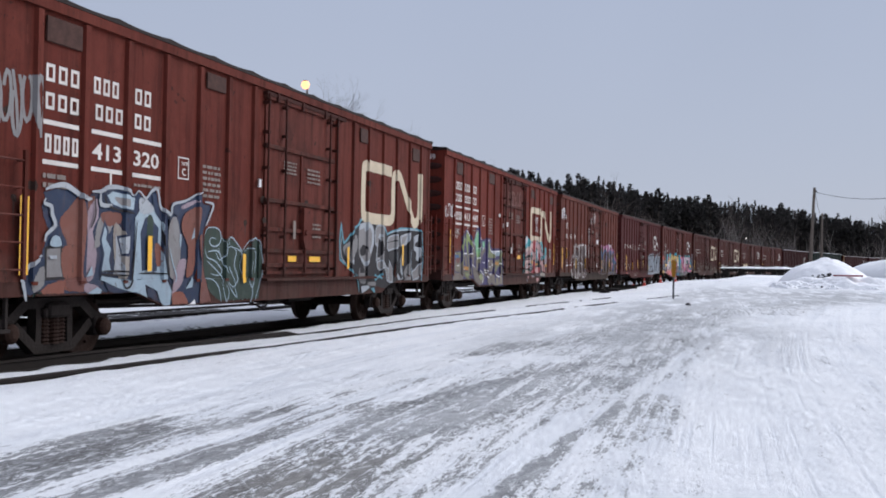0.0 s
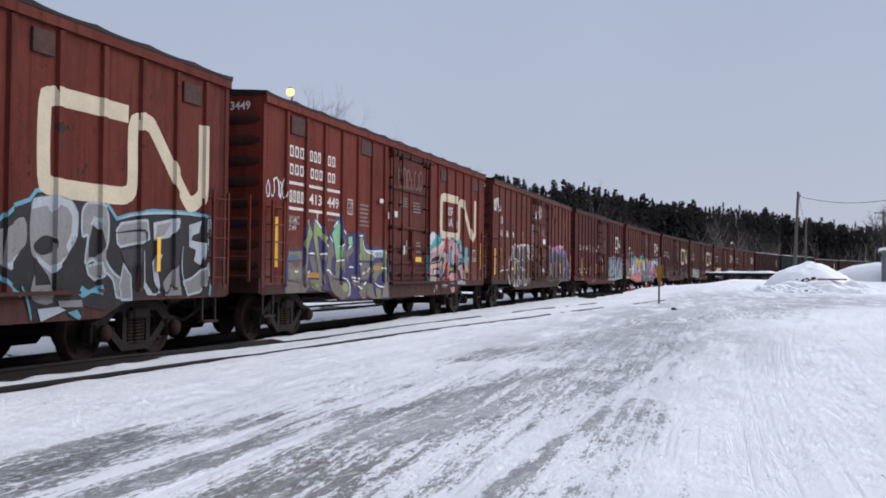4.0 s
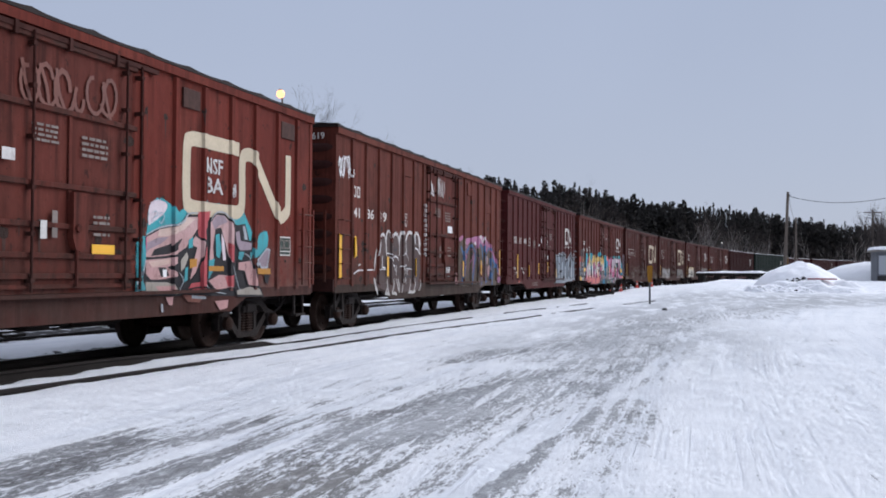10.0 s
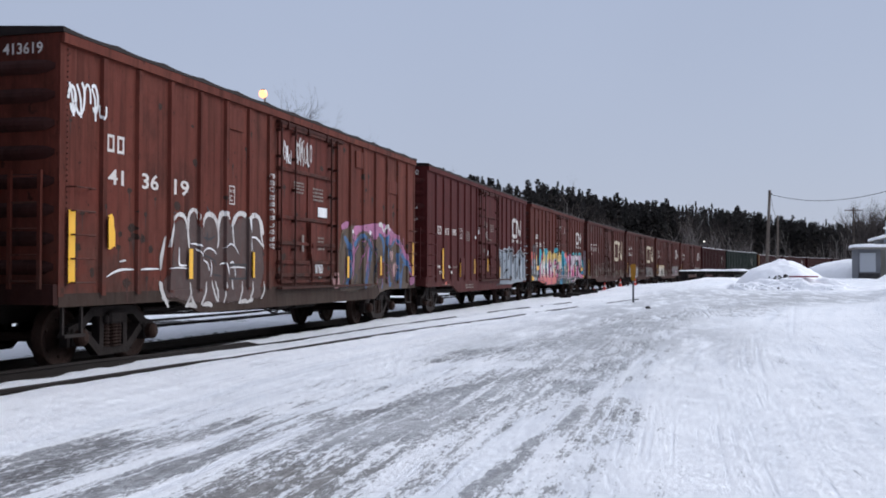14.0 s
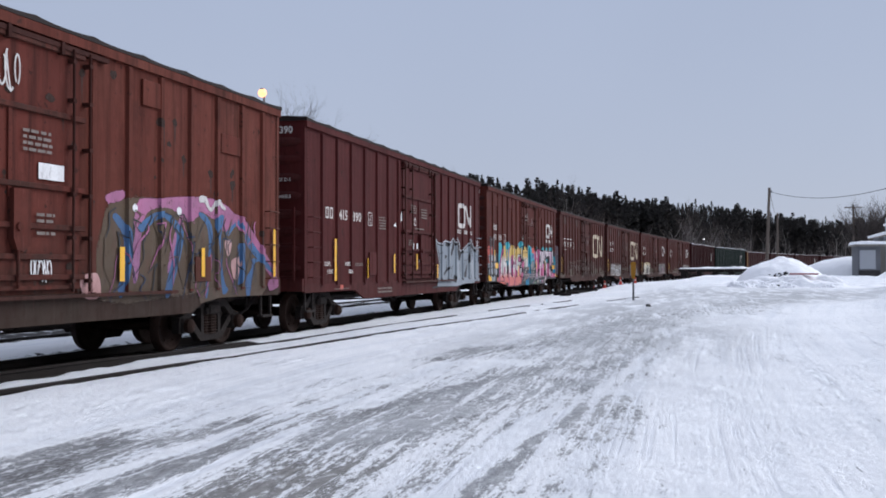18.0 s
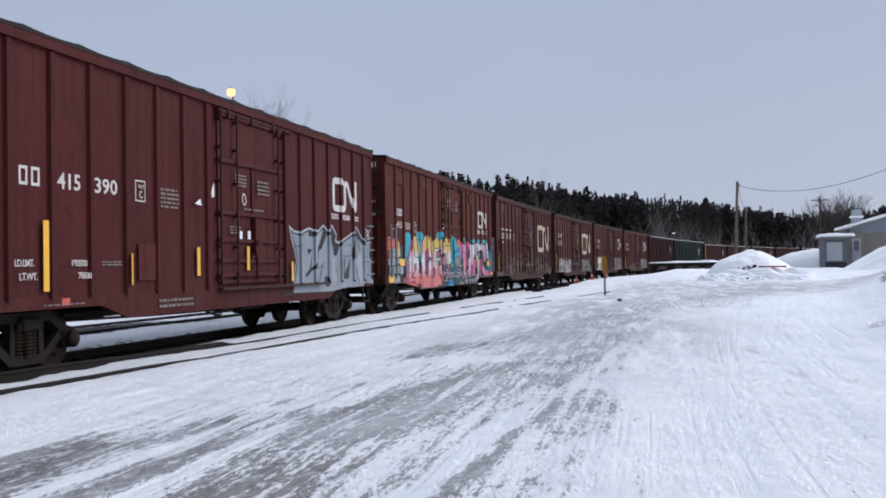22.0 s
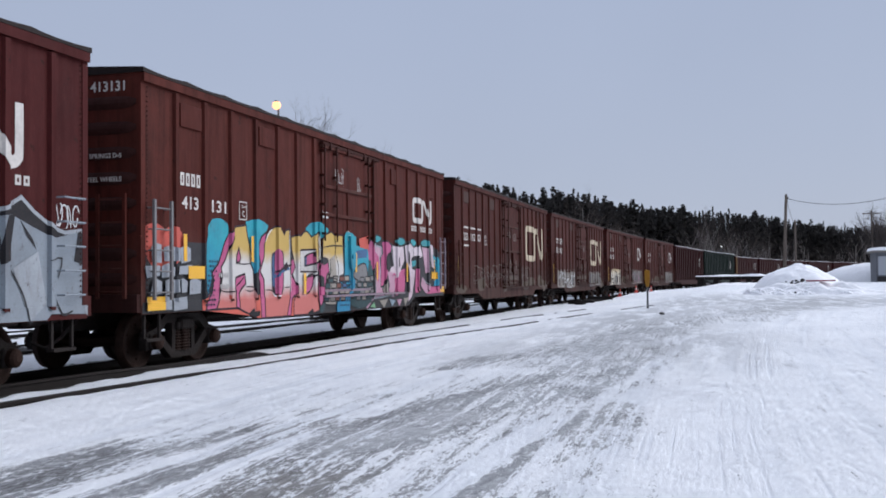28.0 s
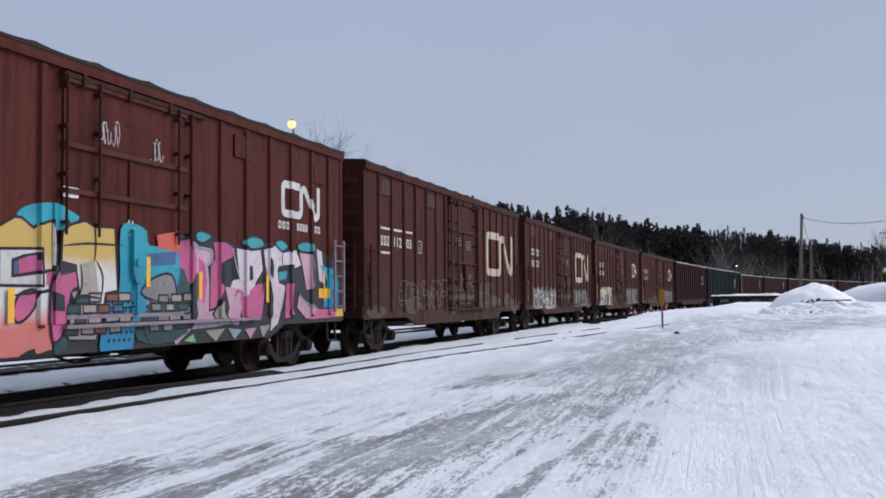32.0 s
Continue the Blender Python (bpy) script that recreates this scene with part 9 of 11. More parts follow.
    daub(m, MAGENTA, 1, PLUM, [(2.85, 1.4), (3.17, 1.46), (3.21, 1.29), (3.05, 1.21), (2.96, 1.12), (3, 0.5), (2.84, 0.51), (2.86, 1.16), (2.81, 1.27)])
    daub(m, PLUM, 1, None, [(4.44, 1.89), (4.65, 1.9), (4.75, 1.82), (4.74, 1.22), (4.65, 1.08), (4.45, 1.05), (4.31, 1.09), (4.24, 1.21), (4.23, 1.77), (4.33, 1.86)], True)
    daub(m, MAGENTA, 1, None, [(4.39, 1.87), (4.62, 1.88), (4.71, 1.8), (4.71, 1.26), (4.6, 1.11), (4.39, 1.13)], True)
    daub(m, DIM_BLUE, 1, None, [(4.26, 1.77), (4.34, 1.84), (4.36, 1.21), (4.26, 1.25)])
    daub(m, DIM_BLUE, 1, None, [(4.3, 1.41), (4.45, 1.49), (4.89, 1.61), (5.06, 1.56), (4.79, 1.51), (4.39, 1.39)])
    daub(m, PLUM, 1, None, [(4.77, 1.64), (4.89, 1.69), (4.95, 1.61), (4.86, 1.52), (4.77, 1.54)])
    daub(m, WORN_WHITE, 1, PLUM, [(5.49, 1.93), (6.18, 1.96), (6.2, 1.51), (5.49, 1.51)])
    daub(m, PLUM, 1, None, [(5.69, 1.82), (5.9, 1.88), (6.18, 1.92), (6.22, 1.68), (5.69, 1.62)])
    daub(m, MAGENTA, 1, None, [(5.81, 1.81), (5.97, 1.86), (6.14, 1.88), (6.18, 1.7), (5.81, 1.65)])
    daub(m, DIM_BLUE, 1, None, [(5.73, 1.79), (5.8, 1.8), (5.8, 1.65), (5.73, 1.64)])
    daub(m, MAGENTA, 1, PLUM, [(5.83, 1.41), (6.11, 1.46), (6.11, 1.28), (5.97, 1.14), (5.8, 1.08), (5.73, 1.2)], True)
    daub(m, MAGENTA, 1, None, [(6.25, 1.66), (6.43, 1.72), (6.7, 1.71), (6.62, 1.54), (6.29, 1.52)])
    daub(m, PLUM, 1, None, [(6.47, 1.81), (6.7, 1.85), (6.66, 1.69), (6.47, 1.7)], True, 0.03)
    daub(m, CORAL, 1, None, [(3.56, 0.99), (3.74, 0.99), (3.77, 0.68), (3.61, 0.69)])
    lay("stroke", band(curve([(4.3, 1.48), (4.71, 1.57), (5.11, 1.65)], 3), 0.05, taper=True), PLUM, m, "", COATS[m.name] + 0.0008, rise=0.000002)
    lay("stroke", band(curve([(5.73, 1.4), (6.18, 1.44), (6.77, 1.51)], 3), 0.04, taper=True), PLUM, m, "", COATS[m.name] + 0.0008, rise=0.000002)
    lay("stroke", band(curve([(5.69, 1.61), (6.22, 1.68), (6.74, 1.75)], 3), 0.04, taper=True), PLUM, m, "", COATS[m.name] + 0.0008, rise=0.000002)
    lay("stroke", band(curve([(2.87, 1.64), (3.17, 1.63), (3.45, 1.65)], 3), 0.02, taper=True), PLUM, m, "", COATS[m.name] + 0.0008, rise=0.000002)
    lay("stroke", band(curve([(3.21, 1.24), (3.35, 1.24), (3.52, 1.23)], 3), 0.02, taper=True), PLUM, m, "", COATS[m.name] + 0.0008, rise=0.000002)
    lay("stroke", band(curve([(2.82, 1.24), (2.99, 1.32), (3.13, 1.41)], 3), 0.03, taper=True), PLUM, m, "", COATS[m.name] + 0.0008, rise=0.000002)
    lay("stroke", band(curve([(5.01, 2.3), (5.01, 1.96), (5.01, 1.66)], 3), 0.03, taper=True), WHITE_LINE, m, "", COATS[m.name] + 0.0008, rise=0.000002)
    lay("stroke", band(curve([(3.97, 2.04), (4.08, 2.18), (4.24, 2.28)], 3), 0.03, taper=True), WHITE_LINE, m, "", COATS[m.name] + 0.0008, rise=0.000002)
    lay("stroke", band(curve([(6.41, 2.29), (6.42, 2.01), (6.42, 1.76)], 3), 0.03, taper=True), WHITE_LINE, m, "", COATS[m.name] + 0.0008, rise=0.000002)
    lay("stroke", band(curve([(4.25, 1.13), (4.36, 1.06), (4.6, 1.06)], 3), 0.025, taper=True), WHITE_LINE, m, "", COATS[m.name] + 0.0008, rise=0.000002)
    lay("stroke", band(curve([(5.05, 1.46), (5.05, 1.12)], 3), 0.025, taper=True), WHITE_LINE, m, "", COATS[m.name] + 0.0008, rise=0.000002)
    lay("stroke", band(curve([(2.22, 1.2), (2.54, 1.16), (2.88, 1.17)], 3), 0.02, taper=True), BLACK_LINE, m, "", COATS[m.name] + 0.0008, rise=0.000002)
    lay("stroke", band(curve([(3.18, 1.19), (3.35, 1.16), (3.5, 1.18)], 3), 0.02, taper=True), BLACK_LINE, m, "", COATS[m.name] + 0.0008, rise=0.000002)
    lay("stroke", band(curve([(3.95, 1.17), (4.14, 1.17), (4.31, 1.15)], 3), 0.02, taper=True), BLACK_LINE, m, "", COATS[m.name] + 0.0008, rise=0.000002)
    lay("stroke", band(curve([(4.77, 1.21), (5.02, 1.22)], 3), 0.02, taper=True), BLACK_LINE, m, "", COATS[m.name] + 0.0008, rise=0.000002)
    daub(m, BLACK_LINE, 3, None, [(3.29, 0.75), (3.5, 0.86), (3.54, 0.8), (3.72, 0.81), (3.67, 0.71)], True)
    daub(m, BLACK_LINE, 3, None, [(5.81, 0.67), (6.07, 0.77), (6.13, 0.7), (6.38, 0.74), (6.36, 0.65)], True)
    for q in ([(2.24, 1.47), (2.28, 1.47), (2.28, 1.4), (2.24, 1.4)], [(2.3, 1.47), (2.34, 1.47), (2.34, 1.4), (2.3, 1.4)], [(2.36, 1.47), (2.4, 1.47), (2.4, 1.4), (2.36, 1.4)], [(2.41, 1.47), (2.45, 1.47), (2.45, 1.4), (2.41, 1.4)], [(2.47, 1.47), (2.51, 1.47), (2.51, 1.4), (2.47, 1.4)], [(2.53, 1.47), (2.57, 1.47), (2.57, 1.4), (2.53, 1.4)], [(2.29, 1.29), (2.33, 1.29), (2.33, 1.22), (2.29, 1.22)], [(2.35, 1.29), (2.39, 1.29), (2.39, 1.21), (2.35, 1.21)], [(2.41, 1.29), (2.45, 1.29), (2.45, 1.21), (2.41, 1.21)], [(2.47, 1.29), (2.51, 1.29), (2.51, 1.21), (2.47, 1.21)], [(2.53, 1.29), (2.57, 1.29), (2.57, 1.21), (2.53, 1.21)]):
        lay("stencil", [q], WORN_WHITE, m, "worn white figures as bars", COATS[m.name] + 0.003)
    for k, q in enumerate([blob(0.35, 1.98, 0.38, 0.22, rng, 16, 0.06), blob(0.85, 1.92, 0.35, 0.26, rng, 16, 0.06), blob(9.15, 2.1, 0.35, 0.2, rng), blob(0.6, 1.75, 0.45, 0.25, rng)]):
        lay("cloud", [q], CORAL, m, "coral red cloud", 0.006 + k * 0.0003)
    stones, z = [], 0.90
    for r, hgt in enumerate((0.22, 0.24, 0.20, 0.26)):
        u = 0.04 + 0.15 * (r % 2)
        while u < 1.25:
            w = rng.uniform(0.26, 0.48)
            j = [rng.uniform(-0.03, 0.03) for _ in range(8)]
            stones.append([(u + 0.03 + j[0], z + 0.02 + j[1]), (u + w + j[2], z + 0.02 + j[3]), (u + w + j[4], z + hgt - 0.02 + j[5]), (u + w * 0.5, z + hgt + j[6]), (u + 0.03 + j[7], z + hgt - 0.03)])
            u += w + 0.03
        z += hgt + 0.02
    for q in stones:
        lay("stone", [q], STONE_GREY, m, "", 0.040)
    lay_each("sign", [rect(1.24, 1.74, 1.38, 1.58)], YELLOW, c, "yellow plate", 0.047)
    lay_each("sign", [rect(0.09, 0.57, 0.92, 1.12)], YELLOW, c, "yellow plate", 0.047)
    dots = [blob(1.80 + (k % 4) * 0.085 + 0.04 * (k // 4 % 2) + 0.10 * max(0, k // 4 - 5) / 4, 0.96 + (k // 4) * 0.078, rng.uniform(0.018, 0.03), rng.uniform(0.018, 0.028), rng, 7, 0.1) for k in range(40)]
    lay_each("dot", dots, NAVY, m, "", COATS[m.name] + 0.004, 0)
    daub(m, DARK_TEAL, 1, None, [(6.43, 1.74), (6.7, 1.65), (6.74, 0.91), (6.44, 0.55)], True, 0.03)
    daub(m, MAGENTA, 1, BLACK_LINE, [(6.7, 1.82), (6.85, 1.8), (6.89, 1.65), (6.74, 1.56), (6.68, 1.67)], True)
    daub(m, BEIGE, 1, BLACK_LINE, [(6.77, 1.46), (7.29, 1.51), (7.25, 1.31), (6.93, 1.28), (6.77, 1.35)], True)
    daub(m, MUTED_RUST, 1, BLACK_LINE, [(6.78, 1.26), (7.05, 1.3), (7.01, 1.09), (6.78, 1.11)])
    daub(m, FADED_GREY, 1, BLACK_LINE, [(7.05, 1.28), (7.37, 1.29), (7.37, 1.12), (7.05, 1.11)])
    daub(m, MUTED_RUST, 1, BLACK_LINE, [(6.85, 1.07), (7.25, 1.08), (7.45, 0.96), (6.85, 0.9)])
    daub(m, DARK_TEAL, 1, None, [(8.18, 1.67), (9.37, 1.8), (9.5, 0.83), (8.18, 0.77)], True, 0.03)
    daub(m, BEIGE, 1, BLACK_LINE, [(8.27, 1.45), (8.64, 1.51), (8.74, 1.31), (8.36, 1.25)], True)
    daub(m, GREY_SPRAY, 1, BLACK_LINE, [(8.6, 1.53), (8.78, 1.66), (8.93, 1.56), (8.88, 1.31), (8.69, 1.33)], True)
    daub(m, BEIGE, 1, BLACK_LINE, [(8.27, 1.23), (8.69, 1.25), (8.69, 1.1), (8.27, 1.09)])
    daub(m, BEIGE, 1, BLACK_LINE, [(8.74, 1.25), (9.12, 1.26), (9.12, 1.12), (8.74, 1.1)])
    daub(m, GREY_SPRAY, 1, BLACK_LINE, [(8.14, 1.07), (8.55, 1.06), (8.55, 0.94), (8.14, 0.95)])
    daub(m, GREY_SPRAY, 1, BLACK_LINE, [(8.6, 1.06), (9.07, 1.07), (9.07, 0.95), (8.6, 0.94)])
    daub(m, GREY_SPRAY, 1, BLACK_LINE, [(9.22, 1.39), (9.58, 1.43), (9.58, 1.3), (9.22, 1.26)])
    daub(m, GREY_SPRAY, 1, BLACK_LINE, [(9.17, 1.22), (9.53, 1.24), (9.53, 1.13), (9.17, 1.12)])
    daub(m, DARK_TEAL, 1, BLACK_LINE, [(8.46, 1.98), (8.88, 1.95), (8.88, 1.83), (8.46, 1.84)])
    daub(m, WHITE_LINE, 1, None, [(7.79, 1.52), (8.32, 1.53), (8.32, 1.48), (7.79, 1.47)])
    lay("stroke", band(curve([(6.47, 1.35), (7.13, 1.31), (7.54, 1.33)], 3), 0.03, taper=True), BLACK_LINE, m, "", COATS[m.name] + 0.0008, rise=0.000002)
    lay("stroke", band(curve([(6.47, 1.19), (7.03, 1.16), (7.54, 1.2)], 3), 0.03, taper=True), BLACK_LINE, m, "", COATS[m.name] + 0.0008, rise=0.000002)
    lay("stroke", band(curve([(6.47, 1.05), (7.03, 1.01), (7.54, 1.03)], 3), 0.03, taper=True), BLACK_LINE, m, "", COATS[m.name] + 0.0008, rise=0.000002)
    lay("stroke", band(curve([(7.33, 1.27), (7.7, 1.23), (8.18, 1.25)], 3), 0.03, taper=True), BLACK_LINE, m, "", COATS[m.name] + 0.0008, rise=0.000002)
    lay("stroke", band(curve([(7.33, 1.12), (7.75, 1.1), (8.23, 1.11)], 3), 0.03, taper=True), BLACK_LINE, m, "", COATS[m.name] + 0.0008, rise=0.000002)
    lay("stroke", band(curve([(7.45, 1.37), (7.45, 0.89)], 3), 0.03, taper=True), BLACK_LINE, m, "", COATS[m.name] + 0.0008, rise=0.000002)
    lay("stroke", band(curve([(7.7, 1.35), (7.7, 1.23)], 3), 0.03, taper=True), BLACK_LINE, m, "", COATS[m.name] + 0.0008, rise=0.000002)
    lay("stroke", band(curve([(7.96, 1.25), (7.96, 1.09)], 3), 0.03, taper=True), BLACK_LINE, m, "", COATS[m.name] + 0.0008, rise=0.000002)
    lay("stroke", band(curve([(7.62, 1.22), (7.64, 0.98)], 3), 0.03, taper=True), BLACK_LINE, m, "", COATS[m.name] + 0.0008, rise=0.000002)
    lay("stroke", band(curve([(6.62, 1.51), (6.66, 0.91)], 3), 0.03, taper=True), BLACK_LINE, m, "", COATS[m.name] + 0.0008, rise=0.000002)
    lay("stroke", band(curve([(7.21, 1.47), (7.23, 1.18)], 3), 0.03, taper=True), BLACK_LINE, m, "", COATS[m.name] + 0.0008, rise=0.000002)
    lay("stroke", band(curve([(7.29, 1.95), (7.33, 1.66), (7.45, 1.47)], 3), 0.03, taper=True), BLACK_LINE, m, "", COATS[m.name] + 0.0008, rise=0.000002)
    lay("stroke", band(curve([(7.62, 2.25), (7.66, 1.76), (7.45, 1.62)], 3), 0.04, taper=True), BLACK_LINE, m, "", COATS[m.name] + 0.0008, rise=0.000002)
    lay("stroke", band(curve([(6.89, 2.03), (7.23, 2.08), (7.64, 2.08)], 3), 0.03, taper=True), BLACK_LINE, m, "", COATS[m.name] + 0.0008, rise=0.000002)
    daub(m, TURQUOISE, 1, None, [(7.74, 2.28), (8.06, 2.38), (8.35, 2.3), (8.44, 2.1), (9.13, 2.08), (9.16, 1.53), (8.47, 1.44), (8.33, 1.15), (8.11, 0.95), (8.01, 0.51), (7.35, 0.55), (7.42, 1.16), (7.32, 1.29), (7.72, 1.46)], True)
    daub(m, CORAL, 1, None, [(8.61, 2.26), (9.19, 2.35), (9.26, 2.03), (8.66, 2.07)])
    daub(m, MAGENTA, 1, PLUM, [(6.45, 1.68), (6.78, 1.75), (6.87, 1.52), (6.71, 1.42), (6.61, 0.96), (6.41, 0.83), (6.36, 1.27)], True)
    daub(m, LETTERS, 1, PLUM, [(6.54, 2.18), (6.69, 2.28), (6.98, 2.35), (7.17, 2.29), (7.61, 2.3), (7.68, 1.46), (7.42, 1.42), (7.36, 1.16), (7.23, 0.86), (6.7, 0.87), (6.69, 1.17), (6.87, 1.44), (6.8, 1.77), (6.52, 1.81)])
    daub(m, DIM_BLUE, 1, None, [(8.35, 1.98), (9.13, 2.05), (9.1, 1.85), (8.38, 1.81)])
    daub(m, GREY_SPRAY, 1, BLACK_LINE, [(8.22, 1.43), (8.55, 1.65), (9.01, 1.7), (9.12, 1.37), (8.72, 1.3)], True)
    daub(m, DARK_TEAL, 1, None, [(8.47, 1.33), (9.24, 1.37), (9.24, 0.79), (8.44, 0.76), (8.25, 1.05)])
    daub(m, BEIGE, 1, None, [(6.87, 1.77), (7.17, 1.87), (7.27, 1.45), (7.2, 1.16), (6.81, 1.17), (6.9, 1.45)])
    daub(m, BEIGE, 1, None, [(6.69, 1.27), (7.27, 1.34), (7.35, 1.06), (7.23, 0.83), (6.7, 0.85)])
    daub(m, DARK_GREY, 1, None, [(6.49, 1.82), (6.83, 1.77), (6.78, 1.69), (6.51, 1.64)])
    daub(m, DARK_GREY, 1, None, [(6.38, 1.45), (6.58, 1.4), (6.6, 1.2), (6.41, 1.21)])
    daub(m, DARK_GREY, 1, None, [(6.94, 1.26), (7.11, 1.29), (7.15, 1.16), (6.99, 1.13)])
    lay("stroke", band(curve([(6.55, 2.01), (7.03, 2.06), (7.77, 2.07)], 3), 0.03, taper=True), BLACK_LINE, m, "", COATS[m.name] + 0.002, rise=0.000002)
    lay("stroke", band(curve([(7.17, 2.28), (7.2, 2.07), (7.17, 1.84)], 3), 0.03, taper=True), BLACK_LINE, m, "", COATS[m.name] + 0.002, rise=0.000002)
    lay("stroke", band(curve([(6.89, 1.8), (6.92, 1.52), (6.8, 1.33)], 3), 0.03, taper=True), BLACK_LINE, m, "", COATS[m.name] + 0.002, rise=0.000002)
    lay("stroke", band(curve([(6.69, 1.34), (7.04, 1.38), (7.33, 1.35)], 3), 0.03, taper=True), BLACK_LINE, m, "", COATS[m.name] + 0.002, rise=0.000002)
    lay("stroke", band(curve([(7.22, 1.84), (7.35, 1.65), (7.33, 1.39)], 3), 0.03, taper=True), BLACK_LINE, m, "", COATS[m.name] + 0.002, rise=0.000002)
    shades = (DARK_TEAL, BEIGE, MUTED_RUST, BEIGE, DIM_BLUE, DIM_BLUE, GREY_SPRAY, BEIGE, GREY_SPRAY)
    for r in range(4):
        for k in (0, 1, 2, 3, 6, 7, 8):
            a, z = 6.62 + k * 0.315 + 0.15 * (r % 2) + rng.uniform(-0.03, 0.03), 0.90 + 0.135 * r + rng.uniform(-0.012, 0.012)
            w, hgt = rng.uniform(0.22, 0.29), rng.uniform(0.095, 0.115)
            q = [(a, z), (a + w, z + rng.uniform(-0.01, 0.01)), (a + w + rng.uniform(-0.02, 0.02), z + hgt), (a + rng.uniform(-0.02, 0.02), z + hgt)]
            lay("stone", [q], shades[(k + (rng.random() < 0.2)) % 9], m, "", COATS[m.name] + 0.0012)
            lay("outline", band(q, 0.026, True), BLACK_LINE, m, "", COATS[m.name] + 0.0016, rise=0.000002)
    for k in range(30):
        lay("dot", [blob(7.52 + (k % 5) * 0.115 + 0.05 * (k // 5 % 2), 0.80 + (k // 5) * 0.10, 0.028, 0.026, rng, 7, 0.1)], NAVY, m, "", COATS[m.name] + 0.001)
    p = mural(c, DARK_GREY, "pink, rose and white lettering", [(9.13, 2.31), (9.67, 2.28), (9.87, 2.37), (10.21, 2.31), (10.72, 2.29), (11.29, 2.18), (11.83, 2.27), (12.39, 2.36), (12.8, 2.2), (13.38, 2.28), (13.92, 2.42), (14.37, 2.33), (14.7, 2.23), (15.4, 2.02), (15.45, 0.97), (12.85, 0.9), (12.35, 0.71), (11.5, 0.67), (10.36, 0.66), (9.05, 0.66), (8.87, 0.82), (9.05, 1.08), (9.19, 1.84)], None, lift=0.008)
    daub(p, MAGENTA, 1, BLACK_LINE, [(9.17, 2.21), (9.52, 2.27), (9.77, 2.2), (9.75, 1.77), (9.53, 1.44), (9.24, 1.55), (9.18, 1.84)])
    daub(p, ROSE, 1, LIGHT_GREY, [(9.65, 2.19), (9.88, 2.14), (10.23, 2.12), (10.27, 1.96), (10.11, 1.87), (10.18, 1.43), (10.23, 1.2), (10.65, 0.93), (9.68, 0.9), (9.86, 1.08), (9.77, 1.6), (9.74, 1.93)])
    daub(p, MAGENTA, 1, None, [(9.84, 1.99), (10.04, 1.9), (10.11, 1.6), (10.01, 1.25), (9.87, 1.43)])
    daub(p, MAGENTA, 1, BLACK_LINE, [(10.28, 2.27), (10.74, 2.27), (11.02, 2.18), (10.93, 2.01), (10.7, 1.95), (10.5, 1.9), (10.48, 1.61), (10.65, 1.56), (10.38, 1.2), (10.18, 1.16), (10.2, 1.87), (10.35, 1.99)])
    daub(p, PALE_ROSE, 1, BLACK_LINE, [(11.04, 2.2), (11.54, 2.17), (11.93, 2.21), (12.02, 1.83), (11.74, 1.61), (11.54, 1.19), (11.22, 1.18), (11.18, 1.37), (10.76, 1.43), (10.91, 1.66), (11.14, 1.69)])
    daub(p, ROSE, 1, None, [(10.68, 1.54), (11.18, 1.51), (11.26, 1.19), (11.1, 0.91), (10.69, 0.93), (10.83, 1.2)])
    daub(p, MAGENTA, 1, None, [(11.22, 1.34), (11.74, 1.58), (12.13, 1.63), (11.96, 1.04), (11.26, 0.94)])
    daub(p, PALE_ROSE, 1, BLACK_LINE, [(12.02, 2.21), (12.59, 2.33), (13.09, 2.21), (12.94, 1.95), (12.59, 1.87), (12.64, 1.64), (12.92, 1.59), (12.8, 1.23), (12.57, 0.88), (12.24, 0.74), (12.35, 1.23), (12.21, 1.63), (12.08, 1.93)])
    daub(p, PALE_ROSE, 1, BLACK_LINE, [(12.8, 2.19), (13.36, 2.27), (13.61, 1.97), (13.33, 1.89), (13.16, 1.96), (12.76, 1.93)])
    daub(p, TEAL, 1, None, [(12.62, 1.82), (12.97, 1.85), (12.92, 1.7), (12.64, 1.67)])
    daub(p, MAGENTA, 1, BLACK_LINE, [(12.94, 1.64), (13.21, 1.64), (13.13, 1.17), (13.28, 0.99), (12.85, 0.96)])
    daub(p, ROSE, 1, BLACK_LINE, [(13.48, 2.23), (14.02, 2.21), (14.07, 1.52), (13.81, 1.48), (13.66, 1.87)])
    daub(p, PALE_ROSE, 1, None, [(14.29, 2.31), (14.54, 2.27), (14.67, 1.64), (14.42, 1.69)])
    daub(p, ROSE, 1, BLACK_LINE, [(13.48, 1.44), (13.91, 1.22), (14.36, 1.16), (14.47, 0.97), (13.78, 0.94), (13.38, 1.17)])
    daub(p, BLACK_LINE, 1, None, [(10.89, 1.99), (11.1, 1.99), (11.12, 1.71), (10.93, 1.69)])
    daub(p, BLACK_LINE, 1, None, [(11.44, 1.91), (11.62, 1.9), (11.64, 1.67), (11.46, 1.64)])
    daub(p, BLACK_LINE, 1, None, [(10.48, 1.93), (10.66, 1.93), (10.66, 1.64), (10.52, 1.58)])
    daub(p, BLACK_LINE, 1, None, [(12.21, 2.08), (12.44, 1.94), (12.39, 1.63), (12.21, 1.77)])
    daub(p, BLACK_LINE, 1, None, [(12.62, 1.94), (13.11, 1.92), (13.04, 1.85), (12.62, 1.84)])
    daub(p, BEIGE, 1, BLACK_LINE, [(10.29, 1.11), (10.56, 1.34), (10.7, 1.1), (10.91, 0.92), (10.43, 0.94)])
    daub(p, TEAL, 1, BLACK_LINE, [(9.65, 2.31), (9.92, 2.4), (10.23, 2.33), (9.94, 2.21)], True)
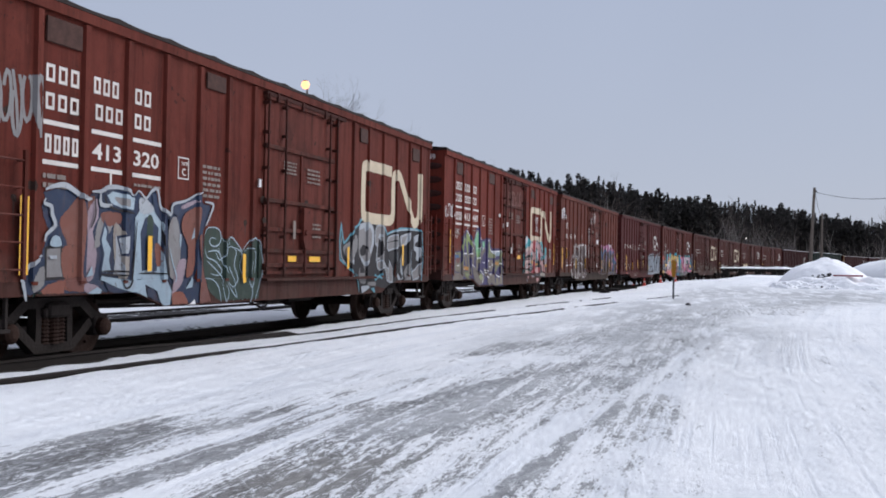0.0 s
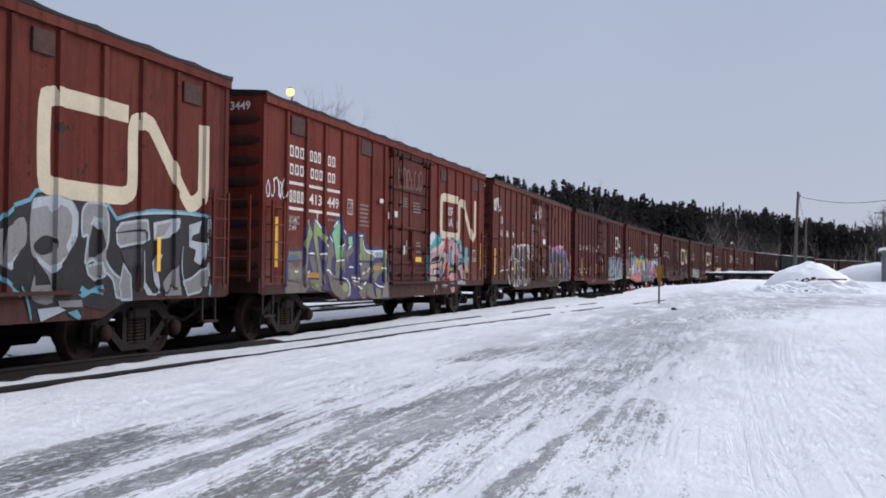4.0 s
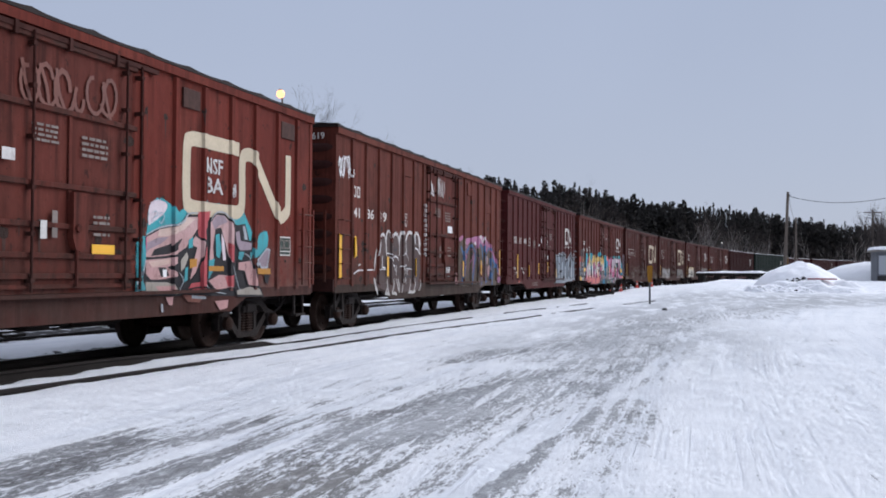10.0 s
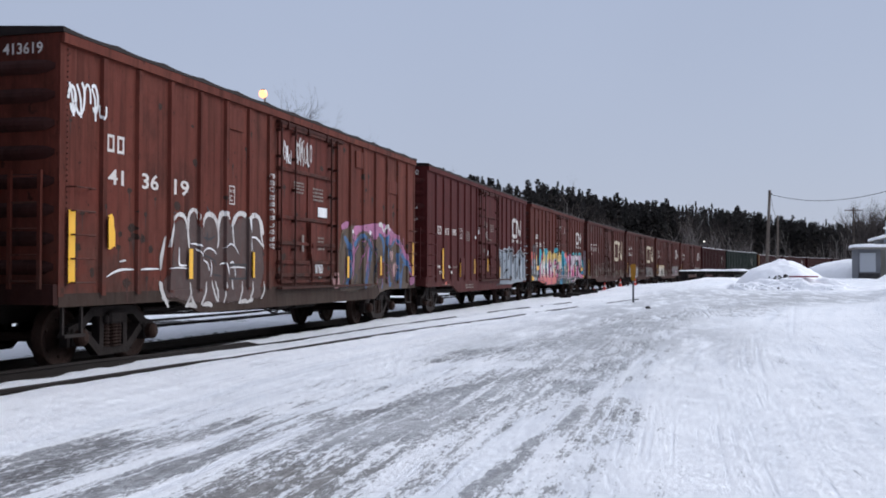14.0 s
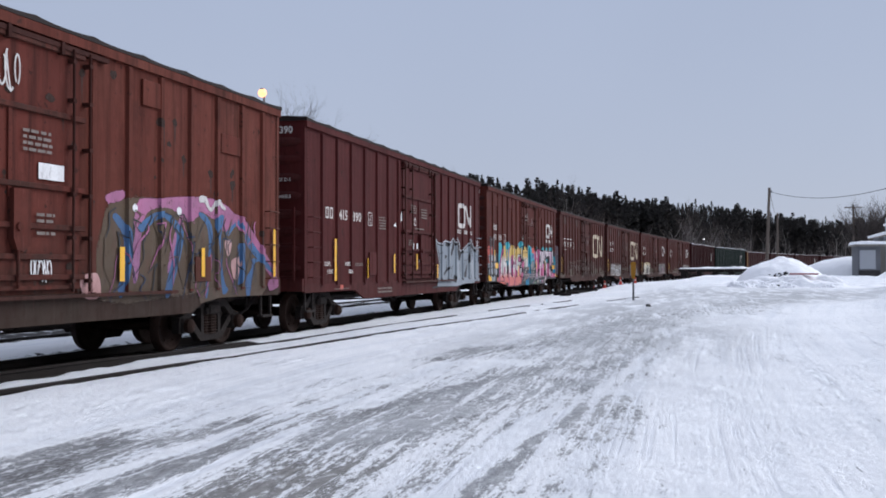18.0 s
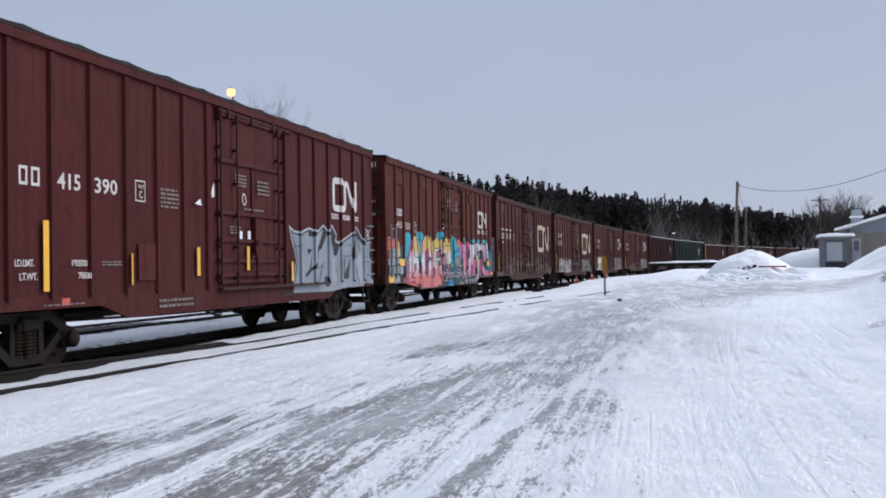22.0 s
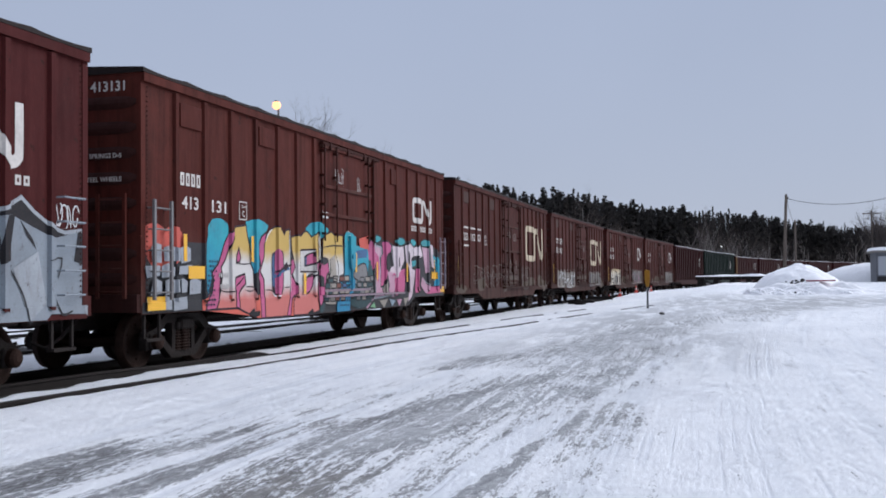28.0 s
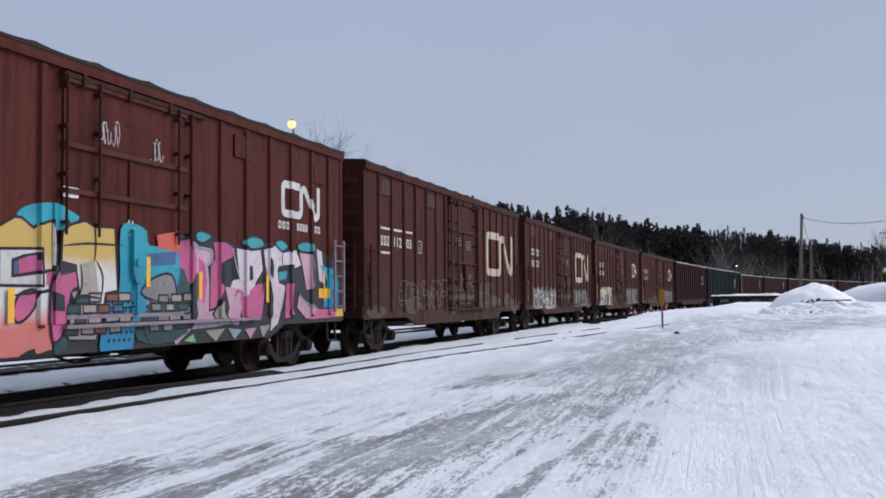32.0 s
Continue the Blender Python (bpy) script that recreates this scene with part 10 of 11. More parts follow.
    daub(p, TEAL, 1, BLACK_LINE, [(11.21, 2.28), (11.49, 2.4), (11.91, 2.39), (12.04, 2.26), (11.6, 2.19)], True)
    daub(p, TEAL, 1, BLACK_LINE, [(12.48, 2.34), (12.71, 2.41), (12.99, 2.31), (12.76, 2.2)], True)
    daub(p, TEAL, 1, BLACK_LINE, [(13.41, 2.35), (13.79, 2.43), (14.21, 2.37), (14.1, 2.25), (13.56, 2.23)], True)
    daub(p, TURQUOISE, 1, None, [(14.48, 2), (15.16, 1.92), (15.4, 1.67), (15.39, 1.15), (14.58, 1.16), (14.81, 1.67)])
    daub(p, MAGENTA, 1, None, [(14.31, 1.13), (15.39, 1.14), (15.45, 0.97), (13.91, 0.94)])
    daub(p, ROSE, 1, None, [(8.9, 0.84), (9.61, 0.9), (9.19, 0.67)])
    daub(p, BEIGE, 1, None, [(10.01, 0.85), (10.63, 0.87), (10.34, 0.67)])
    daub(p, PALE_BLUE, 1, None, [(10.74, 0.87), (11.2, 0.83), (10.95, 0.68)])
    daub(p, ROSE, 1, None, [(11.3, 0.84), (11.72, 0.85), (11.5, 0.67)])
    daub(p, BEIGE, 1, None, [(11.83, 0.87), (12.26, 0.88), (11.96, 0.67)])
    daub(p, MINT, 1, None, [(9.39, 0.72), (9.65, 0.81), (9.75, 0.68)])
    daub(p, YELLOW, 1, None, [(14.37, 1.54), (14.84, 1.54), (14.84, 1.35), (14.37, 1.35)])
    daub(p, YELLOW, 1, None, [(15.19, 1.14), (15.6, 1.13), (15.6, 0.97), (15.18, 0.98)])
    lay("stroke", band(curve([(9.65, 2.19), (9.88, 2.14), (10.21, 2.11), (10.25, 1.96), (10.13, 1.87)], 3), 0.03, taper=True), LIGHT_GREY, p, "", COATS[p.name] + 0.0008, rise=0.000002)
    lay("stroke", band(curve([(10.91, 2.17), (11.02, 1.9), (11.18, 1.62)], 3), 0.03, taper=True), LIGHT_GREY, p, "", COATS[p.name] + 0.0008, rise=0.000002)
    lay("stroke", band(curve([(9.68, 0.95), (10.36, 0.94), (11.1, 0.95)], 3), 0.025, taper=True), LIGHT_GREY, p, "", COATS[p.name] + 0.0008, rise=0.000002)
    lay("stroke", band(curve([(11.98, 2.19), (12.06, 1.83), (11.95, 1.43)], 3), 0.03, taper=True), BLACK_LINE, p, "", COATS[p.name] + 0.0008, rise=0.000002)
    lay("stroke", band(curve([(13.99, 2.18), (14.1, 1.88), (14.07, 1.55)], 3), 0.03, taper=True), LIGHT_GREY, p, "", COATS[p.name] + 0.0008, rise=0.000002)
    lay("stroke", band(curve([(11, 1.38), (11.1, 1.48), (11.26, 1.43), (11.18, 1.29)], 3), 0.04, taper=True), MAGENTA, p, "", COATS[p.name] + 0.0008, rise=0.000002)
    lay("stroke", band(curve([(13.48, 1.44), (13.78, 1.27), (14.31, 1.16)], 3), 0.025, taper=True), LIGHT_GREY, p, "", COATS[p.name] + 0.0008, rise=0.000002)
    return c


def car_worn(seed, paint, label, big_logo, spec):
    """The further boxcars of the train, with worn paint and small pieces of graffiti."""
    rng = random.Random(seed)
    c = boxcar(label, paint, {"tape": [(0.35, 1.15, 2.0, 0.09)], "plates": [(1.04, 1.65, 3.75, 4.1), (4.6, 5.2, 3.75, 4.1)]}, WHEELS if spec.get("roll") else [])
    if spec.get("number"):
        n = spec["number"]
        lay_words("car_digit", text_polys(n[:3], 2.0, 2.57, 0.24, 0.55) + text_polys(n[3:], 2.9, 2.57, 0.24, 0.40), WHITE, c, "white stencilled figure")
        lay_bars("lettering", stroke_bars(1.06, 1.66, 2.57, 2.80, 3), WHITE, c, "white lettering as bars")
        lay_each("rule", [rect(a, b, 2.95, 3.0) for a, b in ((1.05, 1.7), (1.95, 2.6), (2.85, 3.4))] + [rect(1.05, 1.7, 2.38, 2.43)], WHITE, c, "white painted rules")
        plate_c(c, 3.85, 2.5)
    else:
        lay_bars("lettering", stroke_bars(1.0, 1.7, 3.0, 3.25, 3) + stroke_bars(1.95, 2.55, 3.0, 3.25, 3) + stroke_bars(1.0, 1.7, 2.55, 2.8, 3) + stroke_bars(1.95, 2.55, 2.55, 2.8, 3), WHITE, c, "white lettering as bars")
    if big_logo:
        logo(c, 10.9, 14.6, 2.05, 3.5, 0.24)
    else:
        logo(c, 12.7, 14.4, 2.6, 3.5, 0.15, WHITE)
    door_print(c, rng)
    for a, b, z1, fills, line, cl in spec.get("pieces", ()):
        slivers(c, a, b, 0.85, z1, list(fills) + [FADED_GREY, GREY_SPRAY], line, fills[0], seed + int(a), 16, "worn spray-painted piece", 0.3, cl or fills[0])
    for a, b in spec.get("tags", ()):
        for k in range(2):
            lay_words("scrawl", tag(a + 0.1 * k, b, 1.05 + 0.25 * k, 1.6 + 0.2 * k, seed + int(a * 3) + k, 9, 0.03), DULL_TAG, c, "pale worn scrawl", 0.006 + 0.002 * k)
    lay_each("road_mud", [blob(rng.uniform(0.5, 15), rng.uniform(1.0, 1.35), rng.uniform(0.3, 0.8), rng.uniform(0.10, 0.25), rng) for _ in range(12)], MOSS, c, "dried pale road mud", 0.003, 0.0004)
    return c


def gondola(label, paint, length, wall, number_of_posts, yellow=False):
    """A long ribbed open-top car."""
    car = empty("gondola")
    tagged(car, label, "gondola car", "open cars of the train")
    h = length / 2
    b = bmesh.new()
    for s in (-1, 1):
        x0, x1 = sorted((s * (HALF_W - 0.06), s * HALF_W))
        box(b, x0, x1, -h, h, 0.95, wall)
    box(b, -HALF_W + 0.06, HALF_W - 0.06, -h, -h + 0.08, 0.95, wall)
    box(b, -HALF_W + 0.06, HALF_W - 0.06, h - 0.08, h, 0.95, wall)
    box(b, -HALF_W + 0.06, HALF_W - 0.06, -h + 0.08, h - 0.08, 1.0, 1.1)
    part("body", b, paint, car)
    b = bmesh.new()
    for s in (-1, 1):
        x0, x1 = sorted((s * HALF_W, s * (HALF_W + 0.09)))
        box(b, x0, x1, -h, h, wall - 0.14, wall + 0.02)
        prism(b, [(-h, 0.87), (-h + 2.8, 0.87), (-h + 3.6, 0.62), (h - 3.6, 0.62), (h - 2.8, 0.87), (h, 0.87), (h, 1.05), (-h, 1.05)], s * (HALF_W - 0.04), s * (HALF_W + 0.03))
    part("side_sill", b, paint, car)
    for x in (-HALF_W, HALF_W):
        b = bmesh.new()
        box(b, x - 0.03, x + 0.075 * (1 if x > 0 else -1) + 0.03, -h + 0.1, h - 0.1, wall + 0.02, wall + 0.055, 0.01)
        part("rim_snow", b, CLEAN_SNOW, car, "thin snow on the rim")
    key = "gon_post%.1f" % wall
    for k in range(number_of_posts):
        y = -h + 0.25 + (length - 0.5) * k / (number_of_posts - 1)
        for s in (0, 180):
            part("side_post", shared(key, lambda q: box(q, HALF_W, HALF_W + 0.085, -0.06, 0.06, 1.05, wall - 0.14)), paint, car, "", pose(0, y if not s else -y, 0, 0, 0, s))
    b = bmesh.new()
    box(b, -HALF_W + 0.07, HALF_W - 0.07, -h + 0.1, h - 0.1, wall - 0.5, wall - 0.22)
    part("load", b, TIE, car, "dark load below the rim")
    b = bmesh.new()
    box(b, -0.2, 0.2, -h + 0.2, h - 0.2, 0.62, 0.96)
    part("underframe", b, STEEL_DARK, car)
    if yellow:
        b = bmesh.new()
        box(b, HALF_W + 0.09, HALF_W + 0.13, -h, -h + 0.45, 1.2, wall + 0.1)
        box(b, HALF_W + 0.09, HALF_W + 0.12, -h + 0.45, -h + 2.6, 1.2, 1.32)
        part("end_post", b, OCHRE, car, "dull ochre end post")
    lay("emblem", band(curve([(length * 0.8, 2.3), (length * 0.8, 3.1), (length * 0.8 + 0.6, 3.2), (length * 0.8 + 0.5, 2.4)], 3), 0.12), WHITE, car, "small white mark", 0.10, (), length)
    for e in (0, 180):
        part("coupler", shared("coupler", make_coupler), STEEL_DARK, car, "", pose(0, -h if not e else h, 0, 0, 0, e))
    for y in (2.0 - h, h - 2.0):
        wheel_truck(car, y, [])
    return car


CARS.append((car_one(), 1 * PITCH, BODY))
CARS.append((car_two(), 2 * PITCH, BODY))
CARS.append((car_three(), 3 * PITCH, BODY))
CARS.append((car_four(), 4 * PITCH, BODY))
CARS.append((car_five(), 5 * PITCH, BODY))
CARS.append((car_worn(100, MUDDY, "muddy brown boxcar with a large cream emblem", True, {"number": "11203", "roll": True, "tags": ((2.2, 6.2), (6.6, 9.2), (9.9, 11.5))}), 6 * PITCH, BODY))
CARS.append((car_worn(110, MUDDY, "muddy brown boxcar with white sprayed letters and a large cream emblem", True, {"pieces": ((1.4, 5.9, 1.75, [FADED_GREY, GREY_SPRAY], WHITE_LINE, None), (10.4, 14.4, 1.7, [FADED_GREY], GREY_SPRAY, None))}), 7 * PITCH, BODY))
CARS.append((car_worn(120, DULL_RED, "brown boxcar with yellow and pale graffiti", False, {"pieces": ((1.0, 5.0, 1.9, [GOLD, FADED_GREY], BLACK_LINE, GOLD), (10.2, 14.6, 1.9, [FADED_GREY, ROSE], GREY_SPRAY, FADED_GREY))}), 8 * PITCH, BODY))
CARS.append((car_worn(130, DULL_RED, "faded brown boxcar with grey graffiti", False, {"pieces": ((10.4, 14.6, 1.8, [FADED_GREY], GREY_SPRAY, None),)}), 9 * PITCH, BODY))
at_ = 10 * PITCH
for lab, pnt, ln, wl_, n_, yl in (("dark red ribbed woodchip car", DARK_RED, 19.2, 4.25, 17, False), ("dark green ribbed woodchip car", GREEN, 23.8, 4.25, 21, False),
                                  ("dark red open car with a dull ochre end post", DARK_RED, 17.6, 4.0, 14, True), ("dark red ribbed open car", DARK_RED, 17.6, 4.0, 14, False),
                                  ("dark red ribbed open car", DARK_RED, 17.6, 4.0, 14, False), ("dark red ribbed open car", DARK_RED, 17.6, 4.0, 14, False),
                                  ("dark red ribbed open car", DARK_RED, 17.6, 4.0, 14, False), ("dark red ribbed open car", DARK_RED, 17.6, 4.0, 14, False),
                                  ("dark red ribbed open car", DARK_RED, 17.6, 4.0, 14, False), ("dark red ribbed open car", DARK_RED, 17.6, 4.0, 14, False)):
    CARS.append((gondola(lab, pnt, ln, wl_, n_, yl), at_, ln))
    at_ += ln + 1.3


# ---- tracks ----
def rail_strip(name, pts, parent, label="", head=True):
    """A steel rail along points at its top: foot, web and head."""
    b = bmesh.new()
    sec = [(-0.065, -0.17), (-0.065, -0.155), (-0.012, -0.13), (-0.012, -0.04), (-0.036, -0.03), (-0.036, -0.004), (-0.028, 0), (0.028, 0), (0.036, -0.004), (0.036, -0.03), (0.012, -0.04), (0.012, -0.13), (0.065, -0.155), (0.065, -0.17)]
    rows = []
    for i, p in enumerate(pts):
        a, c = Vector(pts[max(i - 1, 0)]), Vector(pts[min(i + 1, len(pts) - 1)])
        d = (c - a).normalized()
        side = Vector((d.y, -d.x, 0))
        rows.append([b.verts.new(Vector(p) + side * u + Vector((0, 0, z))) for u, z in sec])
    for s, e in zip(rows, rows[1:]):
        for k in range(len(sec)):
            b.faces.new((s[k], s[(k + 1) % len(sec)], e[(k + 1) % len(sec)], e[k]))
    b.faces.new(rows[0])
    b.faces.new(rows[-1][::-1])
    ob = part(name, b, RAIL, parent, label)
    if head:
        b = bmesh.new()
        rows = []
        for i, p in enumerate(pts):
            a, c = Vector(pts[max(i - 1, 0)]), Vector(pts[min(i + 1, len(pts) - 1)])
            d = (c - a).normalized()
            side = Vector((d.y, -d.x, 0))
            rows.append([b.verts.new(Vector(p) + side * u + Vector((0, 0, 0.004))) for u in (-0.02, 0.026)])
        for s, e in zip(rows, rows[1:]):
            b.faces.new((s[0], s[1], e[1], e[0]))
        part("running_surface", b, RAIL_TOP, ob, "polished running surface")
    return ob


def main_track():
    t = empty("railway_track")
    tagged(t, "railway track with dark ties and steel rails", "track", kind="structure")
    for off in (-0.7535, 0.7535):
        pts = [(*on_track(a, off)[:2], RAIL_Z) for a in list(range(-60, 50, 10)) + list(range(50, 330, 4))]
        rail_strip("rail", pts, t, "steel rail")
    b = bmesh.new()
    me = keep(box(b, -1.28, 1.28, -0.11, 0.11, -0.12, 0.0, 0.012), "tie")
    rng = random.Random(3)
    for k in range(120):
        x, y, g = on_track(3.0 + k * 0.56)
        part("tie", me, TIE, t, "", pose(x + rng.uniform(-0.05, 0.05), y, -0.318 + rng.uniform(-0.008, 0.012), 0, 0, rng.uniform(-1.5, 1.5) - math.degrees(g)))


def back_track(off):
    t = empty("railway_track")
    tagged(t, "snowed-in railway track beyond the train", "track", kind="structure")
    for q in (-0.7535, 0.7535):
        rail_strip("rail", [(*on_track(a, off + q)[:2], -0.17) for a in list(range(-40, 50, 10)) + list(range(50, 260, 6))], t, "dark steel rail", False)
    b = bmesh.new()
    me = keep(box(b, -1.28, 1.28, -0.11, 0.11, -0.12, 0.0, 0.012), "tie")
    for k in range(70):
        x, y, g = on_track(8.0 + k * 0.6, off)
        part("tie", me, TIE, t, "", pose(x, y, -0.27, 0, 0, -math.degrees(g)))


def siding():
    t = empty("railway_track")
    tagged(t, "snow-buried siding with only rail heads showing", "track", kind="structure")
    for q in (0.0, -1.47):
        pts = []
        bare = ((-9.0, 26.9), (27.8, 33.0), (37.6, 44.0)) if not q else ((16.0, 25.8), (28.4, 32.8), (33.7, 34.2), (35.6, 38.2))
        for y in np.arange(-6, 45, 0.4):
            z = 0.045 - 0.03 * float(step(11.5, 13.5, y)) - 0.012 * float(step(20, 30, y)) - 0.055 * float(step(5.6, 6.9, -siding_x(y) + q * 0.2)) - (0.03 if q else 0)
            if y > (13.0 if not q else 16.0):
                z = float(np.mean(ground_z(siding_x(y) + q, y + np.linspace(-2.5, 2.5, 21)))) + (0.020 if any(a <= y <= b for a, b in bare) else -0.06)
            pts.append((float(siding_x(y)) + q, float(y), z))
        rail_strip("rail", pts, t, "rusty rail in the snow", False)


main_track()
back_track(-4.75)
back_track(-9.4)
siding()

# ---- yard things ----
STEEL_GREY = plain("galvanised_steel", (0.16, 0.16, 0.17), 0.55, 0.5, 0.4, 4.0)
SIGN_YELLOW = plain("faded_yellow_sign", (0.42, 0.20, 0.025), 0.6, 0, 0.5, 6.0, 0.5)
SIDING = plain("grey_metal_siding", (0.27, 0.30, 0.34), 0.5, 0.2, 0.3, 1.2, 0.7)
WALL_BEIGE = plain("beige_wall_boards", (0.27, 0.25, 0.22), 0.8, 0, 0.3, 1.5, 0.7)
GREY_WALL = plain("grey_painted_wall", (0.17, 0.175, 0.19), 0.8, 0, 0.3, 1.5, 0.7)
PALE_PANEL = plain("pale_window_shutter", (0.42, 0.44, 0.47), 0.6, 0, 0.15, 2.0, 0.8)
ROCK = plain("dark_rock", (0.07, 0.065, 0.065), 0.9, 0, 0.6, 6.0, 0.4, 0.4)
RED_PLANK = plain("red_painted_board", (0.28, 0.04, 0.05), 0.7, 0, 0.3, 4.0)


def gz(x, y):
    return float(ground_z(x, y))


def marker_post():
    x, y = -2.98, 38.3
    z = gz(x, y)
    t = empty("marker_post")
    tagged(t, "yellow clearance marker on a thin grey post in the snow", "marker post")
    t.matrix_basis = pose(x, y, z, 0, 0, 4)
    b = bmesh.new()
    box(b, -0.035, 0.035, -0.02, 0.02, -0.3, 1.2, 0.004)
    part("post", b, STEEL_GREY, t)
    b = bmesh.new()
    poly = [(-0.07, 1.42), (0.07, 1.42), (0.10, 1.37), (0.09, 1.05), (0.05, 0.80), (-0.05, 0.80), (-0.09, 1.05), (-0.10, 1.37)]
    va = [b.verts.new((u, -0.035, w)) for u, w in poly]
    vb = [b.verts.new((u, -0.021, w)) for u, w in poly]
    b.faces.new(va)
    b.faces.new(vb[::-1])
    for i in range(8):
        b.faces.new((va[i], vb[i], vb[(i + 1) % 8], va[(i + 1) % 8]))
    part("board", b, SIGN_YELLOW, t, "faded yellow board")


def traffic_cone(x, y, s=1.0, tilt=0):
    t = empty("traffic_cone")
    tagged(t, "orange traffic cone in the snow by the track", "traffic cone", "cones by the track")
    t.matrix_basis = pose(x, y, gz(x, y) - 0.02, tilt, 0, 20)
    b = bmesh.new()
    box(b, -0.19 * s, 0.19 * s, -0.19 * s, 0.19 * s, 0, 0.04, 0.008)
    part("base", b, ORANGE, t)
    b = bmesh.new()
    lathe(b, [(0.04, 0.15 * s), (0.30 * s, 0.10 * s), (0.68 * s, 0.035 * s), (0.70 * s, 0.03 * s)], "z", 14)
    part("cone", b, ORANGE, t)
    b = bmesh.new()
    lathe(b, [(0.34 * s, 0.101 * s), (0.46 * s, 0.079 * s)], "z", 14)
    part("collar", b, WHITE, t, "white reflective collar")


def timber(x, y, length, turn, lift=0.0):
    b = bmesh.new()
    box(b, -0.11, 0.11, -length / 2, length / 2, 0, 0.17, 0.012)
    o = part("old_tie", b, TIE)
    tagged(o, "discarded dark railway tie lying in the snow", "railway tie", "old ties by the track")
    o.matrix_basis = pose(x, y, gz(x, y) - 0.05 + lift, 0, 2, turn)


def mound(name, label, cx, cy, rx, ry, h, seed, power=1.0, lumps=0.18):
    """A heap of ploughed snow."""
    n = 34
    us = np.linspace(-1.15, 1.15, n * 2)
    vs = np.linspace(-1.15, 1.15, n * 2)
    U, V = np.meshgrid(us, vs)
    r = np.sqrt(U * U + V * V) + 0.10 * value_noise(U * 2.2 + seed, V * 2.2, seed)
    q = np.clip(1 - r * r, 0, 1) ** power
    X, Y = cx + U * rx, cy + V * ry
    Z = ground_z(X, Y) - 0.06 + h * q * (1 + lumps * value_noise(U * 3.1, V * 3.1, seed + 1) + lumps * 0.5 * value_noise(U * 8, V * 8, seed + 2) + lumps * 0.4 * value_noise(U * 17, V * 17, seed + 3))
    Z = Z - 0.25 * (r > 1.02)
    i = np.arange(4 * n * n).reshape(2 * n, 2 * n)
    f = np.stack([i[:-1, :-1], i[:-1, 1:], i[1:, 1:], i[1:, :-1]], -1).reshape(-1, 4)
    me = bpy.data.meshes.new(name)
    me.from_pydata(np.stack([X, Y, Z], -1).reshape(-1, 3), [], f.tolist())
    me.polygons.foreach_set("use_smooth", [True] * len(me.polygons))
    return tagged(part(name, me, CLEAN_SNOW), label, "snow pile")


def rock(x, y, z, s, seed):
    rng = random.Random(seed)
    b = bmesh.new()
    bmesh.ops.create_icosphere(b, subdivisions=2, radius=s)
    for v in b.verts:
        v.co = Vector((v.co.x * 1.3, v.co.y, v.co.z * 0.7)) * (1 + rng.uniform(-0.25, 0.2))
    o = part("rock", b, ROCK)
    tagged(o, "dark frozen lump stuck in the snow pile", "rock", "lumps in the snow")
    o.matrix_basis = pose(x, y, z, rng.uniform(-20, 20), 0, rng.uniform(0, 180))


def platform():
    """A low timber loading deck with snow on it."""
    t = empty("loading_platform")
    tagged(t, "low dark timber loading platform covered with snow", "platform")
    for k in range(8):
        b = bmesh.new()
        box(b, -0.35, 0.35, -1.3, 1.3, 0.22, 0.52, 0.02)
        part("deck_timber", b, TIE, t, "", pose(-2.59 + k * 0.74, 0, 0))
    for k in range(5):
        b = bmesh.new()
        box(b, -0.2, 0.2, -1.25, 1.25, -0.6, 0.24, 0.02)
        part("bearer", b, TIE, t, "", pose(-2.6 + k * 1.3, 0, 0))
    n = 40
    us, vs = np.linspace(-3.02, 3.02, n), np.linspace(-1.35, 1.35, 12)
    U, V = np.meshgrid(us, vs)
    Z = 0.60 + 0.10 * value_noise(U * 1.1, V * 1.3, 77) + 0.05 * value_noise(U * 4, V * 4, 78)
    Z = np.where((np.abs(U) > 2.95) | (np.abs(V) > 1.3), 0.50, np.maximum(Z, 0.53))
    i = np.arange(12 * n).reshape(12, n)
    f = np.stack([i[:-1, :-1], i[:-1, 1:], i[1:, 1:], i[1:, :-1]], -1).reshape(-1, 4)
    me = bpy.data.meshes.new("snow_cover")
    me.from_pydata(np.stack([U, V, Z], -1).reshape(-1, 3), [], f.tolist())
    part("snow_cover", me, CLEAN_SNOW, t, "settled snow")
    t.matrix_basis = pose(0.0, 88.5, gz(0.0, 88.5) + 0.22, 0, 0, -4)


def utility_pole(x, y, top, lean, r, arm, label):
    z = gz(x, y)
    t = empty("utility_pole")
    tagged(t, label, "utility pole", "poles along the yard")
    b = bmesh.new()
    tube(b, [(0, 0, -0.5), (lean * 0.5, 0, (top - z) / 2), (lean, 0, top - z)], r, 10, r * 0.72)
    part("shaft", b, WOOD_POLE, t)
    b = bmesh.new()
    if arm:
        box(b, lean - arm, lean + arm, -0.06, 0.06, top - z - 0.45, top - z - 0.32, 0.01)
    else:
        box(b, lean + r * 0.6, lean + r * 0.6 + 0.12, -0.05, 0.05, top - z - 0.45, top - z - 0.25, 0.01)
    part("crossarm" if arm else "bracket", b, WOOD_POLE if arm else STEEL_GREY, t)
    t.matrix_basis = pose(x, y, z)


def wire(points, r, label):
    b = bmesh.new()
    tube(b, points, r, 5)
    tagged(part("overhead_wire", b, WIRE), label, "wire")


def glow(name, col, power):
    m = bpy.data.materials.new(name)
    m.use_nodes = True
    p = m.node_tree.nodes["Principled BSDF"]
    p.inputs["Base Color"].default_value = rgba(col)
    p.inputs["Emission Color"].default_value = rgba(col)
    p.inputs["Emission Strength"].default_value = power
    return m


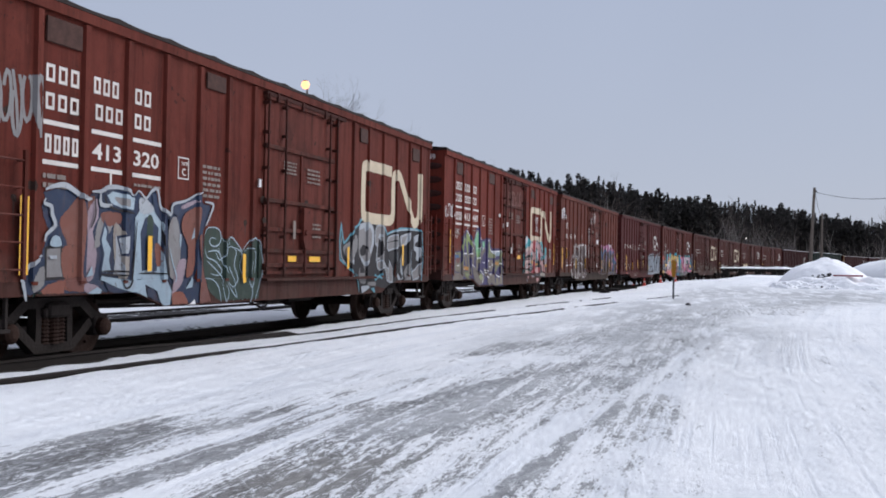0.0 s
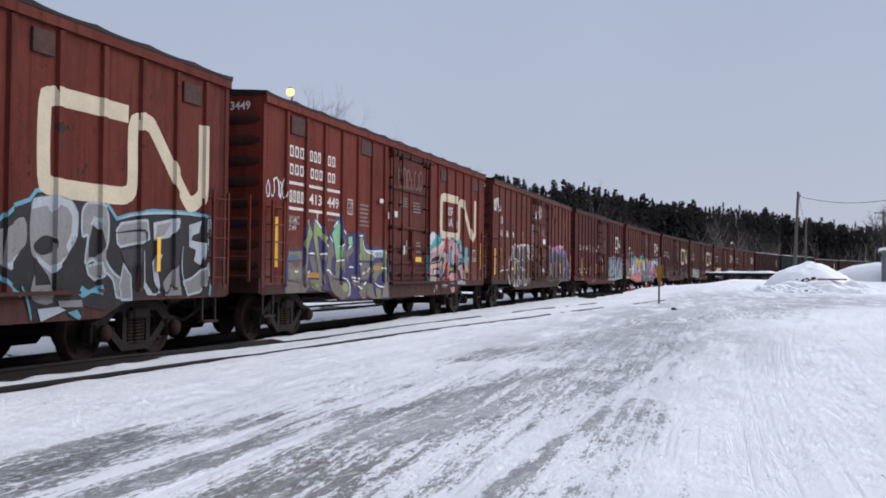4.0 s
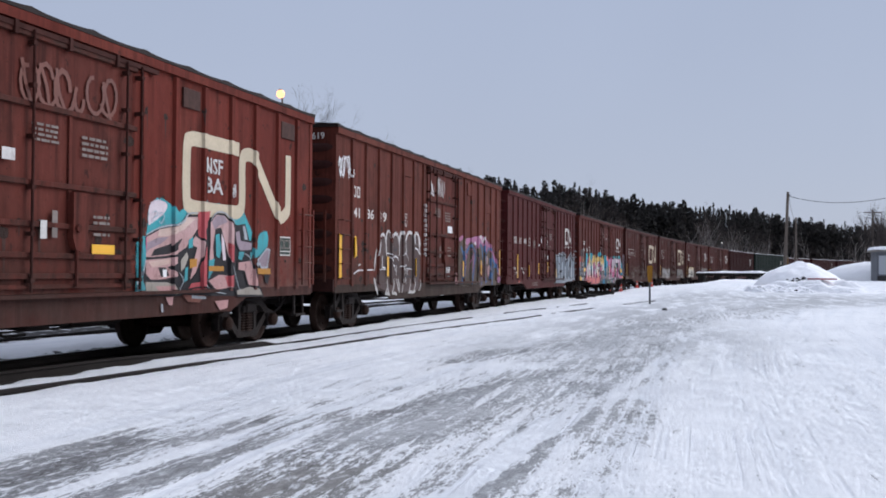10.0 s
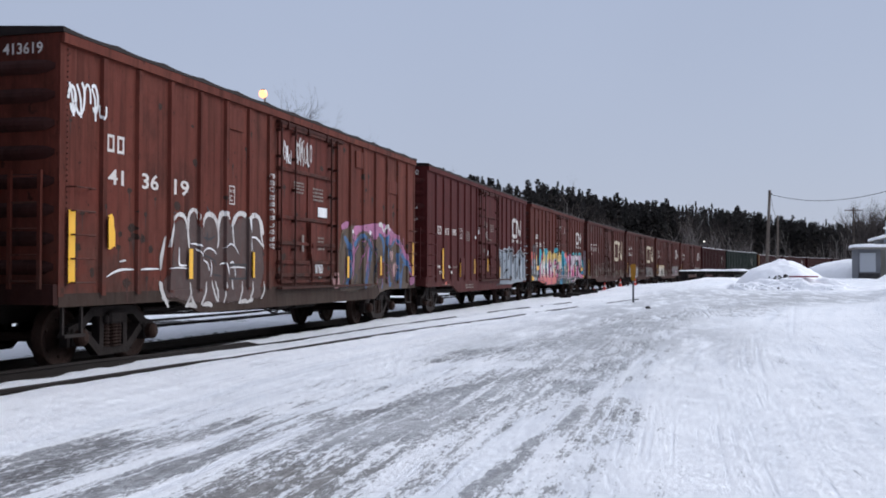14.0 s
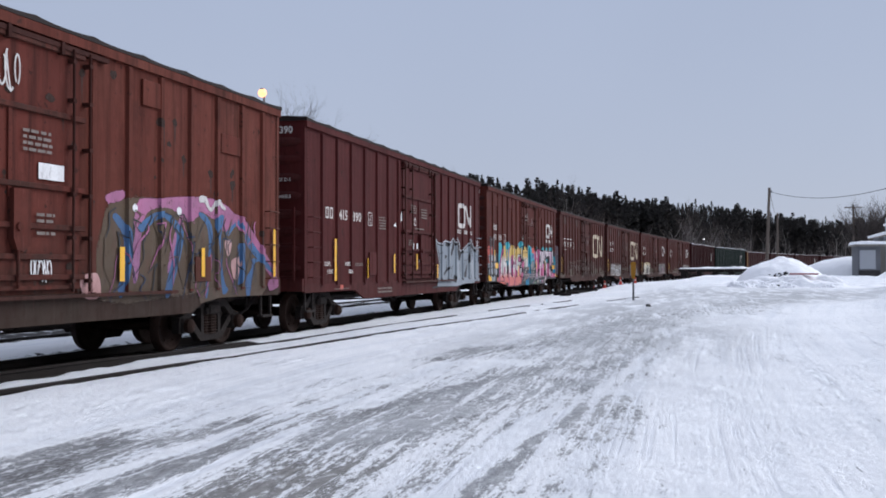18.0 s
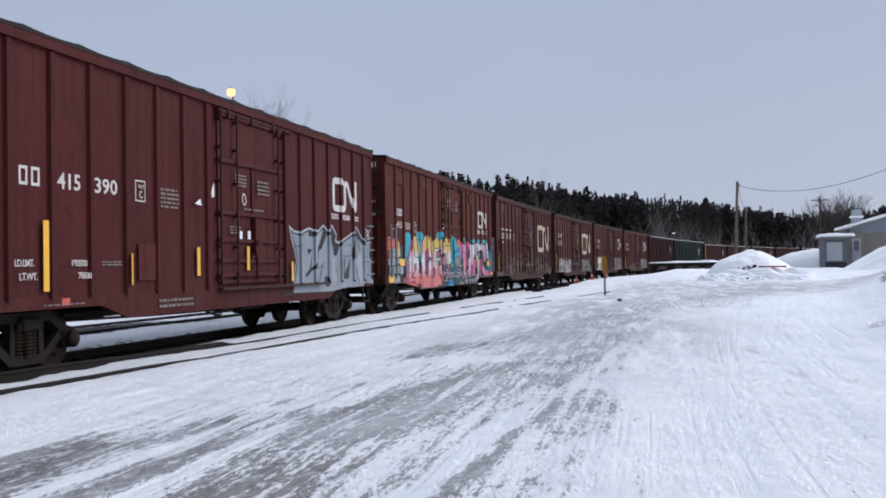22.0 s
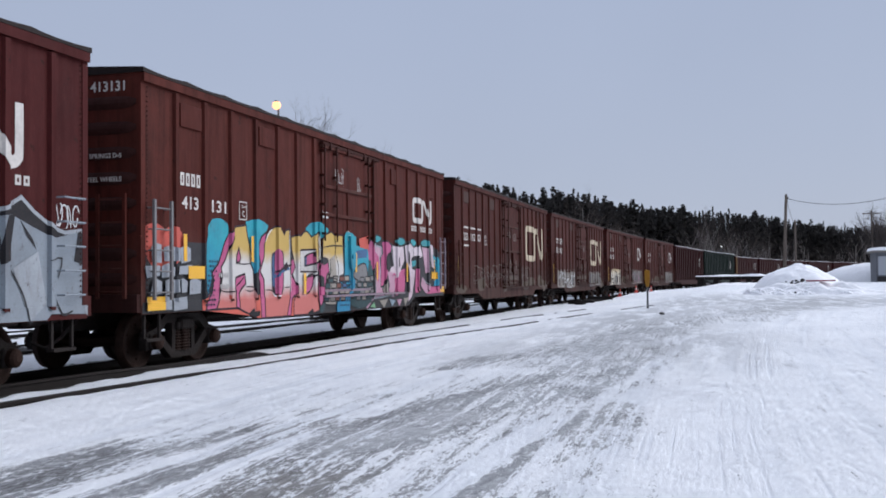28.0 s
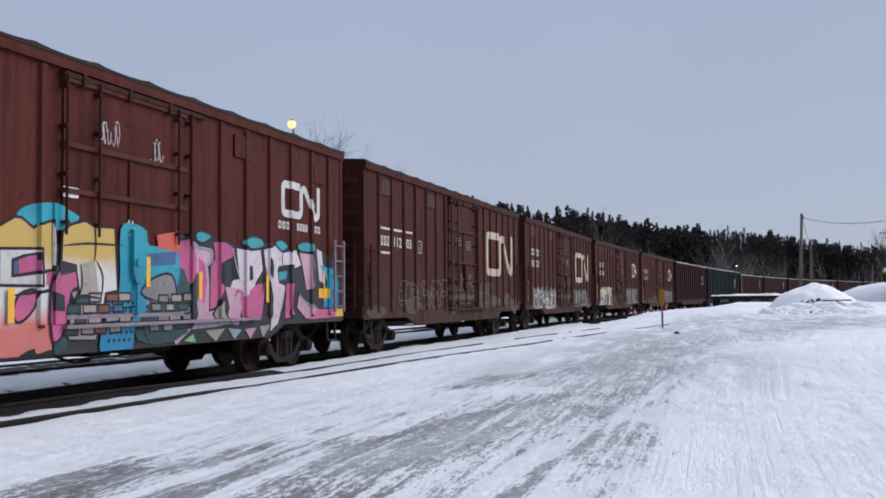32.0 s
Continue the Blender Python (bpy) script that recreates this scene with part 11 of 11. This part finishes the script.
def yard_lamp(x, y, top, col, power, s, label):
    t = empty("yard_lamp")
    tagged(t, label, "yard lamp")
    z = gz(x, y)
    b = bmesh.new()
    tube(b, [(0, 0, -0.4), (0, 0, top - z + 0.2)], 0.11, 8, 0.06)
    part("mast", b, STEEL_GREY, t)
    b = bmesh.new()
    lathe(b, [(top - z + 0.02, s * 0.5), (top - z + 0.06, s * 0.6), (top - z + 0.12, s * 0.4)], "z", 12, (0.0, -0.25, s * 0.6))
    part("housing", b, STEEL_GREY, t)
    b = bmesh.new()
    bmesh.ops.create_uvsphere(b, u_segments=14, v_segments=8, radius=s, matrix=Matrix.Translation((0, -0.25, top - z)))
    smooth(part("globe", b, glow("lit_lamp_glass", col, power), t, "lit lamp globe"))
    t.matrix_basis = pose(x, y, z)


marker_post()
for q in ((-5.95, 56.4, 0.62, 4), (-5.45, 60.5, 0.64, -3), (-4.9, 64.5, 0.6, 5), (-6.3, 54.0, 0.5, 40)):
    traffic_cone(*q)
for q in ((-7.0, 51.0, 1.6, 20), (-6.8, 53.2, 1.7, -35), (-6.5, 52.2, 1.3, 75, 0.15), (-6.9, 55.4, 1.6, 8), (-6.4, 57.0, 1.2, 50), (-7.0, 49.0, 1.3, 80), (-6.2, 59.0, 1.0, -20), (-6.8, 47.2, 0.9, 30)):
    timber(*q)
def top_at(x, y, obs):
    """Height of the highest of some heaps at a place."""
    best = gz(x, y)
    for o in obs:
        co = np.empty(len(o.data.vertices) * 3, np.float32)
        o.data.vertices.foreach_get("co", co)
        co = co.reshape(-1, 3)
        k = np.argmin((co[:, 0] - x) ** 2 + (co[:, 1] - y) ** 2)
        if (co[k, 0] - x) ** 2 + (co[k, 1] - y) ** 2 < 0.2:
            best = max(best, float(co[k, 2]))
    return best


heaps = [mound("snow_pile", "large rounded pile of ploughed snow", 3.75, 63.0, 2.75, 2.7, 1.66, 3, 0.76, 0.07),
         mound("snow_pile", "low lumpy skirt of ploughed snow", 4.4, 59.6, 4.9, 2.0, 0.40, 5, 0.7, 0.85)]
mound("snow_pile", "rounded pile of ploughed snow beside the hut", 12.2, 101.0, 4.6, 3.0, 2.33 - gz(12.2, 101.0), 7, 0.55, 0.05)
mound("snow_pile", "long bank of ploughed snow before the building", 22.2, 84.0, 11.4, 5.0, 3.05, 9, 1.0, 0.14)
mound("snow_pile", "low bank of ploughed snow beside the platform", 0.6, 81.5, 5.0, 2.0, 0.16, 13, 0.9, 0.5)
rngd = random.Random(8)
for k in range(11):
    x, y = 3.0 + k * 0.082 + rngd.uniform(-0.08, 0.08), 60.85 + rngd.uniform(-0.15, 0.12)
    rock(x, y, top_at(x, y, heaps) + 0.02, rngd.uniform(0.05, 0.12), k)
for k in range(4):
    x, y = 5.55 + k * 0.12, 60.8 + 0.08 * (k % 2)
    rock(x, y, top_at(x, y, heaps) + 0.03, 0.11, 20 + k)
for k in range(5):
    x, y = 1.6 + k * 0.5 + rngd.uniform(-0.2, 0.2), 58.0 + rngd.uniform(-0.3, 0.5)
    rock(x, y, top_at(x, y, heaps), rngd.uniform(0.06, 0.11), 30 + k)
rock(-2.1, 32.9, gz(-2.1, 32.9), 0.10, 40)
bplank = bmesh.new()
box(bplank, -0.75, 0.75, -0.1, 0.1, -0.04, 0.04, 0.01)
plank = tagged(part("board", bplank, RED_PLANK), "long red-painted board lying on the snow pile", "board")
rest = max((top_at(x, y, heaps), y) for x in (4.1, 4.65, 5.2) for y in (58.6, 59.0, 59.4, 59.8, 60.2))
plank.matrix_basis = pose(4.65, rest[1], rest[0] + 0.04, 0, 0, 4)
platform()
utility_pole(4.55, 99.9, 8.8, 0.33, 0.17, 0, "tall weathered wooden pole with a wire bracket")
utility_pole(7.75, 139.5, 8.5, 0.05, 0.16, 0, "weathered wooden pole carrying a wire")
utility_pole(17.0, 139.0, 9.4, 0.0, 0.14, 1.1, "far wooden pole with a crossarm")
utility_pole(20.5, 56.4, 12.4, 0.0, 0.17, 0, "tall wooden pole at the end of the wire")
wire([(4.95 + 15.55 * q, 99.9 - 43.5 * q, 8.4 - 8.57 * q + 12.25 * q * q) for q in np.linspace(0, 1, 25)], 0.022, "sagging black overhead wire")
wire([(4.95 + 2.85 * q, 99.9 + 39.6 * q, 8.45 - 0.1 * q - 3.2 * q * (1 - q)) for q in np.linspace(0, 1, 15)], 0.022, "black wire between two poles")
yard_lamp(-25.4, 54.3, 11.45, (1.0, 0.42, 0.17), 2.2, 0.25, "lit warm yard lamp on a tall mast behind the train")
yard_lamp(-1.75, 160.0, 5.75, (1.0, 0.95, 0.85), 4.0, 0.075, "small lit white lamp at the edge of the wood")


def snow_slab(x0, x1, y0, y1, low, top, lump, seed):
    """Settled snow on a flat roof, rounded at its edges."""
    us, vs = np.linspace(0, 1, 28), np.linspace(0, 1, 28)
    U, V = np.meshgrid(us, vs)
    edge = np.clip(np.minimum(np.minimum(U, 1 - U) * (x1 - x0), np.minimum(V, 1 - V) * (y1 - y0)) / 0.28, 0, 1)
    X, Y = x0 + U * (x1 - x0) + 0.05 * value_noise(V * 9, U * 9, seed), y0 + V * (y1 - y0)
    Z = low + (top - low) * np.sqrt(1 - (1 - edge) ** 2) * (1 + lump * 3 * value_noise(U * 4, V * 4, seed + 1))
    i = np.arange(28 * 28).reshape(28, 28)
    f = np.stack([i[:-1, :-1], i[:-1, 1:], i[1:, 1:], i[1:, :-1]], -1).reshape(-1, 4)
    me = bpy.data.meshes.new("roof_snow")
    me.from_pydata(np.stack([X, Y, Z], -1).reshape(-1, 3), [], f.tolist())
    me.polygons.foreach_set("use_smooth", [True] * len(me.polygons))
    return me


def buildings():
    g0 = gz(12, 93) - 0.05
    t = empty("hut")
    t.matrix_basis = pose(0.4, 0, 0)
    tagged(t, "small grey hut with a shuttered window and thick roof snow", "hut")
    b = bmesh.new()
    box(b, 11.3, 13.1, 93.0, 96.9, g0 - 0.3, 3.1)
    part("wall", b, GREY_WALL, t)
    b = bmesh.new()
    box(b, 11.36, 12.78, 92.93, 92.995, g0 + 0.52, 2.85, 0.01)
    w = part("window", b, GREY_WALL, t, "window frame")
    b = bmesh.new()
    box(b, 11.44, 12.70, 92.90, 92.93, g0 + 0.62, 2.75, 0.01)
    part("shutter", b, PALE_PANEL, w, "pale closed shutter")
    b = bmesh.new()
    box(b, 11.36, 13.05, 92.94, 92.99, g0 - 0.1, g0 + 0.50, 0.01)
    part("skirting", b, ROCK, t, "dark lower boards")
    b = bmesh.new()
    box(b, 11.0, 13.5, 92.4, 97.0, 3.1, 3.24, 0.02)
    part("roof", b, WALL_BEIGE, t)
    part("roof_snow", snow_slab(10.95, 13.7, 92.3, 97.0, 3.24, 3.50, 0.10, 61), CLEAN_SNOW, t, "thick settled snow")
    h = empty("building")
    h.matrix_basis = pose(0.4, 0, 0)
    tagged(h, "grey metal-clad building with a snowy low gable roof", "building")
    b = bmesh.new()
    box(b, 13.12, 15.0, 96.4, 99.0, g0 - 0.3, 3.65)
    box(b, 15.0, 28.0, 97.0, 103.0, g0 - 0.3, 3.62)
    part("wall", b, WALL_BEIGE, h, "beige lower wall")
    b = bmesh.new()
    box(b, 14.0, 14.75, 96.33, 96.395, g0, 3.1, 0.01)
    d = part("door", b, PALE_PANEL, h, "pale door")
    b = bmesh.new()
    box(b, 14.15, 14.6, 96.30, 96.33, 2.0, 2.9, 0.01)
    part("pane", b, GREY_WALL, d)
    b = bmesh.new()
    gable = [(13.9, 3.62), (28.2, 3.62), (28.2, 3.9), (21.5, 6.12), (13.9, 4.0)]
    va = [b.verts.new((u, 96.9, w_)) for u, w_ in gable]
    vb = [b.verts.new((u, 103.0, w_)) for u, w_ in gable]
    b.faces.new(va)
    b.faces.new(vb[::-1])
    for i in range(5):
        b.faces.new((va[i], vb[i], vb[(i + 1) % 5], va[(i + 1) % 5]))
    part("gable", b, SIDING, h, "ribbed grey metal cladding")
    rib = bmesh.new()
    box(rib, -0.02, 0.02, 96.85, 96.9, 0, 1.0)
    rib = keep(rib, "cladding_rib")
    for k in range(24):
        u = 14.2 + k * 0.3
        top = 4.0 + (u - 13.9) * 0.279 - 0.05
        part("cladding_rib", rib, SIDING, h, "", Matrix.Translation((u, 0, 3.64)) @ Matrix.Diagonal((1, 1, top - 3.64, 1)))
    for nm, mat, lo, hi, lab in (("roof", WALL_BEIGE, 0.0, 0.12, ""), ("roof_snow", CLEAN_SNOW, 0.12, 0.34, "settled roof snow")):
        b = bmesh.new()
        poly = [(13.5, 3.91 + lo), (21.5, 6.15 + lo), (28.6, 3.82 + lo), (28.6, 3.82 + hi), (21.5, 6.15 + hi), (13.5, 3.91 + hi)]
        va = [b.verts.new((u, 96.55, w_)) for u, w_ in poly]
        vb = [b.verts.new((u, 103.4, w_)) for u, w_ in poly]
        b.faces.new(va)
        b.faces.new(vb[::-1])
        for i in range(6):
            b.faces.new((va[i], vb[i], vb[(i + 1) % 6], va[(i + 1) % 6]))
        part(nm, b, mat, h, lab)
    b = bmesh.new()
    box(b, 14.35, 15.15, 98.0, 98.8, 4.2, 5.75, 0.03)
    part("vent", b, PALE_PANEL, h, "pale roof vent box")
    b = bmesh.new()
    box(b, 14.2, 15.3, 97.9, 98.9, 5.0, 5.2, 0.05)
    part("vent_cap", b, CLEAN_SNOW, h, "snow on the vent")


buildings()


# ---- woods ----
NEEDLES = Mat("dark_conifer_needles", 0.9, spec=0.2)
nd = NEEDLES.n.new("ShaderNodeNewGeometry")
NEEDLES.color(NEEDLES.mix(nd.outputs["Random Per Island"], (0.012, 0.0115, 0.011), (0.040, 0.036, 0.033)))
NEEDLES = NEEDLES.m
TWIGS = Mat("bare_twigs", 0.95, spec=0.1)
td = TWIGS.n.new("ShaderNodeNewGeometry")
TWIGS.color(TWIGS.mix(td.outputs["Random Per Island"], (0.070, 0.055, 0.049), (0.15, 0.122, 0.112)))
TWIGS = TWIGS.m


def conifer(seed, spread, rounded):
    """Vertices and triangles of one conifer a unit high: trunk and drooping sprays."""
    rng = random.Random(seed)
    vs, fs = [], []

    def tri(a, b, c):
        n = len(vs)
        vs.extend((a, b, c))
        fs.append((n, n + 1, n + 2))

    for k in range(4):
        a0, a1 = k * math.tau / 4, (k + 1) * math.tau / 4
        tri((0.014 * math.cos(a0), 0.014 * math.sin(a0), 0), (0.014 * math.cos(a1), 0.014 * math.sin(a1), 0), (0, 0, 0.97))
    levels = 42
    for i in range(levels):
        z = 0.10 + 0.88 * i / (levels - 1)
        q = (z - 0.1) / 0.9
        if rounded:
            r = spread * math.sin(math.pi * min(1.0, (q + 0.2) / 1.2)) ** 0.6 * rng.uniform(0.6, 1.25) * (0.85 + 0.35 * (1 - q)) + 0.006
        else:
            r = spread * (1 - q) ** 0.8 * rng.uniform(0.6, 1.25) * (0.85 + 0.35 * (1 - q)) + 0.004
        for j in range(11 if q < 0.8 else 7):
            a = rng.uniform(0, math.tau)
            rr = r * rng.uniform(0.45, 1.15) + 0.006
            w = rr * rng.uniform(0.10, 0.20) + 0.004
            tip = (rr * math.cos(a), rr * math.sin(a), z - rr * rng.uniform(0.0, 0.6) + (0.5 * rr if rounded and q > 0.7 else 0))
            base = (0, 0, z + 0.010)
            sx, sy = -math.sin(a) * w, math.cos(a) * w
            mid = (rr * 0.6 * math.cos(a), rr * 0.6 * math.sin(a), z + rng.uniform(-0.012, 0.012))
            tri(base, (mid[0] + sx, mid[1] + sy, mid[2] - 0.012), tip)
            tri(base, tip, (mid[0] - sx, mid[1] - sy, mid[2] - 0.012))
    tri((-0.008, 0, 0.94), (0.008, 0, 0.94), (0, 0, 1.0))
    return np.array(vs), np.array(fs)


def bare_tree(seed, trunks=1, twig=0.5, r0=0.016, top_depth=4):
    """A leafless tree a unit high: returns its trunk and limbs, and its twigs, as (vertices, triangles)."""
    rng = random.Random(seed)
    sets = {"wood": ([], []), "twig": ([], [])}

    def limb(p, d, length, r, depth):
        vs, fs = sets["wood" if depth < 2 else "twig"]
        n = 2 if depth else 4
        q = Vector(p)
        for s in range(n):
            e = q + d * length / n
            a = d.cross(Vector((0.3, 0.2, 1)) if abs(d.z) < 0.95 else Vector((1, 0, 0))).normalized()
            b = d.cross(a)
            r1 = r * 0.8
            base = len(vs)
            for k in range(3):
                o = math.cos(k * 2.094) * a + math.sin(k * 2.094) * b
                vs.append(tuple(q + o * r))
                vs.append(tuple(e + o * r1))
            for k in range(3):
                m = (k + 1) % 3
                fs.append((base + 2 * k, base + 2 * m, base + 2 * m + 1))
                fs.append((base + 2 * k, base + 2 * m + 1, base + 2 * k + 1))
            q, r = e, r1
            d = (d + Vector((rng.uniform(-1, 1), rng.uniform(-1, 1), rng.uniform(-0.3, 0.6))) * 0.10).normalized()
            if depth < top_depth and (depth or s):
                for _ in range(2 if depth < 3 else 1 + (rng.random() < twig)):
                    a2 = rng.uniform(0, math.tau)
                    side = (math.cos(a2) * a + math.sin(a2) * b)
                    nd_ = (d * rng.uniform(0.7, 1.1) + side * rng.uniform(0.5, 0.9) + Vector((0, 0, 0.25))).normalized()
                    limb(q, nd_, length * rng.uniform(0.38, 0.58), r * 0.55, depth + 1)

    for k in range(trunks):
        limb((rng.uniform(-0.06, 0.06) * (trunks > 1), rng.uniform(-0.06, 0.06) * (trunks > 1), 0), Vector((rng.uniform(-0.08, 0.08), rng.uniform(-0.08, 0.08), 1)).normalized(), 0.80, r0, 0)
    tall = max(v[2] for v in sets["twig"][0])
    return {k: (np.array(v) / tall, np.array(f)) for k, (v, f) in sets.items()}


def joined(name, protos, places, material):
    """Many trees as one mesh. places: (which, x, y, z, height, turn)."""
    V, F, n = [], [], 0
    for w, x, y, z, h, a in places:
        v, f = protos[w]
        c, s = math.cos(a), math.sin(a)
        V.append(np.stack([(v[:, 0] * c - v[:, 1] * s) * h + x, (v[:, 0] * s + v[:, 1] * c) * h + y, v[:, 2] * h + z], -1))
        F.append(f + n)
        n += len(v)
    V, F = np.concatenate(V), np.concatenate(F)
    me = bpy.data.meshes.new(name)
    me.vertices.add(len(V))
    me.vertices.foreach_set("co", V.astype(np.float32).ravel())
    me.loops.add(len(F) * 3)
    me.loops.foreach_set("vertex_index", F.astype(np.int32).ravel())
    me.polygons.add(len(F))
    me.polygons.foreach_set("loop_start", np.arange(0, len(F) * 3, 3, dtype=np.int32))
    me.update(calc_edges=True)
    return part(name, me, material)


AZ = (-40, -25, -14.3, -12.7, -11.1, -9.8, -9.2, -7.6, -6.3, -4.8, -3.9, -2.3, -1.3, 0.1, 1.3, 2.1, 2.7, 4.2, 5.6, 9.7, 11.6, 25)
EL = (5.0, 5.6, 5.8, 5.6, 5.25, 5.1, 5.2, 5.0, 4.45, 4.2, 4.3, 3.85, 3.9, 3.65, 3.5, 3.45, 3.15, 2.9, 2.75, 2.8, 3.2, 3.3)


def forest():
    rng = random.Random(17)
    protos = [conifer(1, 0.12, False), conifer(2, 0.15, False), conifer(3, 0.12, True), conifer(4, 0.14, True), conifer(5, 0.15, False)]
    places, bare = [], []
    for row, mult in enumerate((1.0, 1.04, 1.09, 1.16, 1.26)):
        az = -40.0
        while az < 25:
            d = float(np.interp(az, (-40, -25, -14, -8, 0, 6, 14, 25), (105, 115, 132, 152, 208, 262, 300, 320))) * mult * rng.uniform(0.985, 1.015)
            el = float(np.interp(az, AZ, EL))
            x, y = d * math.sin(radians(az)), d * math.cos(radians(az))
            top = 1.18 + d * math.tan(radians(el)) * (rng.uniform(0.88, 0.985) if rng.random() < 0.90 else rng.uniform(0.985, 1.05))
            z = gz(x, y)
            h = max(5.0, top - z)
            if rng.random() < 0.84:
                places.append((rng.randrange(5), x, y, z - 0.3, h, rng.uniform(0, 6.28)))
            elif rng.random() < 0.35:
                bare.append((rng.randrange(3), x, y, z - 0.3, h * 1.0, rng.uniform(0, 6.28)))
            az += math.degrees(rng.uniform(0.5, 1.5) / d)
    tagged(joined("forest", protos, places, NEEDLES), "dark dense conifer wood behind the railway yard", "forest", kind="stuff")
    bp = [bare_tree(k + 50, 1, 0.9, 0.015) for k in range(3)]
    for az, d, el in ((-8.5, 146, 5.4), (-8.2, 145, 5.5), (-7.9, 147, 5.3), (-14.1, 128, 6.0), (-1.7, 183, 3.9), (-1.3, 182, 4.1), (-0.9, 184, 3.9), (-2.2, 187, 3.4), (-1.5, 181, 3.6), (-1.1, 180, 3.4), (0.3, 188, 2.8), (-0.3, 186, 3.0), (-5.5, 150, 3.6), (-6.6, 148, 3.9), (1.2, 190, 2.6), (6.6, 250, 2.9), (6.1, 245, 3.0)) + tuple((rng.uniform(-13, 8), 0, 0) for _ in range(120)):
        if not d:
            d = float(np.interp(az, (-14, -8, 0, 6), (126, 143, 190, 238))) * rng.uniform(0.97, 1.0)
            el = float(np.interp(az, AZ, EL)) * rng.uniform(0.42, 0.92)
        x, y = d * math.sin(radians(az)), d * math.cos(radians(az))
        bare.append((rng.randrange(3), x, y, gz(x, y) - 0.2, 1.18 + d * math.tan(radians(el)) - gz(x, y), rng.uniform(0, 6.28)))
    tagged(joined("leafless_wood", [p["wood"] for p in bp], bare, BIRCH), "pale leafless trunks among the conifers", "trees", kind="stuff")
    tagged(joined("leafless_twigs", [p["twig"] for p in bp], bare, TWIGS), "grey leafless twigs among the conifers", "trees", kind="stuff")


def single_tree(az, d, el, seed, trunks, label, r0=0.03):
    p = bare_tree(seed, trunks, 0.9, r0, 5)
    x, y = d * math.sin(radians(az)), d * math.cos(radians(az))
    z = gz(x, y)
    t = empty("leafless_tree")
    tagged(t, label, "tree", "leafless trees near the yard")
    h = (1.18 + d * math.tan(radians(el)) - z) / max(v[2] for v in p["twig"][0])
    t.matrix_basis = pose(x, y, z - 0.2)
    a = joined("trunk", [p["wood"]], [(0, 0, 0, 0, h, 0)], BARK)
    b = joined("crown", [p["twig"]], [(0, 0, 0, 0, h, 0)], BARK)
    a.parent = b.parent = t


forest()
single_tree(-23.95, 80, 10.45, 201, 4, "leafless grey tree behind the train beside the yard lamp")
single_tree(-21.3, 90, 8.2, 202, 1, "leafless grey tree behind the train")
single_tree(7.5, 118, 4.0, 203, 7, "wide leafless tree behind the hut", 0.048)
single_tree(8.4, 120, 4.15, 204, 7, "wide leafless tree behind the building", 0.048)
single_tree(11.5, 112, 4.2, 206, 2, "leafless tree beyond the roof")
single_tree(9.0, 122, 3.7, 205, 2, "leafless tree behind the building")


def bush(x, y, h, seed):
    p = bare_tree(seed, 9, 0.9)
    o = joined("dead_bush", [p["twig"]], [(0, 0, 0, 0, h, 0)], TWIGS)
    o.matrix_basis = pose(x, y, gz(x, y) - h * 0.3)
    tagged(o, "small dead brown bush on the snowbank", "bush")


for q in ((3.25, 17.6, 0.5, 0.35, 0.16, 51), (3.75, 18.2, 0.6, 0.4, 0.22, 52), (4.3, 16.6, 0.7, 0.5, 0.25, 53), (4.6, 19.5, 0.8, 0.6, 0.3, 54), (5.2, 22.0, 0.9, 0.8, 0.35, 55), (3.9, 20.4, 0.35, 0.3, 0.12, 56), (6.6, 33.0, 0.9, 1.1, 0.25, 57), (5.6, 29.0, 0.8, 0.9, 0.2, 58)):
    mound("snow_lump", "broken lump of ploughed snow at the road edge", *q, 0.8, 0.5)
for q in ((2.5, 57.9, 0.9, 0.5, 0.26, 61), (3.8, 57.6, 0.6, 0.5, 0.22, 62), (1.3, 57.4, 0.8, 0.6, 0.30, 63), (5.6, 57.9, 1.0, 0.5, 0.16, 64)):
    mound("snow_lump", "broken lump of ploughed snow before the pile", *q, 0.7, 0.6)
bush(7.0, 39.2, 0.75, 301)
bush(6.75, 38.5, 0.45, 302)


# ---- what moves: the train rolls in from the bend and past the camera ----
def rolled(t):
    i = min(int(t), 31)
    a, b = ROLL[i], ROLL[i + 1]
    m0 = (ROLL[i + 1] - ROLL[max(i - 1, 0)]) / (2 if i else 1)
    m1 = (ROLL[min(i + 2, 32)] - ROLL[i]) / (2 if i < 31 else 1)
    f = t - i
    return (2 * f ** 3 - 3 * f * f + 1) * a + (f ** 3 - 2 * f * f + f) * m0 + (3 * f * f - 2 * f ** 3) * b + (f ** 3 - f * f) * m1


def car_pose(near_end, length, t):
    mid = near_end + length / 2 - rolled(t)
    q = length / 2 - TRUCK_U
    x0, y0, _ = on_track(mid - q)
    x1, y1, _ = on_track(mid + q)
    return pose((x0 + x1) / 2, (y0 + y1) / 2, RAIL_Z, 0, 0, -math.degrees(math.atan2(x1 - x0, y1 - y0)))


def motions():
    for car, near_end, length in CARS:
        walk(car, [(t, car_pose(near_end, length, t)) for t in range(33)])
    times = [k * 7 / FPS for k in range(138) if k * 7 / FPS < 32] + [32.0]
    for wheelset, y in WHEELS:
        walk(wheelset, [(t, pose(0, y, WHEEL_R, math.degrees((rolled(t) - ROLL[0]) / WHEEL_R))) for t in times])


motions()
